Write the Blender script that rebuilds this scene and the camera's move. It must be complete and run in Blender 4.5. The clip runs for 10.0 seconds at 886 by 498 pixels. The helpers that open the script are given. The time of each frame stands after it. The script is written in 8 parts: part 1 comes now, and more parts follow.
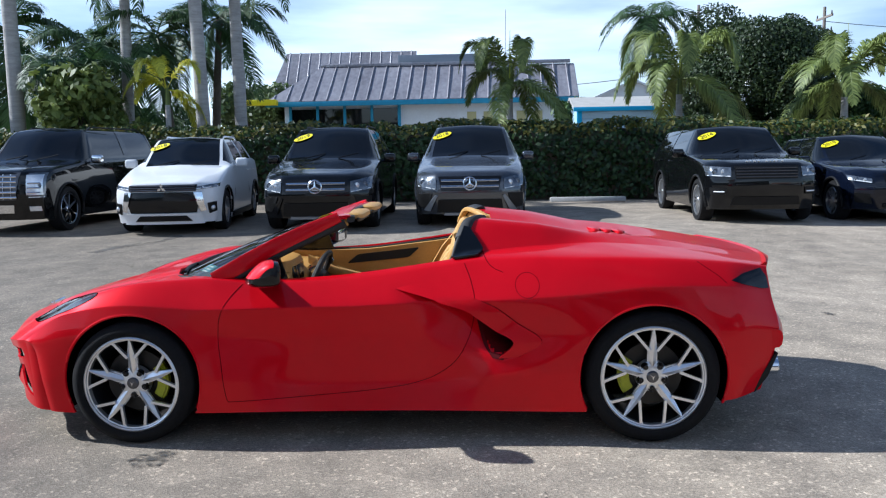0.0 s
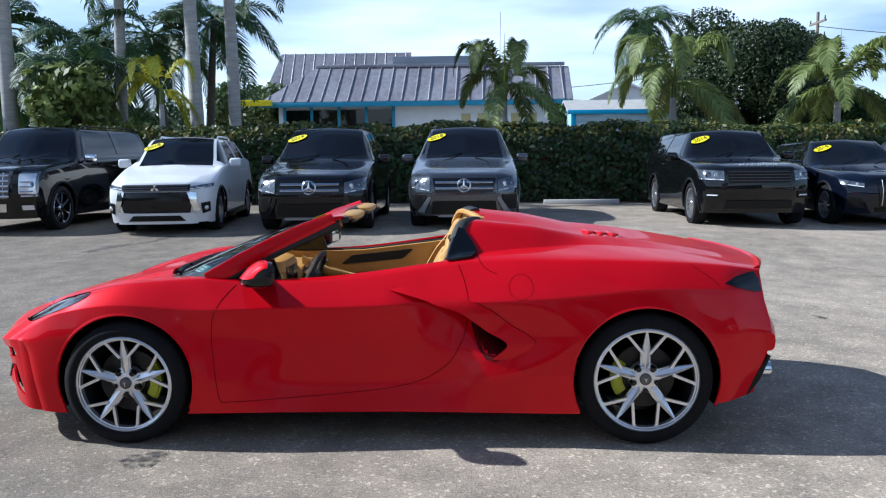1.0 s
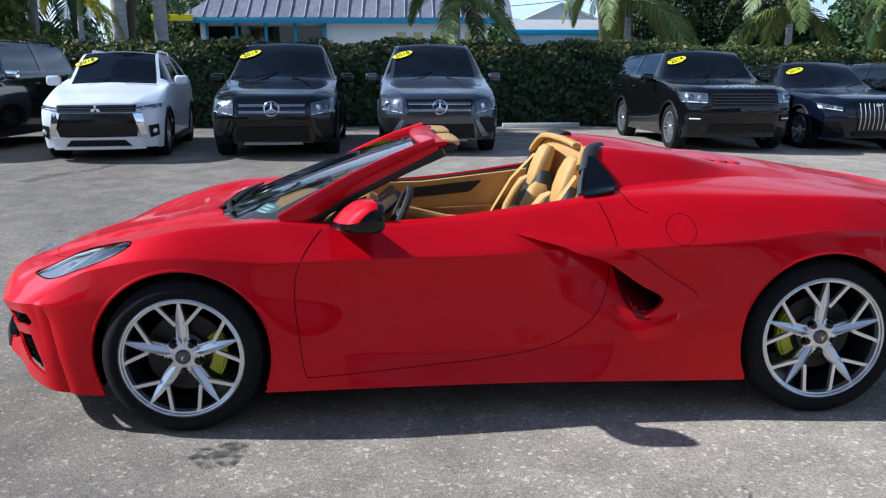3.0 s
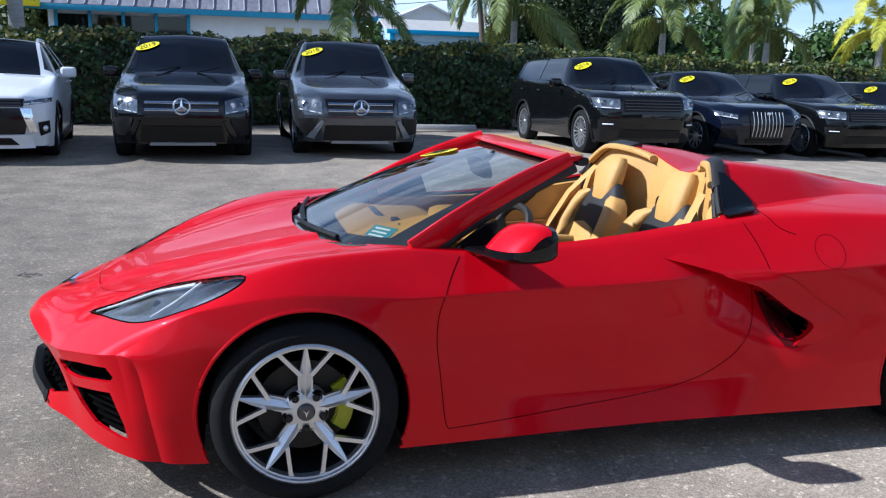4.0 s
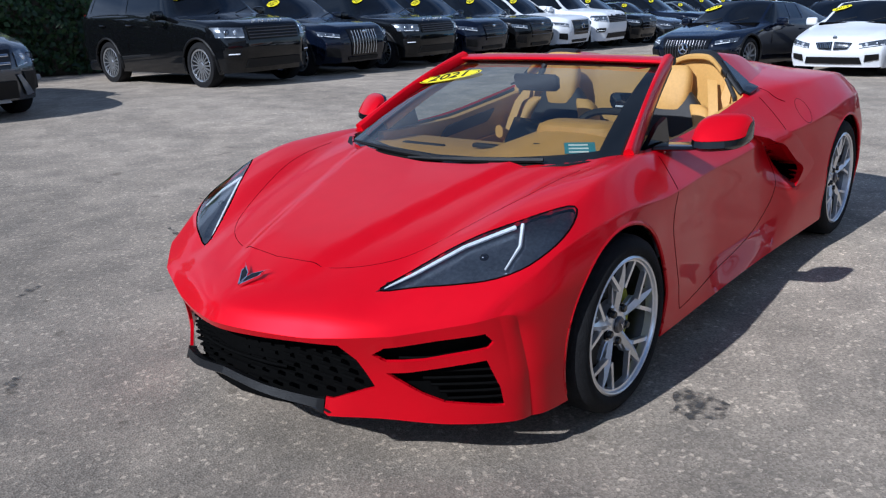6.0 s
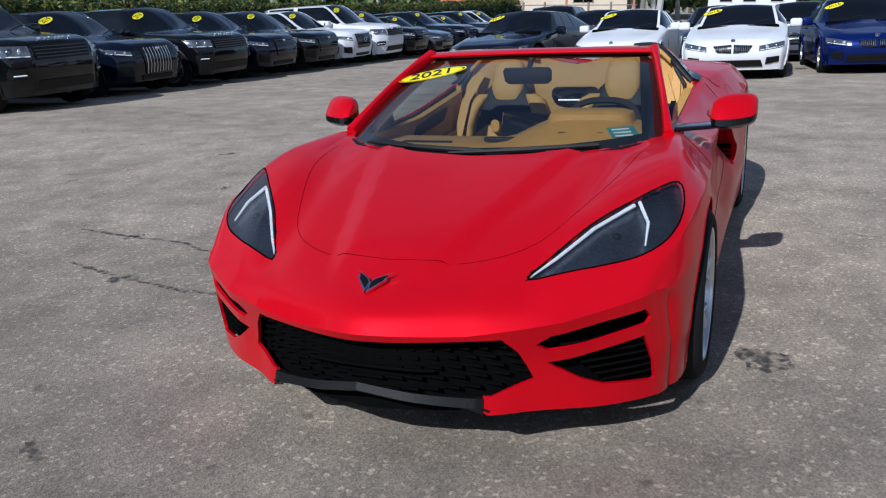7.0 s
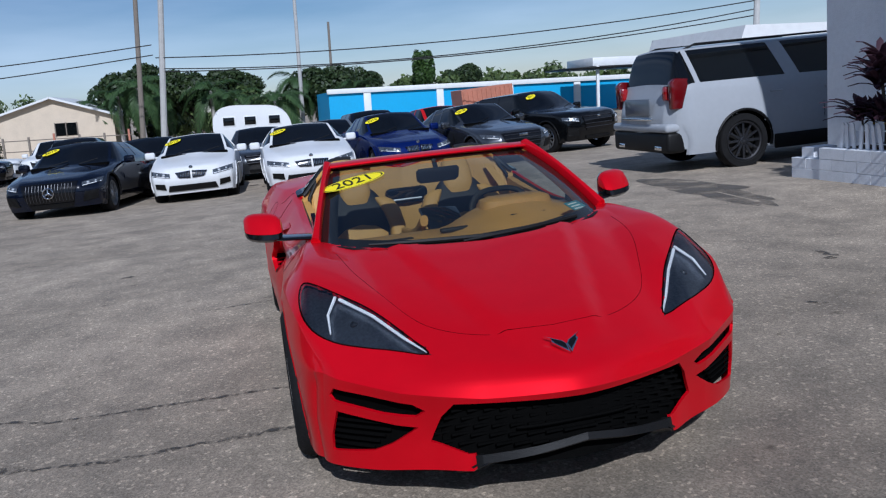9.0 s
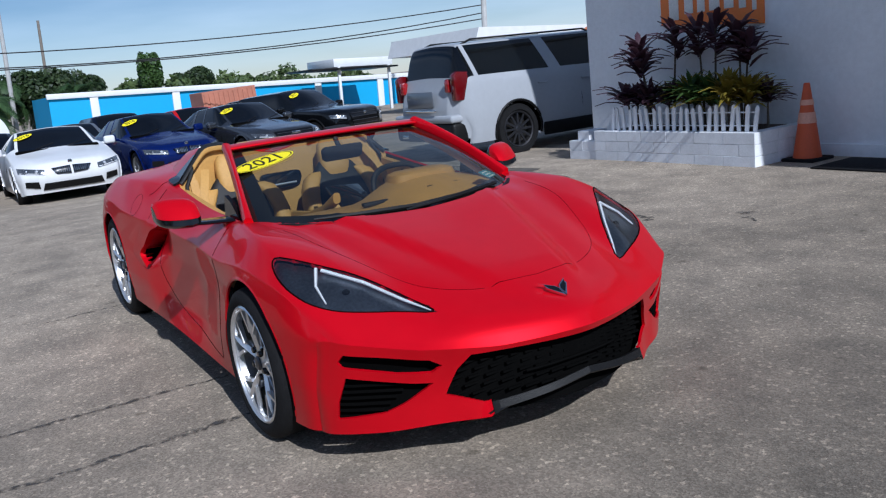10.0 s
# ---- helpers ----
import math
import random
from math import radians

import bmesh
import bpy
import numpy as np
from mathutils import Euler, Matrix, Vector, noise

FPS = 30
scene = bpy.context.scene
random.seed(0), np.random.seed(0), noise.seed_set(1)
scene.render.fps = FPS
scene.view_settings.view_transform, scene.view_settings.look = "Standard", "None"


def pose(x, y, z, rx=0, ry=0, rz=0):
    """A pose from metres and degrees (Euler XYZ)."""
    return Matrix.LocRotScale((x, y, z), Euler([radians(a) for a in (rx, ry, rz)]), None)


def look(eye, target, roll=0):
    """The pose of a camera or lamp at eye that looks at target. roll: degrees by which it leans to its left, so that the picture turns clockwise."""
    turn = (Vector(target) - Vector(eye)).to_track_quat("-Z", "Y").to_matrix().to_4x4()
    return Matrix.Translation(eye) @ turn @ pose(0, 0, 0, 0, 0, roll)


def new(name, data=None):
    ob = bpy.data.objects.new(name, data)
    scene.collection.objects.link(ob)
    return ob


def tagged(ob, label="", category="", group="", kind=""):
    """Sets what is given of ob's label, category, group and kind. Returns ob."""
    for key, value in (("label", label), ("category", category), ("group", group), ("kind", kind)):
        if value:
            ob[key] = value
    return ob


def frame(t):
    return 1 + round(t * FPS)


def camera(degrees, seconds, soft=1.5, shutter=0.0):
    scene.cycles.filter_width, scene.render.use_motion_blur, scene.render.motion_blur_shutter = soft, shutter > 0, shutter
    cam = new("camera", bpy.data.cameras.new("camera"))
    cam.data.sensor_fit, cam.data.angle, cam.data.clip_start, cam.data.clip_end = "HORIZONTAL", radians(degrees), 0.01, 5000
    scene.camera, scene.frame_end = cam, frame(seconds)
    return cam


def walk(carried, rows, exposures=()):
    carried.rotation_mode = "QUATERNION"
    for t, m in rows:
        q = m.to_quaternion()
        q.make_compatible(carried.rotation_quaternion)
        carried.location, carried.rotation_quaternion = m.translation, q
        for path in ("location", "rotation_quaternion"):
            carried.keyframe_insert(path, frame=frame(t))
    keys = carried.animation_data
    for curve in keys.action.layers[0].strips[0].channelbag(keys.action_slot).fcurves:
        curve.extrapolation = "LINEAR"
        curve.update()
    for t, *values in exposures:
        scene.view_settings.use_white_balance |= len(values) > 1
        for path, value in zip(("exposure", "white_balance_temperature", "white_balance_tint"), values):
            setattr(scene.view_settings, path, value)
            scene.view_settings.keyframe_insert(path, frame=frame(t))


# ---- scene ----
cam = camera(56.9, 10.0, 1.2, 0.0)
PATH = [
    (0, (0.478, -5.052, 1.531), (0.389, -3.069, 1.287), -1.0),
    (0.5, (0.477, -5.051, 1.535), (0.395, -3.067, 1.3), -0.9),
    (1, (0.474, -5.054, 1.53), (0.401, -3.07, 1.29), -0.6),
    (1.5, (0.445, -5.043, 1.527), (0.372, -3.061, 1.272), 0.5),
    (2, (0.212, -4.87, 1.506), (0.138, -2.895, 1.197), -0.0),
    (2.5, (-0.069, -4.619, 1.491), (-0.079, -2.659, 1.098), -1.2),
    (2.7, (-0.216, -4.432, 1.477), (-0.179, -2.477, 1.055), -0.8),
    (3.8, (-1.4, -3.713, 1.472), (-0.977, -1.803, 1.059), 1.0),
    (4, (-1.589, -3.586, 1.483), (-1.092, -1.695, 1.062), 1.5),
    (4.5, (-2.241, -3.227, 1.472), (-1.43, -1.466, 0.977), 2.7),
    (5, (-2.782, -2.908, 1.475), (-1.774, -1.258, 0.966), -0.6),
    (5.5, (-3.33, -2.616, 1.449), (-2.099, -1.132, 0.921), -1.6),
    (5.7, (-3.557, -2.463, 1.474), (-2.228, -1.077, 0.915), -2.0),
    (6.8, (-4.306, -1.387, 1.435), (-2.59, -0.539, 0.855), -2.7),
    (7, (-4.41, -1.165, 1.425), (-2.646, -0.418, 0.85), -3.0),
    (7.5, (-4.599, -0.578, 1.447), (-2.711, -0.165, 0.932), -4.8),
    (8, (-4.737, -0.052, 1.493), (-2.786, 0.068, 1.071), -6.7),
    (8.5, (-4.838, 0.502, 1.515), (-2.875, 0.385, 1.15), -6.6),
    (9, (-4.866, 1.002, 1.511), (-2.951, 0.569, 1.133), -5.6),
    (9.5, (-4.731, 1.455, 1.491), (-2.911, 0.725, 1.097), -5.7),
    (10, (-4.605, 1.914, 1.464), (-2.934, 0.904, 1.03), -6.2),
]
walk(cam, [(t, look(eye, target, roll)) for t, eye, target, roll in PATH], [(0, 0.52, 5500, 9), (2.5, 0.45, 5300, 9), (4.0, 0.55, 5350, 11), (5.0, 0.43, 5250, 12), (6.8, -0.14, 5450, 12), (7.5, -0.30, 5550, 12), (8.0, -0.60, 5400, 14), (8.5, -0.76, 5350, 15), (9.0, -0.48, 5350, 13), (10.0, -0.26, 5400, 12)])

# ---------- world and light ----------
SUN = Vector((-1.30, 0.16, 1.0)).normalized()
world = bpy.data.worlds.new("sky")
scene.world = world
world.use_nodes = True
wn, wl = world.node_tree.nodes, world.node_tree.links
sky = wn.new("ShaderNodeTexSky")
sky.sky_type, sky.sun_disc = "NISHITA", False
sky.sun_elevation, sky.sun_rotation = math.asin(SUN.z), math.atan2(SUN.x, SUN.y)
sky.air_density, sky.dust_density, sky.ozone_density = 1.0, 0.05, 4.0
wc = wn.new("ShaderNodeTexCoord")
wm = wn.new("ShaderNodeMapping")
wm.inputs["Scale"].default_value = (1.0, 1.0, 6.0)
wl.new(wc.outputs["Generated"], wm.inputs["Vector"])
wz = wn.new("ShaderNodeTexNoise")
wz.inputs["Scale"].default_value, wz.inputs["Detail"].default_value = 2.2, 7
wl.new(wm.outputs["Vector"], wz.inputs["Vector"])
wr = wn.new("ShaderNodeValToRGB")
wr.color_ramp.elements[0].position, wr.color_ramp.elements[0].color = 0.33, (0, 0, 0, 1)
wr.color_ramp.elements[1].position, wr.color_ramp.elements[1].color = 0.80, (0.75, 0.75, 0.75, 1)
wl.new(wz.outputs["Fac"], wr.inputs["Fac"])
wx = wn.new("ShaderNodeMixRGB")
wx.inputs["Color2"].default_value = (17.6, 18.6, 19.4, 1)
ws = wn.new("ShaderNodeSeparateXYZ")
wl.new(wc.outputs["Generated"], ws.inputs["Vector"])
we = wn.new("ShaderNodeMapRange")          # thinner cloud towards the east
we.inputs["From Min"].default_value, we.inputs["From Max"].default_value = 0.35, 0.85
we.inputs["To Min"].default_value, we.inputs["To Max"].default_value = 1.0, 0.46
wl.new(ws.outputs["X"], we.inputs["Value"])
wk = wn.new("ShaderNodeMath")
wk.operation = "MULTIPLY"
wl.new(wr.outputs["Color"], wk.inputs[0]), wl.new(we.outputs["Result"], wk.inputs[1])
wh = wn.new("ShaderNodeMapRange")          # and towards the zenith
wh.interpolation_type = "SMOOTHSTEP"
wh.inputs["From Min"].default_value, wh.inputs["From Max"].default_value = 0.30, 0.80
wh.inputs["To Min"].default_value, wh.inputs["To Max"].default_value = 1.0, 0.12
wl.new(ws.outputs["Z"], wh.inputs["Value"])
wj = wn.new("ShaderNodeMath")
wj.operation = "MULTIPLY"
wl.new(wk.outputs["Value"], wj.inputs[0]), wl.new(wh.outputs["Result"], wj.inputs[1])
wl.new(wj.outputs["Value"], wx.inputs["Fac"])
wl.new(sky.outputs["Color"], wx.inputs["Color1"])
wl.new(wx.outputs["Color"], wn["Background"].inputs["Color"])
wn["Background"].inputs["Strength"].default_value = 0.076

lamp = bpy.data.lights.new("sun", "SUN")
lamp.energy, lamp.angle, lamp.color = 5.0, radians(0.6), (1.0, 0.95, 0.86)
sun = new("sun", lamp)
sun.matrix_world = look(SUN * 60, (0, 0, 0))

# ---------- materials ----------
def nodes_of(m):
    m.use_nodes = True
    return m.node_tree.nodes, m.node_tree.links


def surface(name, color, rough=0.5, metal=0.0, coat=0.0, spread=0.12, scale=6.0, bump=0.0, bump_scale=80.0,
            spec=0.5, color2=None, stretch=(1, 1, 1), vary=0.0, trans=0.0):
    """Principled surface with two scales of noise in colour and roughness, and fine relief."""
    m = bpy.data.materials.new(name)
    n, l = nodes_of(m)
    b = n["Principled BSDF"]
    b.inputs["Roughness"].default_value, b.inputs["Metallic"].default_value = rough, metal
    b.inputs["Coat Weight"].default_value, b.inputs["Coat Roughness"].default_value = coat, 0.018
    b.inputs["Specular IOR Level"].default_value = spec
    b.inputs["Transmission Weight"].default_value = trans
    tc = n.new("ShaderNodeTexCoord")
    mp = n.new("ShaderNodeMapping")
    mp.inputs["Scale"].default_value = stretch
    l.new(tc.outputs["Object"], mp.inputs["Vector"])
    big = n.new("ShaderNodeTexNoise")
    big.inputs["Scale"].default_value, big.inputs["Detail"].default_value = scale, 6
    small = n.new("ShaderNodeTexNoise")
    small.inputs["Scale"].default_value, small.inputs["Detail"].default_value = scale * 9, 4
    l.new(mp.outputs["Vector"], big.inputs["Vector"]), l.new(mp.outputs["Vector"], small.inputs["Vector"])
    add = n.new("ShaderNodeMath")
    add.operation = "ADD"
    l.new(big.outputs["Fac"], add.inputs[0]), l.new(small.outputs["Fac"], add.inputs[1])
    ramp = n.new("ShaderNodeMapRange")
    ramp.inputs["From Min"].default_value, ramp.inputs["From Max"].default_value = 0.7, 1.3
    l.new(add.outputs["Value"], ramp.inputs["Value"])
    mix = n.new("ShaderNodeMixRGB")
    c = Vector(color)
    lo, hi = (c * (1 - spread), c * (1 + spread)) if color2 is None else (c, Vector(color2))
    mix.inputs["Color1"].default_value, mix.inputs["Color2"].default_value = (*lo, 1), (*hi, 1)
    l.new(ramp.outputs["Result"], mix.inputs["Fac"])
    out = mix.outputs["Color"]
    if vary:
        oi, hs = n.new("ShaderNodeObjectInfo"), n.new("ShaderNodeHueSaturation")
        mr = n.new("ShaderNodeMapRange")
        mr.inputs["To Min"].default_value, mr.inputs["To Max"].default_value = 1 - vary, 1 + vary
        l.new(oi.outputs["Random"], mr.inputs["Value"]), l.new(mr.outputs["Result"], hs.inputs["Value"])
        l.new(out, hs.inputs["Color"])
        out = hs.outputs["Color"]
    l.new(out, b.inputs["Base Color"])
    if bump:
        fine = n.new("ShaderNodeTexNoise")
        fine.inputs["Scale"].default_value, fine.inputs["Detail"].default_value = bump_scale, 5
        l.new(mp.outputs["Vector"], fine.inputs["Vector"])
        bp = n.new("ShaderNodeBump")
        bp.inputs["Strength"].default_value, bp.inputs["Distance"].default_value = bump, 0.02
        l.new(fine.outputs["Fac"], bp.inputs["Height"]), l.new(bp.outputs["Normal"], b.inputs["Normal"])
    return m


def paint(name, color, rough=0.32, metal=0.0, coat=0.42, spread=0.03):
    return surface(name, color, rough, metal, coat, spread, 1.5, spec=0.06)


def clear_glass(name, tint=(0.55, 0.6, 0.6), rough=0.0, mixed=0.5):
    """Car glass: part clear, part tinted film, with a real gloss."""
    m = bpy.data.materials.new(name)
    n, l = nodes_of(m)
    n.remove(n["Principled BSDF"])
    tr, gl, mx, fr = (n.new("ShaderNodeBsdfTransparent"), n.new("ShaderNodeBsdfGlossy"), n.new("ShaderNodeMixShader"), n.new("ShaderNodeFresnel"))
    tr.inputs["Color"].default_value = (*tint, 1)
    gl.inputs["Roughness"].default_value = 0.02 + rough
    fr.inputs["IOR"].default_value = 1.5 if mixed < 1 else mixed
    l.new(fr.outputs["Fac"], mx.inputs["Fac"]), l.new(tr.outputs["BSDF"], mx.inputs[1]), l.new(gl.outputs["BSDF"], mx.inputs[2])
    l.new(mx.outputs["Shader"], n["Material Output"].inputs["Surface"])
    return m


def asphalt():
    m = bpy.data.materials.new("asphalt")
    n, l = nodes_of(m)
    b = n["Principled BSDF"]
    tc = n.new("ShaderNodeTexCoord")

    def noisy(scale, detail=5, rough=0.55, stretch=None):
        t = n.new("ShaderNodeTexNoise")
        t.inputs["Scale"].default_value, t.inputs["Detail"].default_value, t.inputs["Roughness"].default_value = scale, detail, rough
        if stretch:
            mp = n.new("ShaderNodeMapping")
            mp.inputs["Scale"].default_value = stretch
            l.new(tc.outputs["Object"], mp.inputs["Vector"]), l.new(mp.outputs["Vector"], t.inputs["Vector"])
        else:
            l.new(tc.outputs["Object"], t.inputs["Vector"])
        return t.outputs["Fac"]

    def ramp(sock, a, b2, c1, c2):
        r = n.new("ShaderNodeValToRGB")
        r.color_ramp.elements[0].position, r.color_ramp.elements[1].position = a, b2
        r.color_ramp.elements[0].color, r.color_ramp.elements[1].color = (*c1, 1), (*c2, 1)
        l.new(sock, r.inputs["Fac"])
        return r.outputs["Color"]

    def blend(kind, fac, a, b2):
        x = n.new("ShaderNodeMixRGB")
        x.blend_type = kind
        x.inputs["Fac"].default_value = fac
        l.new(a, x.inputs["Color1"]), l.new(b2, x.inputs["Color2"])
        return x.outputs["Color"]
    base = ramp(noisy(0.5, 7), 0.3, 0.7, (0.258, 0.221, 0.178), (0.370, 0.317, 0.257))
    worn = ramp(noisy(2.4, 8, 0.65), 0.35, 0.72, (0.68, 0.68, 0.68), (1.17, 1.15, 1.12))
    col = blend("MULTIPLY", 1.0, base, worn)
    vor = n.new("ShaderNodeTexVoronoi")
    vor.inputs["Scale"].default_value = 130
    l.new(tc.outputs["Object"], vor.inputs["Vector"])
    sep = n.new("ShaderNodeSeparateColor")
    l.new(vor.outputs["Color"], sep.inputs["Color"])
    stones = ramp(sep.outputs["Red"], 0.1, 0.95, (0.70, 0.69, 0.67), (1.30, 1.29, 1.27))
    col = blend("MULTIPLY", 0.85, col, stones)
    spots = ramp(noisy(6.5, 3, 0.5), 0.66, 0.74, (1, 1, 1), (0.55, 0.54, 0.52))
    col = blend("MULTIPLY", 0.8, col, spots)
    chips = n.new("ShaderNodeTexVoronoi")        # pale chips of stone
    chips.inputs["Scale"].default_value = 62
    l.new(tc.outputs["Object"], chips.inputs["Vector"])
    csep = n.new("ShaderNodeSeparateColor")
    l.new(chips.outputs["Color"], csep.inputs["Color"])
    col = blend("MULTIPLY", 1.0, col, ramp(csep.outputs["Green"], 0.91, 0.95, (1, 1, 1), (1.62, 1.60, 1.57)))
    # ground brightness put into the colour: darker to the west, paler to the east
    sx, warp, ground_tone, add = n.new("ShaderNodeSeparateXYZ"), noisy(0.45, 4), n.new("ShaderNodeMapRange"), n.new("ShaderNodeMath")
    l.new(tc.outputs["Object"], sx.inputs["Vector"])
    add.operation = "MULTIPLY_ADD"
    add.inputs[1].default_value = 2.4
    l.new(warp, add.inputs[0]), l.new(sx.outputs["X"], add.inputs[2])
    ground_tone.interpolation_type = "SMOOTHSTEP"
    ground_tone.inputs["From Min"].default_value, ground_tone.inputs["From Max"].default_value = -2.2, 2.6
    ground_tone.inputs["To Min"].default_value, ground_tone.inputs["To Max"].default_value = 0.73, 1.13
    l.new(add.outputs["Value"], ground_tone.inputs["Value"])
    col = blend("MULTIPLY", 1.0, col, ground_tone.outputs["Result"])
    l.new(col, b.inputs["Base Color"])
    b.inputs["Roughness"].default_value, b.inputs["Diffuse Roughness"].default_value = 0.85, 0.15
    b.inputs["Specular IOR Level"].default_value = 0.3
    bp = n.new("ShaderNodeBump")
    bp.inputs["Strength"].default_value, bp.inputs["Distance"].default_value = 0.5, 0.004
    l.new(vor.outputs["Distance"], bp.inputs["Height"]), l.new(bp.outputs["Normal"], b.inputs["Normal"])
    return m


def leafy(name, c1, c2, rough=0.55, trans=0.25):
    """Leaves: every leaf has a shade of its own; light passes through."""
    m = bpy.data.materials.new(name)
    n, l = nodes_of(m)
    b = n["Principled BSDF"]
    geo = n.new("ShaderNodeNewGeometry")
    mix = n.new("ShaderNodeMixRGB")
    mix.inputs["Color1"].default_value, mix.inputs["Color2"].default_value = (*c1, 1), (*c2, 1)
    l.new(geo.outputs["Random Per Island"], mix.inputs["Fac"])
    l.new(mix.outputs["Color"], b.inputs["Base Color"])
    b.inputs["Roughness"].default_value = rough
    tl, mx = n.new("ShaderNodeBsdfTranslucent"), n.new("ShaderNodeMixShader")
    l.new(mix.outputs["Color"], tl.inputs["Color"])
    mx.inputs["Fac"].default_value = trans
    l.new(b.outputs["BSDF"], mx.inputs[1]), l.new(tl.outputs["BSDF"], mx.inputs[2])
    l.new(mx.outputs["Shader"], n["Material Output"].inputs["Surface"])
    return m


def stain(name, color, scale, lo, hi):
    """A soaked-in stain: dark where the noise is high, clear between."""
    m = bpy.data.materials.new(name)
    n, l = nodes_of(m)
    b = n["Principled BSDF"]
    b.inputs["Base Color"].default_value, b.inputs["Roughness"].default_value = (*color, 1), 0.8
    tc, nz, mr = n.new("ShaderNodeTexCoord"), n.new("ShaderNodeTexNoise"), n.new("ShaderNodeMapRange")
    nz.inputs["Scale"].default_value, nz.inputs["Detail"].default_value = scale, 8
    l.new(tc.outputs["Object"], nz.inputs["Vector"]), l.new(nz.outputs["Fac"], mr.inputs["Value"])
    mr.inputs["From Min"].default_value, mr.inputs["From Max"].default_value = lo, hi
    tr, mx = n.new("ShaderNodeBsdfTransparent"), n.new("ShaderNodeMixShader")
    l.new(mr.outputs["Result"], mx.inputs["Fac"]), l.new(tr.outputs["BSDF"], mx.inputs[1]), l.new(b.outputs["BSDF"], mx.inputs[2])
    l.new(mx.outputs["Shader"], n["Material Output"].inputs["Surface"])
    return m


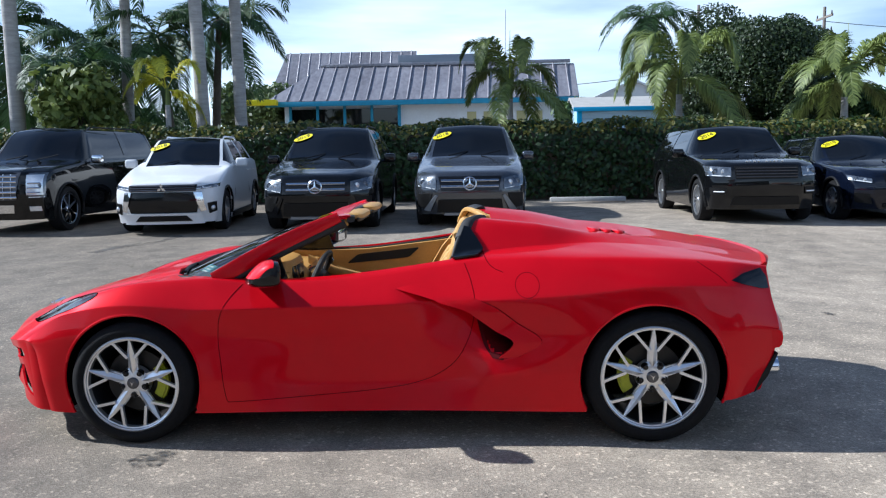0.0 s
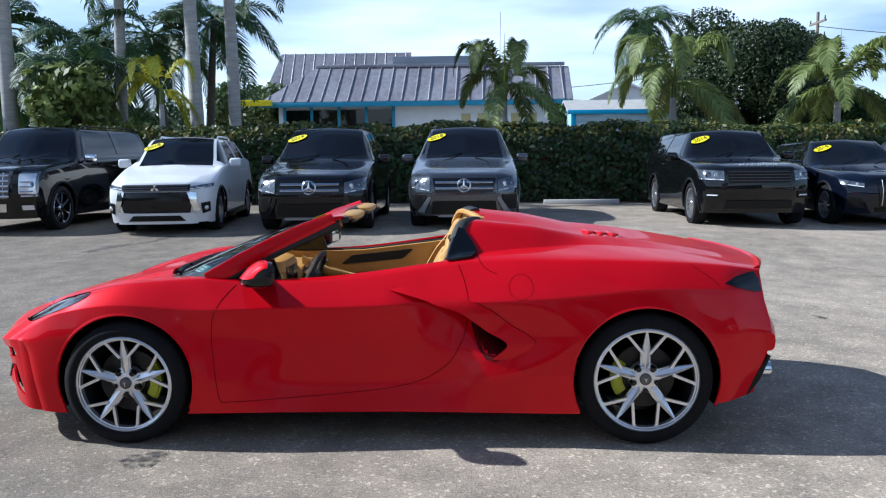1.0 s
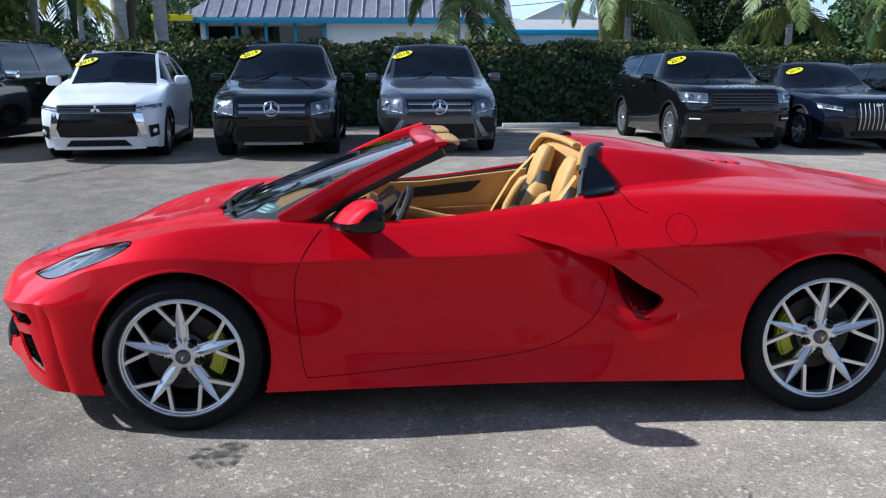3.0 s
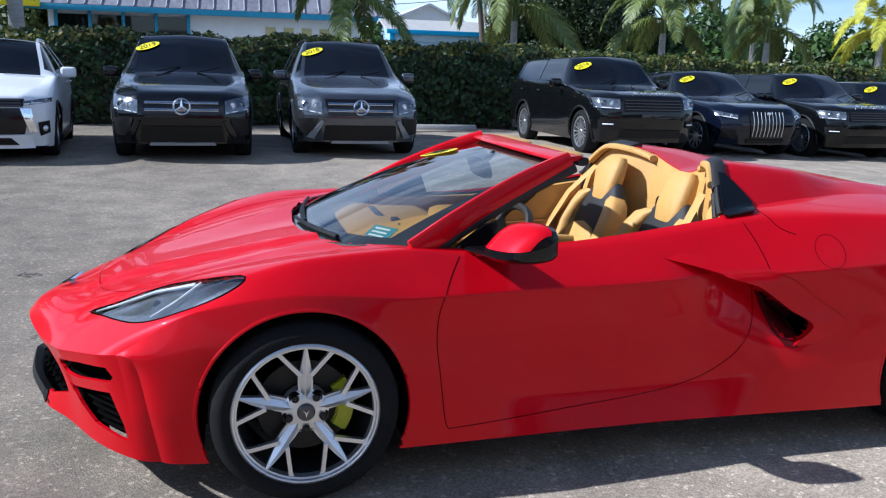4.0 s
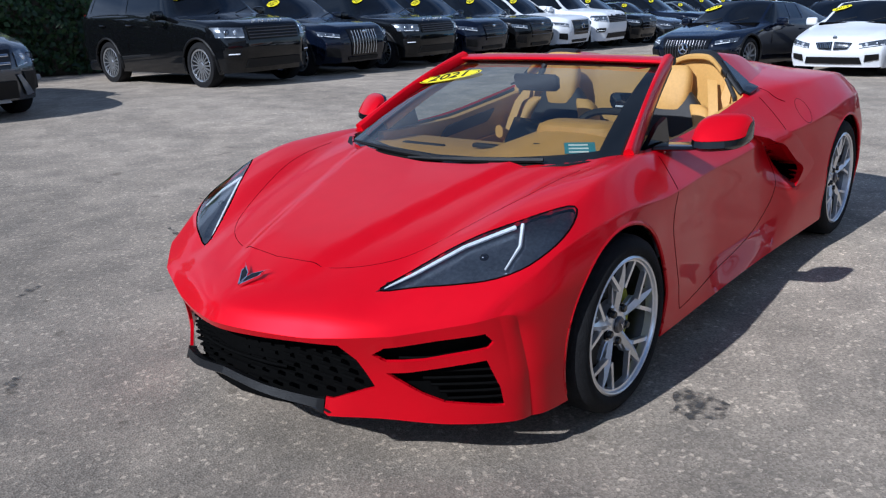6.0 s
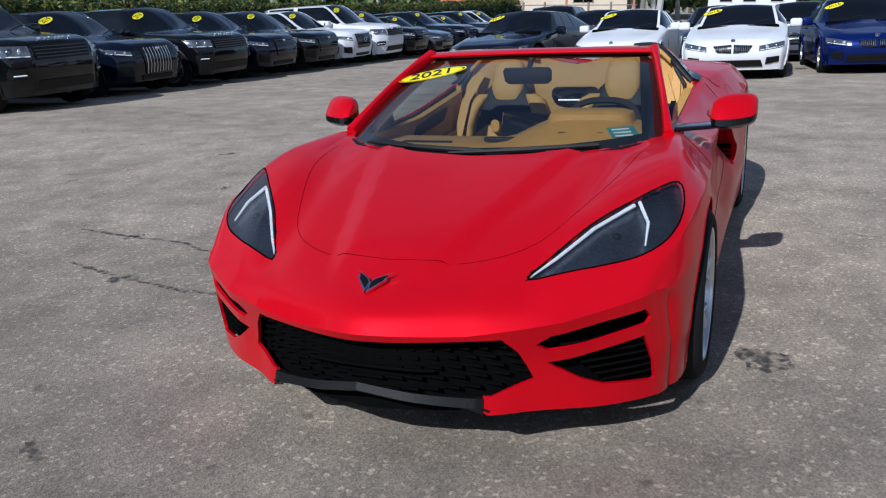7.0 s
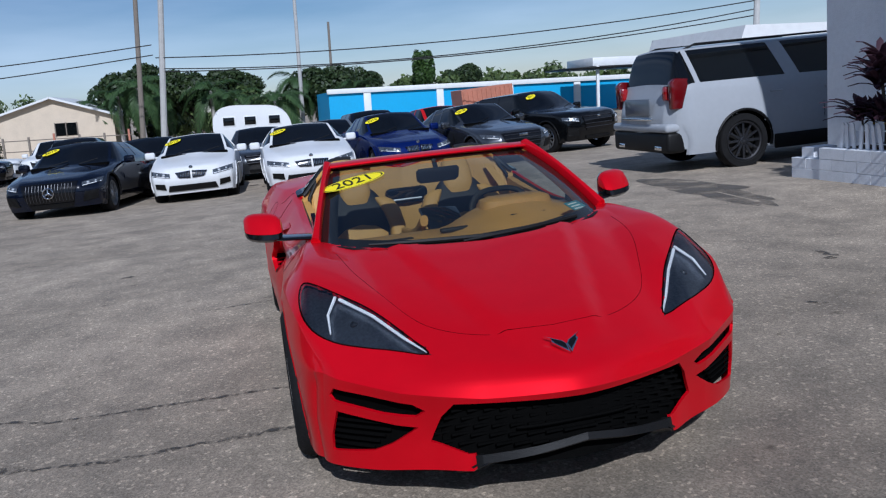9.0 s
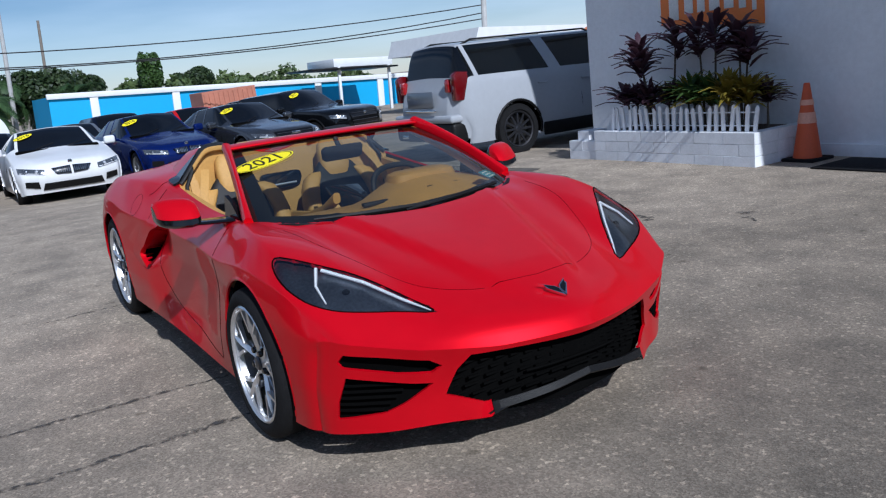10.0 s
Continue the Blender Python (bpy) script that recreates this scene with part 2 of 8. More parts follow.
M = dict(
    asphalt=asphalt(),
    red=surface("red paint", (0.60, 0.0004, 0.008), 0.40, 0.26, 0.42, 0.03, 1.5, spec=0.05),
    black_paint=paint("black paint", (0.0035, 0.0038, 0.0045), 0.2, coat=0.8),
    blackblue_paint=paint("dark blue paint", (0.003, 0.005, 0.013), 0.2, coat=0.8),
    white_paint=paint("white paint", (0.72, 0.73, 0.74), 0.35),
    grey_paint=paint("grey paint", (0.085, 0.091, 0.102), 0.24, 0.75, coat=0.9),
    pearl_paint=paint("pearl white paint", (0.37, 0.39, 0.42), 0.33),
    silver_paint=paint("silver paint", (0.20, 0.22, 0.25), 0.3, 0.5),
    blue_paint=paint("blue paint", (0.004, 0.013, 0.10), 0.25, 0.3),
    red_far=paint("red hatchback paint", (0.45, 0.01, 0.012), 0.3),
    gloss_black=surface("gloss black", (0.005, 0.005, 0.006), 0.15, 0, 0.25, spec=0.3),
    trim=surface("black plastic", (0.006, 0.006, 0.0065), 0.5, bump=0.15, bump_scale=400, spec=0.25),
    liner=surface("wheel liner", (0.004, 0.004, 0.004), 0.9, spec=0.0),
    rubber=surface("rubber", (0.010, 0.010, 0.011), 0.85, spread=0.25, bump=0.2, bump_scale=150, spec=0.2),
    alloy=surface("bright alloy", (0.78, 0.79, 0.81), 0.30, 0.85, spread=0.05),
    rim_silver=surface("silver wheel paint", (0.50, 0.51, 0.53), 0.28, 0.85, 0.5, spread=0.06),
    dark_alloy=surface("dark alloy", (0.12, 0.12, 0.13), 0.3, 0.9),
    chrome=surface("chrome", (0.75, 0.76, 0.78), 0.08, 1.0, spread=0.02),
    steel=surface("brake steel", (0.03, 0.028, 0.026), 0.45, 0.6, scale=30),
    lamp_silver=surface("lamp reflector", (0.13, 0.145, 0.165), 0.16, 0.6, 0.8, spread=0.45, scale=22),
    caliper=surface("yellow caliper paint", (0.42, 0.44, 0.01), 0.35),
    glass=clear_glass("clear glass", (0.48, 0.53, 0.50), mixed=1.95),
    dark_glass=surface("tinted glass", (0.004, 0.005, 0.006), 0.03, 0, 0.0, spread=0.05, spec=0.5),
    screen_glass=surface("shaded windshield glass", (0.004, 0.005, 0.007), 0.04, 0, 0.0, spread=0.05, spec=0.34),
    lens=clear_glass("lamp lens", (0.72, 0.76, 0.80), mixed=2.0),
    lamp_inner=surface("dark lamp bowl", (0.21, 0.228, 0.26), 0.39, 1.0, spread=0.3, scale=10),
    lamp_white=surface("lamp optics", (0.75, 0.77, 0.8), 0.15, 0.6),
    drl=surface("white light guide", (0.85, 0.87, 0.9), 0.25),
    tail_red=surface("tail lamp red", (0.30, 0.004, 0.006), 0.12, 0, 1.0),
    tail_dark=surface("dark red lamp", (0.12, 0.003, 0.005), 0.12, 0, 0.6),
    tan=surface("tan leather", (0.56, 0.315, 0.085), 0.5, spread=0.08, scale=8, bump=0.25, bump_scale=260),
    tan_dark=surface("tan leather in seams", (0.30, 0.12, 0.025), 0.6),
    cabin_black=surface("black cabin trim", (0.012, 0.012, 0.013), 0.6, bump=0.2, bump_scale=300),
    screen=surface("dark screen", (0.01, 0.012, 0.016), 0.08, 0, 1.0),
    # inlet: body red, darkened in colour for the shade of the scoop
    inlet=surface("body red with inlet shade", (0.085, 0.004, 0.006), 0.6, spec=0.15),
    gap=surface("dark gap", (0.004, 0.002, 0.002), 0.9, spec=0.0),
    yellow=surface("yellow film", (0.92, 0.78, 0.0), 0.5, spread=0.02),
    ink=surface("black ink", (0.01, 0.01, 0.01), 0.6),
    teal=surface("teal print", (0.06, 0.24, 0.28), 0.5),
    white_wall=surface("white plaster wall", (0.80, 0.82, 0.85), 0.75, spread=0.05, scale=2, bump=0.25, bump_scale=60),
    white_brick=surface("whitewashed block", (0.80, 0.82, 0.85), 0.8, spread=0.08, scale=8, bump=0.22, bump_scale=50, vary=0.06),
    cream_wall=surface("cream wall", (0.62, 0.52, 0.40), 0.85, spread=0.08, scale=1.5),
    blue_wall=surface("bright blue wall", (0.02, 0.36, 0.68), 0.6, spread=0.05, scale=0.8),
    pale_blue=surface("pale blue boards", (0.35, 0.50, 0.62), 0.7, spread=0.06),
    blue_trim=surface("turquoise trim", (0.04, 0.30, 0.48), 0.6),
    metal_roof=surface("weathered metal roof", (0.20, 0.19, 0.21), 0.45, 0.35, spread=0.35, scale=0.7, stretch=(1, 0.25, 1), color2=(0.36, 0.35, 0.38), vary=0.1),
    rust=surface("faded red container paint", (0.42, 0.16, 0.10), 0.7, spread=0.15, scale=2),
    tile=surface("terracotta tile", (0.50, 0.17, 0.08), 0.8, spread=0.2, scale=10),
    white_metal=surface("white sheet metal", (0.72, 0.73, 0.73), 0.5, spread=0.06, scale=3),
    wood=surface("weathered pole timber", (0.20, 0.17, 0.14), 0.85, spread=0.25, scale=4, stretch=(8, 8, 0.6), bump=0.4, bump_scale=60),
    concrete=surface("pale concrete", (0.42, 0.41, 0.39), 0.85, spread=0.12, scale=3, bump=0.3, bump_scale=60),
    cable=surface("cable", (0.012, 0.012, 0.013), 0.7),
    bark=surface("palm bark", (0.40, 0.38, 0.36), 0.9, spread=0.25, scale=3, stretch=(1, 1, 6), bump=0.6, bump_scale=30),
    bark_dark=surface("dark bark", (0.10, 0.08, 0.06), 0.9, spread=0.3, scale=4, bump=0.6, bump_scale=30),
    soil=surface("dark soil", (0.05, 0.035, 0.025), 0.95, bump=0.6),
    orange=surface("orange plastic", (0.55, 0.085, 0.02), 0.5, spread=0.08),
    sign_orange=surface("orange sign", (0.85, 0.22, 0.04), 0.5, spread=0.04),
    faded_white=surface("faded white print", (0.78, 0.76, 0.72), 0.6),
    tar=stain("tar stain", (0.06, 0.055, 0.05), 22, 0.40, 0.66),
    damp=stain("damp asphalt", (0.13, 0.115, 0.10), 2.2, 0.22, 0.72),
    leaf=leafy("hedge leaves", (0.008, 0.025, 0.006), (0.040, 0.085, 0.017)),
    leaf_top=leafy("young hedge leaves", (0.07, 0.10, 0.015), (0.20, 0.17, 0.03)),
    frond=leafy("palm fronds", (0.08, 0.12, 0.024), (0.25, 0.30, 0.075)),
    frond_dark=leafy("dark palm fronds", (0.025, 0.06, 0.018), (0.07, 0.13, 0.04)),
    frond_yellow=leafy("yellow palm fronds", (0.34, 0.36, 0.03), (0.70, 0.66, 0.06)),
    tree_leaf=leafy("tree leaves", (0.022, 0.052, 0.012), (0.08, 0.15, 0.03)),
    dusk_leaf=leafy("dark olive leaves", (0.014, 0.030, 0.010), (0.05, 0.08, 0.022)),
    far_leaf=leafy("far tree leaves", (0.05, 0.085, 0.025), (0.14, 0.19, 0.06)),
    cordyline=leafy("maroon leaves", (0.026, 0.014, 0.022), (0.10, 0.045, 0.065)),
    croton=leafy("croton leaves", (0.16, 0.13, 0.015), (0.34, 0.26, 0.03)),
)

# ---------- mesh tools ----------
def mesh_object(name, verts, faces, mat, parent=None, label="", smooth=True, sharp=35):
    me = bpy.data.meshes.new(name)
    me.from_pydata([tuple(v) for v in verts], [], [tuple(int(i) for i in f) for f in faces])
    me.materials.append(mat)
    if smooth:
        me.shade_smooth()
        me.set_sharp_from_angle(angle=radians(sharp))
    ob = new(name, me)
    if parent is not None:
        ob.parent = parent
    if label:
        tagged(ob, label)
    return ob


def part(name, bm, mat, parent=None, label="", smooth=True, sharp=35):
    me = bpy.data.meshes.new(name)
    bmesh.ops.recalc_face_normals(bm, faces=bm.faces)
    bm.to_mesh(me)
    bm.free()
    me.materials.append(mat)
    if smooth:
        me.shade_smooth()
        me.set_sharp_from_angle(angle=radians(sharp))
    ob = new(name, me)
    if parent is not None:
        ob.parent = parent
    if label:
        tagged(ob, label)
    return ob


def thing(name, label, category, m=None, group="", kind=""):
    ob = new(name)
    ob.empty_display_size = 0.1
    if m is not None:
        ob.matrix_world = m
    return tagged(ob, label, category, group, kind)


def box(bm, c, size, rot=None, bevel=0.0, seg=2):
    m = Matrix.Translation(c) @ (rot or Matrix.Identity(4)) @ Matrix.Diagonal((*size, 1))
    made = bmesh.ops.create_cube(bm, size=1, matrix=m)
    if bevel:
        es = {e for v in made["verts"] for e in v.link_edges}
        bmesh.ops.bevel(bm, geom=list(es), offset=bevel, segments=seg, profile=0.5, affect="EDGES")


def slab(bm, outline, z0, z1, axis="z", bevel=0.0):
    """A flat outline given thickness. axis: the one along which it is thick."""
    def at(a, b, c):
        return {"z": (a, b, c), "y": (a, c, b), "x": (c, a, b)}[axis]
    lo = [bm.verts.new(at(a, b, z0)) for a, b in outline]
    hi = [bm.verts.new(at(a, b, z1)) for a, b in outline]
    n = len(outline)
    fs = [bm.faces.new(lo[::-1]), bm.faces.new(hi)]
    for i in range(n):
        fs.append(bm.faces.new((lo[i], lo[(i + 1) % n], hi[(i + 1) % n], hi[i])))
    if bevel:
        es = {e for f in fs for e in f.edges}
        bmesh.ops.bevel(bm, geom=list(es), offset=bevel, segments=2, profile=0.5, affect="EDGES")


def spin_profile(bm, profile, n=32, closed=False, axis="y", center=(0, 0, 0)):
    """Turns (radius, offset) pairs about an axis."""
    rings = []
    for r, o in profile:
        ring = []
        for i in range(n):
            a = 2 * math.pi * i / n
            u, v = r * math.cos(a), r * math.sin(a)
            p = {"y": (u, o, v), "z": (u, v, o), "x": (o, u, v)}[axis]
            ring.append(bm.verts.new(Vector(center) + Vector(p)))
        rings.append(ring)
    pairs = list(zip(rings, rings[1:])) + ([(rings[-1], rings[0])] if closed else [])
    for a, b in pairs:
        for i in range(n):
            j = (i + 1) % n
            bm.faces.new((a[i], a[j], b[j], b[i]))
    return rings


def tube(bm, pts, radius, n=6, caps=True):
    """A tube along points; radius may be one number or one for each point."""
    pts = [Vector(p) for p in pts]
    rr = radius if hasattr(radius, "__len__") else [radius] * len(pts)
    rings, up = [], Vector((0, 0, 1))
    for i, p in enumerate(pts):
        d = (pts[min(i + 1, len(pts) - 1)] - pts[max(i - 1, 0)]).normalized()
        side = d.cross(up if abs(d.z) < 0.95 else Vector((0, 1, 0))).normalized()
        top = side.cross(d)
        rings.append([bm.verts.new(p + (side * math.cos(2 * math.pi * k / n) + top * math.sin(2 * math.pi * k / n)) * rr[i]) for k in range(n)])
    for a, b in zip(rings, rings[1:]):
        for k in range(n):
            bm.faces.new((a[k], a[(k + 1) % n], b[(k + 1) % n], b[k]))
    if caps:
        bm.faces.new(rings[0][::-1]), bm.faces.new(rings[-1])


def pchip(xs, ys, x):
    """Smooth curve through knots without overshoot."""
    xs, ys, x = np.asarray(xs, float), np.asarray(ys, float), np.asarray(x, float)
    h, d = np.diff(xs), np.diff(ys) / np.diff(xs)
    m = np.zeros_like(ys)
    m[0], m[-1] = d[0], d[-1]
    for i in range(1, len(xs) - 1):
        if d[i - 1] * d[i] > 0:
            w1, w2 = 2 * h[i] + h[i - 1], h[i] + 2 * h[i - 1]
            m[i] = (w1 + w2) / (w1 / d[i - 1] + w2 / d[i])
    k = np.clip(np.searchsorted(xs, x) - 1, 0, len(xs) - 2)
    t = np.clip((x - xs[k]) / h[k], 0, 1)
    return ((1 + 2 * t) * (1 - t) ** 2 * ys[k] + t * (1 - t) ** 2 * h[k] * m[k]
            + t * t * (3 - 2 * t) * ys[k + 1] + t * t * (t - 1) * h[k] * m[k + 1])


def catmull(rails, sub, pull=None):
    """rails: (k, n, 3) curves; fills sub steps between neighbours with a smooth curve. The last rail is the middle line."""
    r = np.asarray(rails)
    mirror = r[-2] * np.array([1, -1, 1])
    ext = np.concatenate([[2 * r[0] - r[1]], r, [mirror]])
    out = []
    for k in range(len(r) - 1):
        p0, p1, p2, p3 = ext[k], ext[k + 1], ext[k + 2], ext[k + 3]
        for j in range(sub):
            t = j / sub
            m1, m2 = (p2 - p0) * (pull[k] if pull else 0.42), (p3 - p1) * (pull[k + 1] if pull else 0.42)
            out.append((2 * t ** 3 - 3 * t ** 2 + 1) * p1 + (t ** 3 - 2 * t ** 2 + t) * m1 + (3 * t ** 2 - 2 * t ** 3) * p2 + (t ** 3 - t ** 2) * m2)
    out.append(r[-1])
    return np.array(out)


def inside(poly, q):
    """Which points q (n, 2) lie in the outline."""
    poly = np.asarray(poly)
    x, y = q[..., 0], q[..., 1]
    hit = np.zeros(x.shape, bool)
    for (x0, y0), (x1, y1) in zip(poly, np.roll(poly, -1, 0)):
        c = (y0 > y) != (y1 > y)
        hit ^= c & (x < (x1 - x0) * (y - y0) / (y1 - y0 + 1e-12) + x0)
    return hit


def snap_to(P, Q, poly, reach=0.55):
    """Moves the grid points nearest to an outline onto it, along the surface. P (n, m, 3), Q (n, m, 2) are changed."""
    poly = np.asarray(poly, float)
    best, near = np.full(Q.shape[:2], 1e9), np.zeros_like(Q)
    for a, b in zip(poly, np.roll(poly, -1, 0)):
        d = b - a
        t = np.clip(((Q - a) @ d) / (d @ d + 1e-12), 0, 1)
        p = a + t[..., None] * d
        dist = np.linalg.norm(Q - p, axis=-1)
        k = dist < best
        best[k], near[k] = dist[k], p[k]
    Qu, Qv, Pu, Pv = np.gradient(Q, axis=0), np.gradient(Q, axis=1), np.gradient(P, axis=0), np.gradient(P, axis=1)
    det = Qu[..., 0] * Qv[..., 1] - Qu[..., 1] * Qv[..., 0]
    ok = np.abs(det) > 1e-9
    det = np.where(ok, det, 1)
    dq = near - Q
    du = (dq[..., 0] * Qv[..., 1] - dq[..., 1] * Qv[..., 0]) / det
    dv = (Qu[..., 0] * dq[..., 1] - Qu[..., 1] * dq[..., 0]) / det
    go = ok & (np.maximum(np.abs(du), np.abs(dv)) < reach)
    P[go] += du[go][:, None] * Pu[go] + dv[go][:, None] * Pv[go]
    Q[go] = near[go]


def cells_mesh(P, keep):
    """Verts and faces of the grid cells that are kept."""
    n, m = P.shape[:2]
    ii, jj = np.nonzero(keep)
    quads = np.stack([ii * m + jj, (ii + 1) * m + jj, (ii + 1) * m + jj + 1, ii * m + jj + 1], 1)
    used = np.unique(quads)
    remap = np.full(n * m, -1)
    remap[used] = np.arange(len(used))
    return P.reshape(-1, 3)[used], remap[quads]


def mirrored(verts, faces):
    v2 = verts * np.array([1, -1, 1])
    return np.concatenate([verts, v2]), np.concatenate([faces, faces[:, ::-1] + len(verts)])


def welded(ob):
    bm = bmesh.new()
    bm.from_mesh(ob.data)
    bmesh.ops.remove_doubles(bm, verts=bm.verts, dist=0.0006)
    bmesh.ops.recalc_face_normals(bm, faces=bm.faces)
    bm.to_mesh(ob.data)
    bm.free()
    ob.data.set_sharp_from_angle(angle=radians(38))
    return ob


def thick(ob, t, offset=-1.0):
    me = ob.data
    used = np.zeros(len(me.loops), np.int32)
    me.loops.foreach_get("edge_index", used)
    rim = np.bincount(used, minlength=len(me.edges)) == 1
    hard = np.zeros(len(me.edges), bool)
    if "sharp_edge" in me.attributes:
        me.attributes["sharp_edge"].data.foreach_get("value", hard)
    else:
        me.attributes.new("sharp_edge", "BOOLEAN", "EDGE")
    me.attributes["sharp_edge"].data.foreach_set("value", hard | rim)
    s = ob.modifiers.new("thickness", "SOLIDIFY")
    s.thickness, s.offset = t, offset
    return ob


def lettering(name, text, size, m, mat, parent, depth=0.001):
    c = bpy.data.curves.new(name, "FONT")
    c.body, c.size, c.align_x, c.align_y, c.extrude = text, size, "CENTER", "CENTER", depth
    c.materials.append(mat)
    ob = new(name, c)
    ob.parent = parent
    ob.matrix_local = m
    return ob


# ---------- ground ----------
def smooth01(a, b, x):
    t = np.clip((x - a) / (b - a), 0, 1)
    return t * t * (3 - 2 * t)


def lift(x, y):
    """Height of the lot: it falls away gently to the east and rises to the parking row by the hedge."""
    x, y = np.asarray(x, float), np.asarray(y, float)
    e = np.clip(x - 3.0, 0, 30)
    east = -0.026 * (np.sqrt(e * e + 0.8) - 0.894)
    n = np.clip(y - 4.2, -3, 4.6)
    return east + 0.0200 * (n + np.sqrt(n * n + 1.5)) - 0.0048


def ground():
    a = np.concatenate([[-1500, -300, -90, -50], np.arange(-34, 60, 1.0), [70, 90, 130, 300, 1500]])
    P = np.stack(np.meshgrid(a, a, indexing="ij"), -1)
    z = lift(P[..., 0], P[..., 1])
    P = np.concatenate([P, z[..., None]], -1)
    v, f = cells_mesh(P, np.ones((len(a) - 1, len(a) - 1), bool))
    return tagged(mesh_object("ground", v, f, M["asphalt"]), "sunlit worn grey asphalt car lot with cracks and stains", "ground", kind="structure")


ground()

# ---------- parked cars ----------
STATIONS = [0, 0.09, 0.16, 0.22, 0.36, 0.48, 0.72, 0.82, 0.91, 1.0]


def car_rails(L, hw, zc, zh, zk, zr, zb, xw, xt, xr, xe, ze, soft):
    """Six curves from the sill to the middle line of a parked car; each a list of ten points."""
    zm, tm = zc + 0.52 * (zh - zc), zc + 0.5 * (ze - zc)
    F = [(0.10, 0, zc + 0.02), (0.0, 0, zm), (0.05 + soft, 0, zh - 0.045), (0.36 + soft, 0, zh + 0.035), (xw - 0.12, 0, zk), (xt, 0, zr), (xr, 0, zr - 0.03), (xe, 0, ze), (L, 0, tm), (L - 0.1, 0, zc + 0.08)]
    e = 0.58 * hw
    E_ = [(0.13, e, zc + 0.02), (0.04, e, zm), (0.10 + soft, e, zh - 0.06), (0.38 + soft, 0.66 * hw, zh + 0.028), (xw + 0.02, 0.79 * hw, zk - 0.025), (xt + 0.06, 0.665 * hw, zr - 0.05), (xr, 0.64 * hw, zr - 0.075), (xe, 0.68 * hw, ze - 0.02), (L - 0.05, 0.68 * hw, tm), (L - 0.14, 0.7 * hw, zc + 0.08)]
    D = [(0.26, 0.84 * hw, zc + 0.02), (0.20, 0.87 * hw, zm), (0.27 + soft, 0.87 * hw, zh - 0.11), (0.54 + soft, 0.94 * hw, zh - 0.03), (xw + 0.10, 0.955 * hw, zb - 0.05), (xt - 0.1, 0.95 * hw, zb), (xr - 0.1, 0.94 * hw, zb + 0.03), (min(xe, L - 0.3), 0.90 * hw, zb + 0.03), (L - 0.17, 0.87 * hw, tm), (L - 0.22, 0.86 * hw, zc + 0.08)]
    zlow, zmid = zc + 0.14, zc + 0.42 * (zb - zc)
    C = [(0.30, 0.88 * hw, zc + 0.03), (0.32, 0.93 * hw, zm - 0.05), (0.42, 0.96 * hw, zh - 0.2), (0.62, 0.985 * hw, zmid + 0.12), (xw + 0.1, hw, zmid + 0.1), (xt - 0.1, 0.995 * hw, zmid + 0.1), (xr - 0.1, 1.0 * hw, zmid + 0.12), (min(xe, L - 0.35), 0.97 * hw, zmid + 0.12), (L - 0.26, 0.92 * hw, tm - 0.1), (L - 0.27, 0.88 * hw, zc + 0.09)]
    B = [(0.34, 0.89 * hw, zc + 0.02), (0.40, 0.94 * hw, zlow + 0.05), (0.52, 0.97 * hw, zlow + 0.05), (0.72, 0.985 * hw, zlow + 0.05), (xw + 0.1, 0.985 * hw, zlow + 0.05), (xt - 0.1, 0.985 * hw, zlow + 0.05), (xr - 0.1, 0.985 * hw, zlow + 0.05), (min(xe, L - 0.4), 0.97 * hw, zlow + 0.07), (L - 0.34, 0.93 * hw, zlow + 0.08), (L - 0.32, 0.89 * hw, zc + 0.08)]
    A = [(x + 0.03 if i < 3 else x, y - 0.03, zc) for i, (x, y, z) in enumerate(B)]
    return [A, B, C, D, E_, F]


def disc_spokes(bm, r, y, n, width=0.05, inner=0.16, depth=0.02, twist=0.0):
    for i in range(n):
        a = 2 * math.pi * i / n
        c, s = math.cos(a), math.sin(a)
        c2, s2 = math.cos(a + twist), math.sin(a + twist)
        pts = []
        for rad, w, cc, ss in ((inner * r * 0.6, width * 0.8, c, s), (r, width * 0.55, c2, s2)):
            pts.append(((rad * cc - w * ss / 2, rad * ss + w * cc / 2), (rad * cc + w * ss / 2, rad * ss - w * cc / 2)))
        (a0, a1), (b0, b1) = pts
        slab(bm, [a0, a1, b1, b0], y, y + depth, "y")


def parked_wheel(parent, x, y, r, rim, spokes, mat, side):
    w = new("wheel")
    w.parent = parent
    w.location = (x, y, r)
    if side < 0:
        w.rotation_euler = (0, 0, math.pi)
    bm = bmesh.new()
    spin_profile(bm, [(rim, 0.10), (rim + 0.02, 0.125), (r - 0.02, 0.115), (r, 0.08), (r, -0.08), (r - 0.02, -0.115), (rim, -0.10)], 32, axis="y")
    part("tyre", bm, M["rubber"], w)
    bm = bmesh.new()
    spin_profile(bm, [(rim, 0.10), (rim - 0.01, 0.112), (rim - 0.03, 0.105), (rim - 0.035, 0.03), (rim - 0.05, -0.1)], 32, axis="y")
    disc_spokes(bm, rim - 0.02, 0.07, spokes, min(0.055, 0.75 / spokes))
    spin_profile(bm, [(0.001, 0.10), (0.05, 0.10), (0.065, 0.085), (0.07, 0.06)], 20, axis="y")
    part("rim", bm, mat, w)
    bm = bmesh.new()
    spin_profile(bm, [(0.001, 0.0), (rim - 0.06, 0.0), (rim - 0.06, -0.03)], 24, axis="y")
    part("brake_disc", bm, M["steel"], w)
    return w


